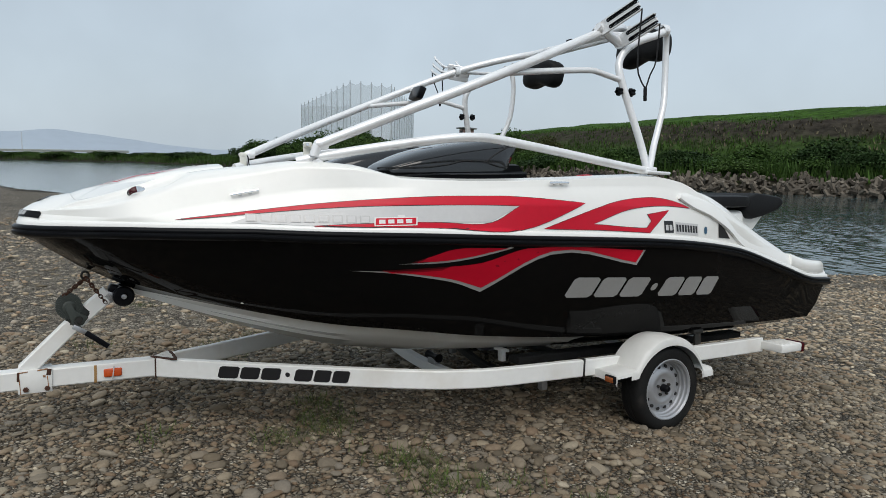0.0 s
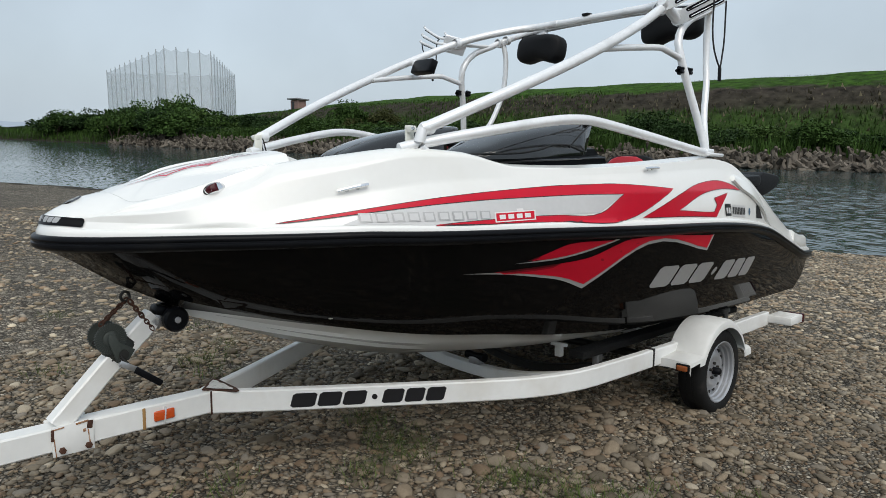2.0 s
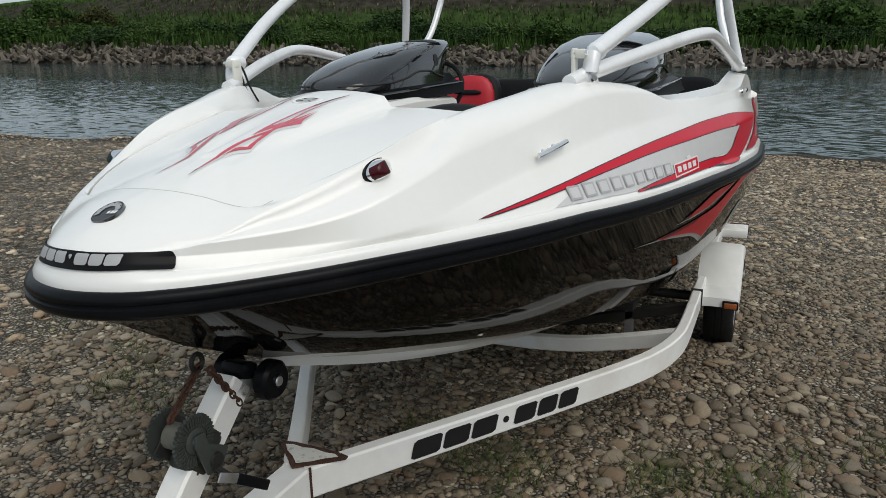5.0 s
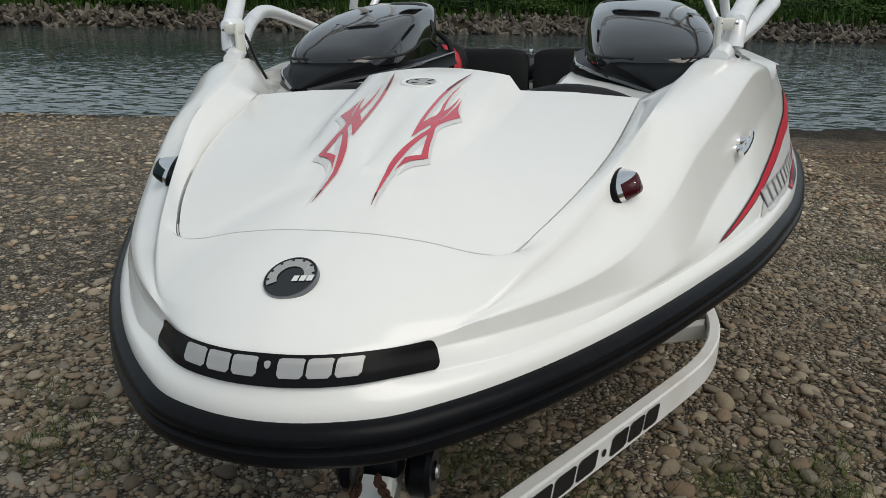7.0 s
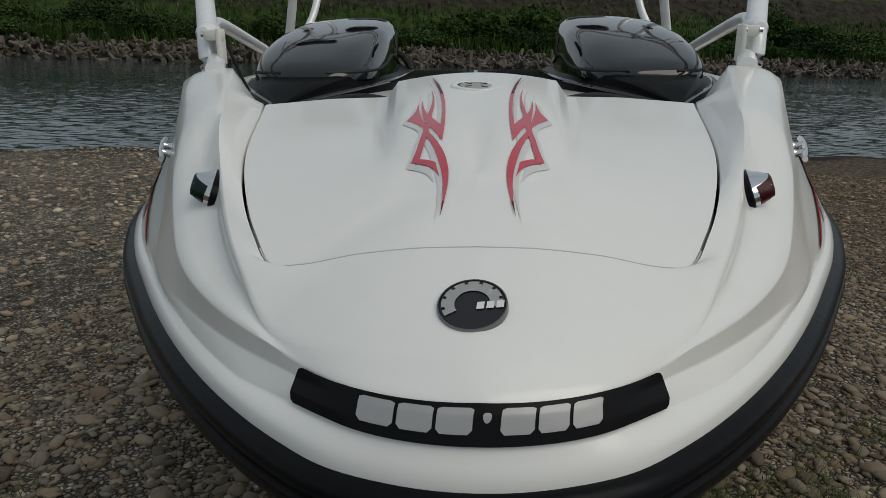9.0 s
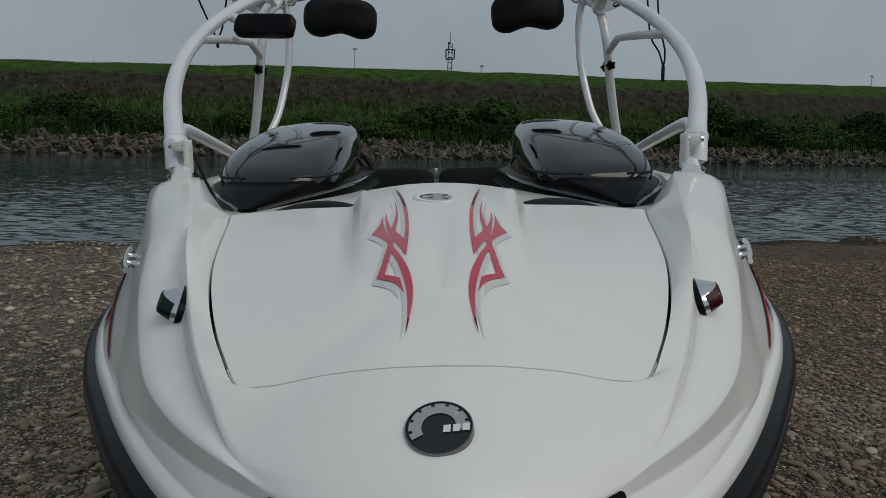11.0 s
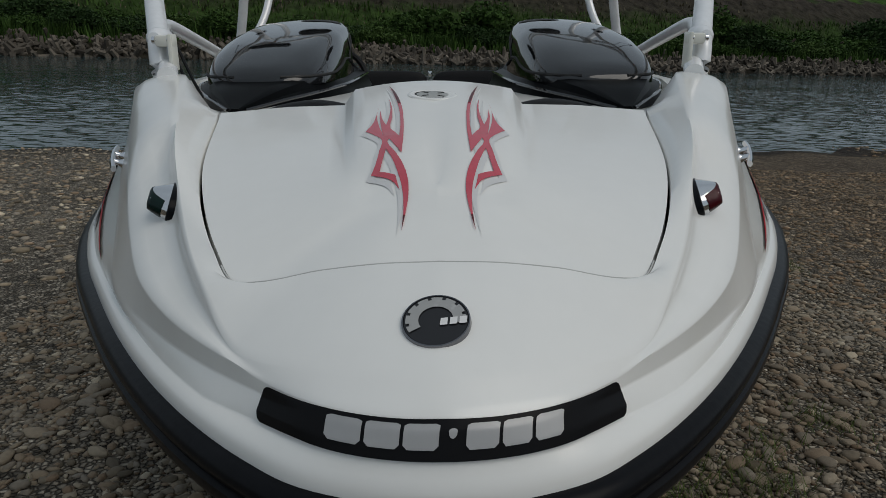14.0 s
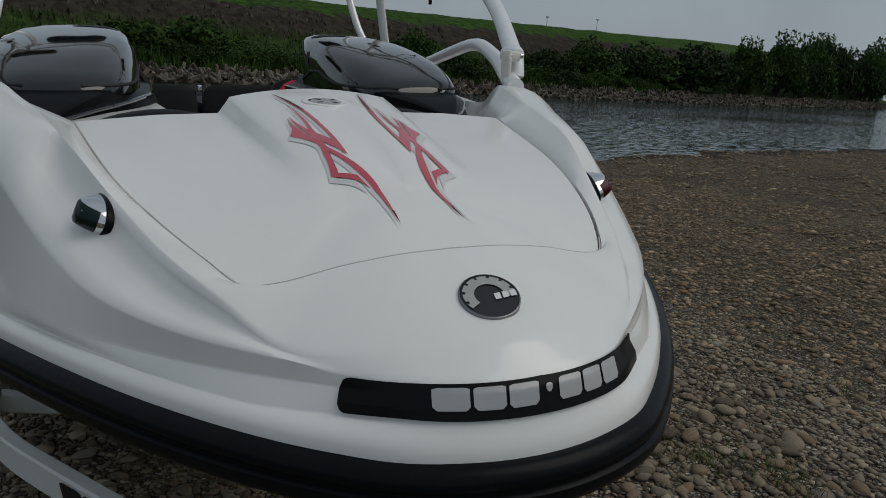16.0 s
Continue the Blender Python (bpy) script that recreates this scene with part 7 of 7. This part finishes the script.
RIPRAP_ONE = material("weathered_tetrapod_concrete", (0.109, 0.094, 0.077), 0.9, vary=0.35, grain=4, bump=0.3, per="object", per_amount=0.55, spec=0.2)
tv, tf = tetrapod()
pod_mesh = mesh_of("tetrapod", tv, tf, RIPRAP_ONE)
tri_f = np.array([(p[0], p[i], p[i + 1]) for p in tf for i in range(1, len(p) - 1)])
n = 3700
ys_ = rng.uniform(-190, 108, n)
os_ = rng.uniform(-0.6, 3.7, n)
sc_ = rng.uniform(0.52, 0.78, n)
turns_ = random_turns(rng, n)
pl_ = np.array([(float(far_shore(y)) + o, y, WATER_Z + max(0.0, min(1.1, 0.28 * o)) + rng.uniform(-0.1, 0.3)) for y, o in zip(ys_, os_)])
single = (ys_ > -14) & (ys_ < 16)
for i in np.flatnonzero(single)[:290]:
    pod_ = tagged(new("tetrapod", pod_mesh), "weathered grey-brown concrete tetrapod heaped at the waterline", "tetrapod", "tetrapods along the far bank")
    pod_.matrix_basis = Matrix.Translation(pl_[i]) @ Matrix(turns_[i].tolist()).to_4x4() @ Matrix.Diagonal((sc_[i], sc_[i], sc_[i], 1))
single[np.flatnonzero(single)[290:]] = False
rest = ~single
tagged(new("riprap", many("riprap", np.array(tv), tri_f, pl_[rest], turns_[rest], np.repeat(sc_[rest][:, None], 3, 1), RIPRAP, False)),
       "heaped concrete tetrapods at the far waterline", "riprap", kind="stuff")

# driving range net


def bearing(deg, dist, z=0.0):
    return Vector((-0.4 + dist * math.sin(radians(deg)), -3.5 + dist * math.cos(radians(deg)), z))


net = thing("driving_range_net", "tall grey golf driving range net on steel poles", "net structure", Matrix.Translation((0, 0, 0)))
corners = [bearing(18.8, 412), bearing(22.7, 278), bearing(26.0, 290), bearing(27.7, 404)]
TOP = 1.8 + 278 * math.tan(radians(5.85))
for (a, b), cnt in zip(zip(corners, corners[1:] + corners[:1]), (10, 4, 10, 5)):
    for i in range(cnt):
        p, q = a.lerp(b, i / cnt), a.lerp(b, (i + 1) / cnt)
        pole = bmesh.new()
        box(pole, (p.x, p.y, TOP / 2), (0.30, 0.30, TOP + 1.2), (0, 0, 25), 0.05, 1)
        part("pole", pole, FAR_STEEL, net)
        sag = bmesh.new()
        rows = []
        for t in (0.0, 0.34, 0.67, 1.0):
            rows.append([sag.verts.new((p.lerp(q, s).x, p.lerp(q, s).y, 1.0 + (TOP - 1.0) * t - (1.0 * math.sin(math.pi * s) if t > 0.9 else 0))) for s in (0, 0.25, 0.5, 0.75, 1)])
        for r0, r1 in zip(rows, rows[1:]):
            for j in range(4):
                sag.faces.new((r0[j], r0[j + 1], r1[j + 1], r1[j]))
        part("netting", sag, NET, net)
        part("cable", boxes((((p.x + q.x) / 2, (p.y + q.y) / 2, TOP * 0.72), ((q - p).length, 0.06, 0.06), (0, 0, math.degrees(math.atan2(q.y - p.y, q.x - p.x))))), FAR_STEEL, net)

# mixed taller shrubs at the foot of the lower levee upstream
kept_rng, rng = rng, np.random.default_rng(23)
for k, (leaf, lab) in enumerate(((LEAF_PALE, "rounded light green shrub on the river bank"),
                                 (LEAF_OLIVE, "olive-brown withering shrub on the river bank"))):
    lobes = [(0, 0, 0.55, 0.75, 0.7)]
    for i in range(8):
        a, d = rng.uniform(0, 2 * math.pi), rng.uniform(0.3, 0.9)
        lobes.append((d * math.cos(a), d * math.sin(a), 0.4 + rng.uniform(0, 0.6) * (1.2 - d), rng.uniform(0.35, 0.55), rng.uniform(0.35, 0.5)))
    pts, sz = leaf_cloud(rng, lobes, 3200, 0.092)
    b = thing("bush", lab, "bush", Matrix.Translation((0, 0, -400)), "bushes along the far bank")
    crown = new("crown", many("crown", LEAF_V, LEAF_F, pts, random_turns(rng, len(pts)), np.repeat(sz[:, None], 3, 1), leaf, False))
    crown.parent = b
    for i in range(3):
        a = rng.uniform(0, 6.28)
        bm = bmesh.new()
        sweep(bm, smooth_path([(0.05 * math.cos(a), 0.05 * math.sin(a), -0.25), (0.15 * math.cos(a), 0.15 * math.sin(a), 0.3), (0.4 * math.cos(a), 0.4 * math.sin(a), 0.8)], 0.15), [(0.035 * math.cos(t), 0.035 * math.sin(t)) for t in np.linspace(0, 5.3, 6)])
        part("stem", bm, BARK, b)
    bushes.append(b), first.append(True)
for y, off, wide, high, k in ((95, 9, 3.2, 2.3, 6), (92.5, 10, 3.0, 1.9, 6), (88.5, 10, 2.8, 2.4, 5), (84, 12, 3.4, 2.7, 0), (86.5, 11, 2.4, 2.2, 5), (77, 9, 2.6, 2.0, 5), (74.3, 9, 2.2, 1.8, 5), (71, 8, 2.8, 2.4, 4), (70, 13, 3.6, 3.5, 2),
                              (63.4, 9, 2.0, 2.1, 6), (63, 12, 2.8, 2.0, 1), (65.7, 16, 2.4, 2.2, 6), (56, 10, 2.6, 2.0, 3), (53.8, 12, 2.4, 1.9, 5), (50, 9, 1.8, 1.2, 6), (79, 13, 2.6, 2.1, 3), (98, 12, 3.2, 2.4, 0), (43, 11, 2.2, 1.6, 5), (34, 11, 2.0, 1.4, 5), (22, 10, 2.2, 1.3, 5), (12, 10, 2.0, 1.3, 5)):
    bank_bush(y, off, wide, high, k)
tagged(new("levee_weeds", blades(rng, bank_points(rng, 9000, 42, 118, 13, 26), 0.32, GRASS, "levee_weeds", 0.35, 0.4)), "green weeds over the lower levee slope", "grass", kind="stuff")
tagged(new("straw_tufts", blades(rng, bank_points(rng, 1500, -40, 60, 15, 24.0), 0.40, DRY_GRASS, "straw_tufts", 0.6, 0.6)), "pale dry tufts along the dark revetment", "grass", kind="stuff")
rng = kept_rng

# small hut, masts and posts on the levee
hy = 108
hut = thing("hut", "small brown hut with a flat overhanging roof on the levee", "hut", Matrix.Translation((float(far_shore(hy)) + 33, hy, bank_z(33, hy) - 0.1)))
part("wall", boxes(((0, 0, 0.9), (1.7, 2.4, 1.9), (0, 0, 0), 0.02)), material("faded_pink_board", (0.27, 0.165, 0.145), 0.85, vary=0.2, grain=6), hut)
part("roof", boxes(((0, 0, 2.0), (2.6, 3.3, 0.22), (0, 4, 0), 0.03)), ROOF, hut)
part("doorway", boxes(((-0.86, 0.4, 0.8), (0.04, 0.8, 1.6), (0, 0, 0), 0.01)), DARK_FAR, hut)

mast = thing("lattice_mast", "dark steel lattice mast with a platform", "mast", Matrix.Translation((140, -2.6, 9.0)))
for sx in (-1, 1):
    for sy in (-1, 1):
        part("leg", boxes(((sx * 0.38, sy * 0.38, 4.5), (0.15, 0.15, 9.4), (0, 0, 0))), DARK_FAR, mast)
for i in range(9):
    for s in (-1, 1):
        part("rung", boxes(((s * 0.38, 0, 0.6 + i * 1.0), (0.09, 0.76, 0.09), (0, 0, 0)), ((0, s * 0.38, 0.6 + i * 1.0), (0.76, 0.09, 0.09), (0, 0, 0))), DARK_FAR, mast)
part("platform", boxes(((0, 0, 6.3), (1.3, 1.6, 0.14), (0, 0, 0)), ((0, 0, 8.1), (1.3, 1.6, 0.14), (0, 0, 0))), DARK_FAR, mast)
for s in (-1, 1):
    part("antenna", boxes(((0, s * 0.82, 7.3), (0.2, 0.25, 1.7), (0, 0, 0))), DARK_FAR, mast)
part("spire", boxes(((0, 0, 10.2), (0.1, 0.1, 2.6), (0, 0, 0)), ((0, 0.25, 9.3), (0.4, 0.4, 0.5), (0, 0, 0))), DARK_FAR, mast)
for y, o, h in ((11, 40, 3.4), (-6.5, 42, 2.2), (-90, 40, 3.2), (-75, 40, 2.6)):
    p = thing("lamp_post", "thin grey post on the levee top", "post", Matrix.Translation((float(far_shore(y)) + o, y, bank_z(o, y) - 0.3)), "posts on the levee")
    part("pole", boxes(((0, 0, h / 2), (0.09, 0.09, h), (0, 0, 0))), FAR_STEEL, p)
    part("head", boxes(((0, 0, h), (0.2, 0.55, 0.3), (0, 0, 0), 0.03)), FAR_STEEL, p)

# bridge and hills upstream
bridge = thing("road_bridge", "long pale road bridge far upstream", "bridge", Matrix.Translation((-10, 560, 0)))
part("deck_beam", boxes(((-60, 0, 2.05), (260, 9, 1.1), (0, 0, 4), 0.05)), CONCRETE, bridge)
part("parapet", boxes(((-60, -4.6, 3.0), (260, 0.3, 0.7), (0, 0, 4), 0.05)), CONCRETE, bridge)
for i in range(7):
    part("pier", boxes(((-160 + i * 34, -7 + i * 2.4, 0.2), (3.5, 6, 3.2), (0, 0, 4), 0.3)), CONCRETE, bridge)
for bx, h in ((-62, 40), (-20, 34)):
    py = thing("pylon", "thin grey pylon on the far hills", "pylon", Matrix.Translation((bx, 1400, 0)), "pylons")
    part("shaft", boxes(((0, 0, h / 2), (2.0, 2.0, h), (0, 0, 0))), FAR_STEEL, py)
# distance haze is put into the hills' own blue-grey colour
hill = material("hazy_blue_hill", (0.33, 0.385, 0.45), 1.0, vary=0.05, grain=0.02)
ridge = keyed((-1500, 70), (-700, 74), (-300, 68), (-120, 72), (60, 84), (200, 70), (420, 40), (620, 20), (900, 12), (1600, 6))
xs_ = np.linspace(-1500, 1600, 120)
v = []
for x in xs_:
    h = float(ridge(x)) + 3 * noise.noise((x * 0.01, 0, 0))
    v += [(x, 2700, -5), (x, 3000, h), (x, 3600, h * 0.7)]
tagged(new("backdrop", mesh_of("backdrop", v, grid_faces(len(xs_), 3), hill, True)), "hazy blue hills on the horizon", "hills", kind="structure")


# ---------------------------------------------------------------- shingle: stones, weeds
def stone_material(name, per, tint=(0.91, 0.835, 0.725)):
    m = material(name, tint, 0.8, vary=0.2, grain=45, bump=0.3, spec=0.22)
    n_, l_ = m.node_tree.nodes, m.node_tree.links
    src = n_.new("ShaderNodeNewGeometry").outputs["Random Per Island"] if per == "island" else n_.new("ShaderNodeObjectInfo").outputs["Random"]
    r = n_.new("ShaderNodeValToRGB")
    e = r.color_ramp.elements
    e[0].color, e[1].color = (0.095, 0.084, 0.068, 1), (0.46, 0.42, 0.35, 1)
    for pos, c in ((0.2, (0.170, 0.148, 0.116, 1)), (0.4, (0.215, 0.20, 0.178, 1)), (0.6, (0.265, 0.228, 0.176, 1)), (0.75, (0.20, 0.150, 0.110, 1)), (0.93, (0.29, 0.26, 0.21, 1))):
        e.new(pos).color = c
    l_.new(src, r.inputs[0])
    p_ = n_["Principled BSDF"]
    tone = p_.inputs["Base Color"].links[0].from_socket
    mul = n_.new("ShaderNodeMix")
    mul.data_type, mul.blend_type = "RGBA", "MULTIPLY"
    mul.inputs[0].default_value = 1
    l_.new(tone, mul.inputs[6]), l_.new(r.outputs[0], mul.inputs[7]), l_.new(mul.outputs[2], p_.inputs["Base Color"])
    return m


STONES, STONES_ONE = stone_material("river_stones", "island", (1.0, 0.95, 0.865)), stone_material("river_stone", "object", (0.92, 0.865, 0.79))
SIDE_STONES = stone_material("pale_side_gravel", "island", (1.06, 0.895, 0.73))
DRY_STONES = stone_material("pale_dry_stones", "island", (1.46, 1.375, 1.235))
GRAVEL = stone_material("brown_gravel", "island", (0.46, 0.375, 0.30))
EARTHY = stone_material("earthy_stones", "island", (0.85, 0.785, 0.695))
rng = np.random.default_rng(23)


def pebble(level, k):
    """A worn pebble: rounded, flattened on one or two sides."""
    v, f = ico(level)
    v = v * (1 + 0.12 * np.sin(2.6 * v[:, :1] + 1 + k) * np.cos(2.7 * v[:, 1:2] + 2 * k) + 0.07 * np.sin(5 * v[:, 2:] + 2 * v[:, :1] + k))
    for j in range(3):
        d = np.array([math.cos(2.1 * j + k), math.sin(2.1 * j + k), 0.5 * math.sin(1.7 * k + j)])
        d /= np.linalg.norm(d)
        over = np.clip(v @ d - (0.66 + 0.09 * ((k + j) % 3)), 0, None)
        v = v - 0.8 * over[:, None] * d
    return v, f


def stones(n, x0, x1, y0, y1, lo, hi, power=1.9):
    x, y = rng.uniform(x0, x1, n), rng.uniform(y0, y1, n)
    patch = np.array([noise.noise((a * 0.8, b * 0.8, lo * 300)) for a, b in zip(x, y)])
    keep = (x < shore(y) + 0.3) & (rng.random(n) < 0.95 + 0.6 * patch)
    x, y = x[keep], y[keep]
    n = len(x)
    r = lo * (hi / lo) ** (rng.random(n) ** power)
    s = np.stack([r * rng.uniform(0.95, 1.55, n), r * rng.uniform(0.65, 1.0, n), r * rng.uniform(0.28, 0.52, n)], 1)
    z = uneven(x, y) + s[:, 2] * rng.uniform(0.1, 0.6, n)
    return np.stack([x, y, z], 1), random_turns(rng, n, True), s


for name, n, x0, x1, y0, y1, lo, hi, level, mat in (
        ("shingle_large", 2600, -1.6, 6.8, -3.4, 2.6, 0.026, 0.050, 2, STONES), ("shingle_mid", 42000, -1.4, 6.8, -3.5, 2.6, 0.0135, 0.030, 1, STONES), ("shingle_fine", 11000, -0.4, 3.6, -2.6, 1.2, 0.007, 0.014, 1, GRAVEL),
        ("shingle_side", 20000, 0.5, 13, -11, -3.1, 0.016, 0.044, 1, SIDE_STONES), ("shingle_downstream", 8000, 0, 22, -34, -10.8, 0.03, 0.08, 1, SIDE_STONES), ("shingle_beyond", 18000, -3, 16.5, 2.5, 18, 0.019, 0.055, 1, DRY_STONES), ("shingle_stern", 15000, 6.7, 16, -4, 2.6, 0.017, 0.046, 1, DRY_STONES)):
    for k in range(3):
        at_, turn_, size_ = stones(n // 3, x0, x1, y0, y1, lo, hi)
        soil = 0.25 * np.sin(1.7 * at_[:, 0]) + rng.normal(0, 0.12, len(at_))
        trodden = (at_[:, 0] > 0.2 + soil) & (at_[:, 0] < 4.3 + soil) & (at_[:, 1] > -2.7 + soil) & (at_[:, 1] < 0.9 + soil) if mat is STONES and x0 < 0 and y0 < 0 else np.zeros(len(at_), bool)
        for pick, use in ((trodden, EARTHY), (~trodden, mat)):
            if pick.any():
                tagged(new(name, many(name, *pebble(level, k), at_[pick], turn_[pick], size_[pick], use)), "flat worn brown and grey river pebbles", "pebbles", kind="stuff")

# weeds between the stones
spots = [(1.97, -1.46), (2.01, -1.25), (1.82, -0.97), (1.52, 1.74), (1.49, 1.35), (1.95, 2.62), (1.73, -0.26), (1.73, -0.56), (2.18, -1.47), (1.83, 0.02), (0.76, -0.33), (1.96, -1.1), (1.42, -0.54), (1.87, -0.34), (1.68, -0.46), (2.02, -1.05),
         (1.16, 3.59), (1.87, 2.0), (1.71, -1.95), (2.82, -3.91), (2.04, -3.4), (1.42, -2.16), (5.5, -2.8), (5.6, -2.95), (5.55, -3.29), (1.7, 1.69), (2.3, -1.6), (2.6, -2.0), (0.55, 1.9)]
pts = []
for i, (x, y) in enumerate(spots):
    for j in range(170 if i % 3 == 0 else 80):
        xx, yy = x + 0.10 * rng.normal(), y + 0.09 * rng.normal()
        pts.append((xx, yy, float(uneven(xx, yy)[0]) + 0.012))
tagged(new("weeds", blades(rng, pts, 0.062, material("dull_weeds", (0.060, 0.088, 0.022), 0.8, vary=0.3, grain=8, per="island", per_amount=0.5, spec=0.1), "weeds", 0.9, 0.06)), "sparse small weeds between the stones", "weeds", kind="stuff")

# larger single stones beside the trailer
base = []
for k in range(8):
    v, f = pebble(2, k)
    base.append(mesh_of("stone", v.tolist(), f.tolist(), STONES_ONE, True))
for i in range(300):
    o = new("stone", base[i % 8])
    o.parent = ground
    x, y = (rng.uniform(0.2, 3.3), rng.uniform(-2.7, -0.8)) if i < 220 else (rng.uniform(0.0, 3.0), rng.uniform(0.4, 2.4))
    r = 0.027 * 2.2 ** (rng.random() ** 1.6)
    o.matrix_basis = pose(x, y, float(uneven(x, y)[0]) + 0.008 + 0.1 * r, rng.normal() * 9, rng.normal() * 9, rng.uniform(0, 360)) @ Matrix.Diagonal((r * rng.uniform(1.0, 1.4), r * rng.uniform(0.75, 1.0), r * rng.uniform(0.42, 0.6), 1))
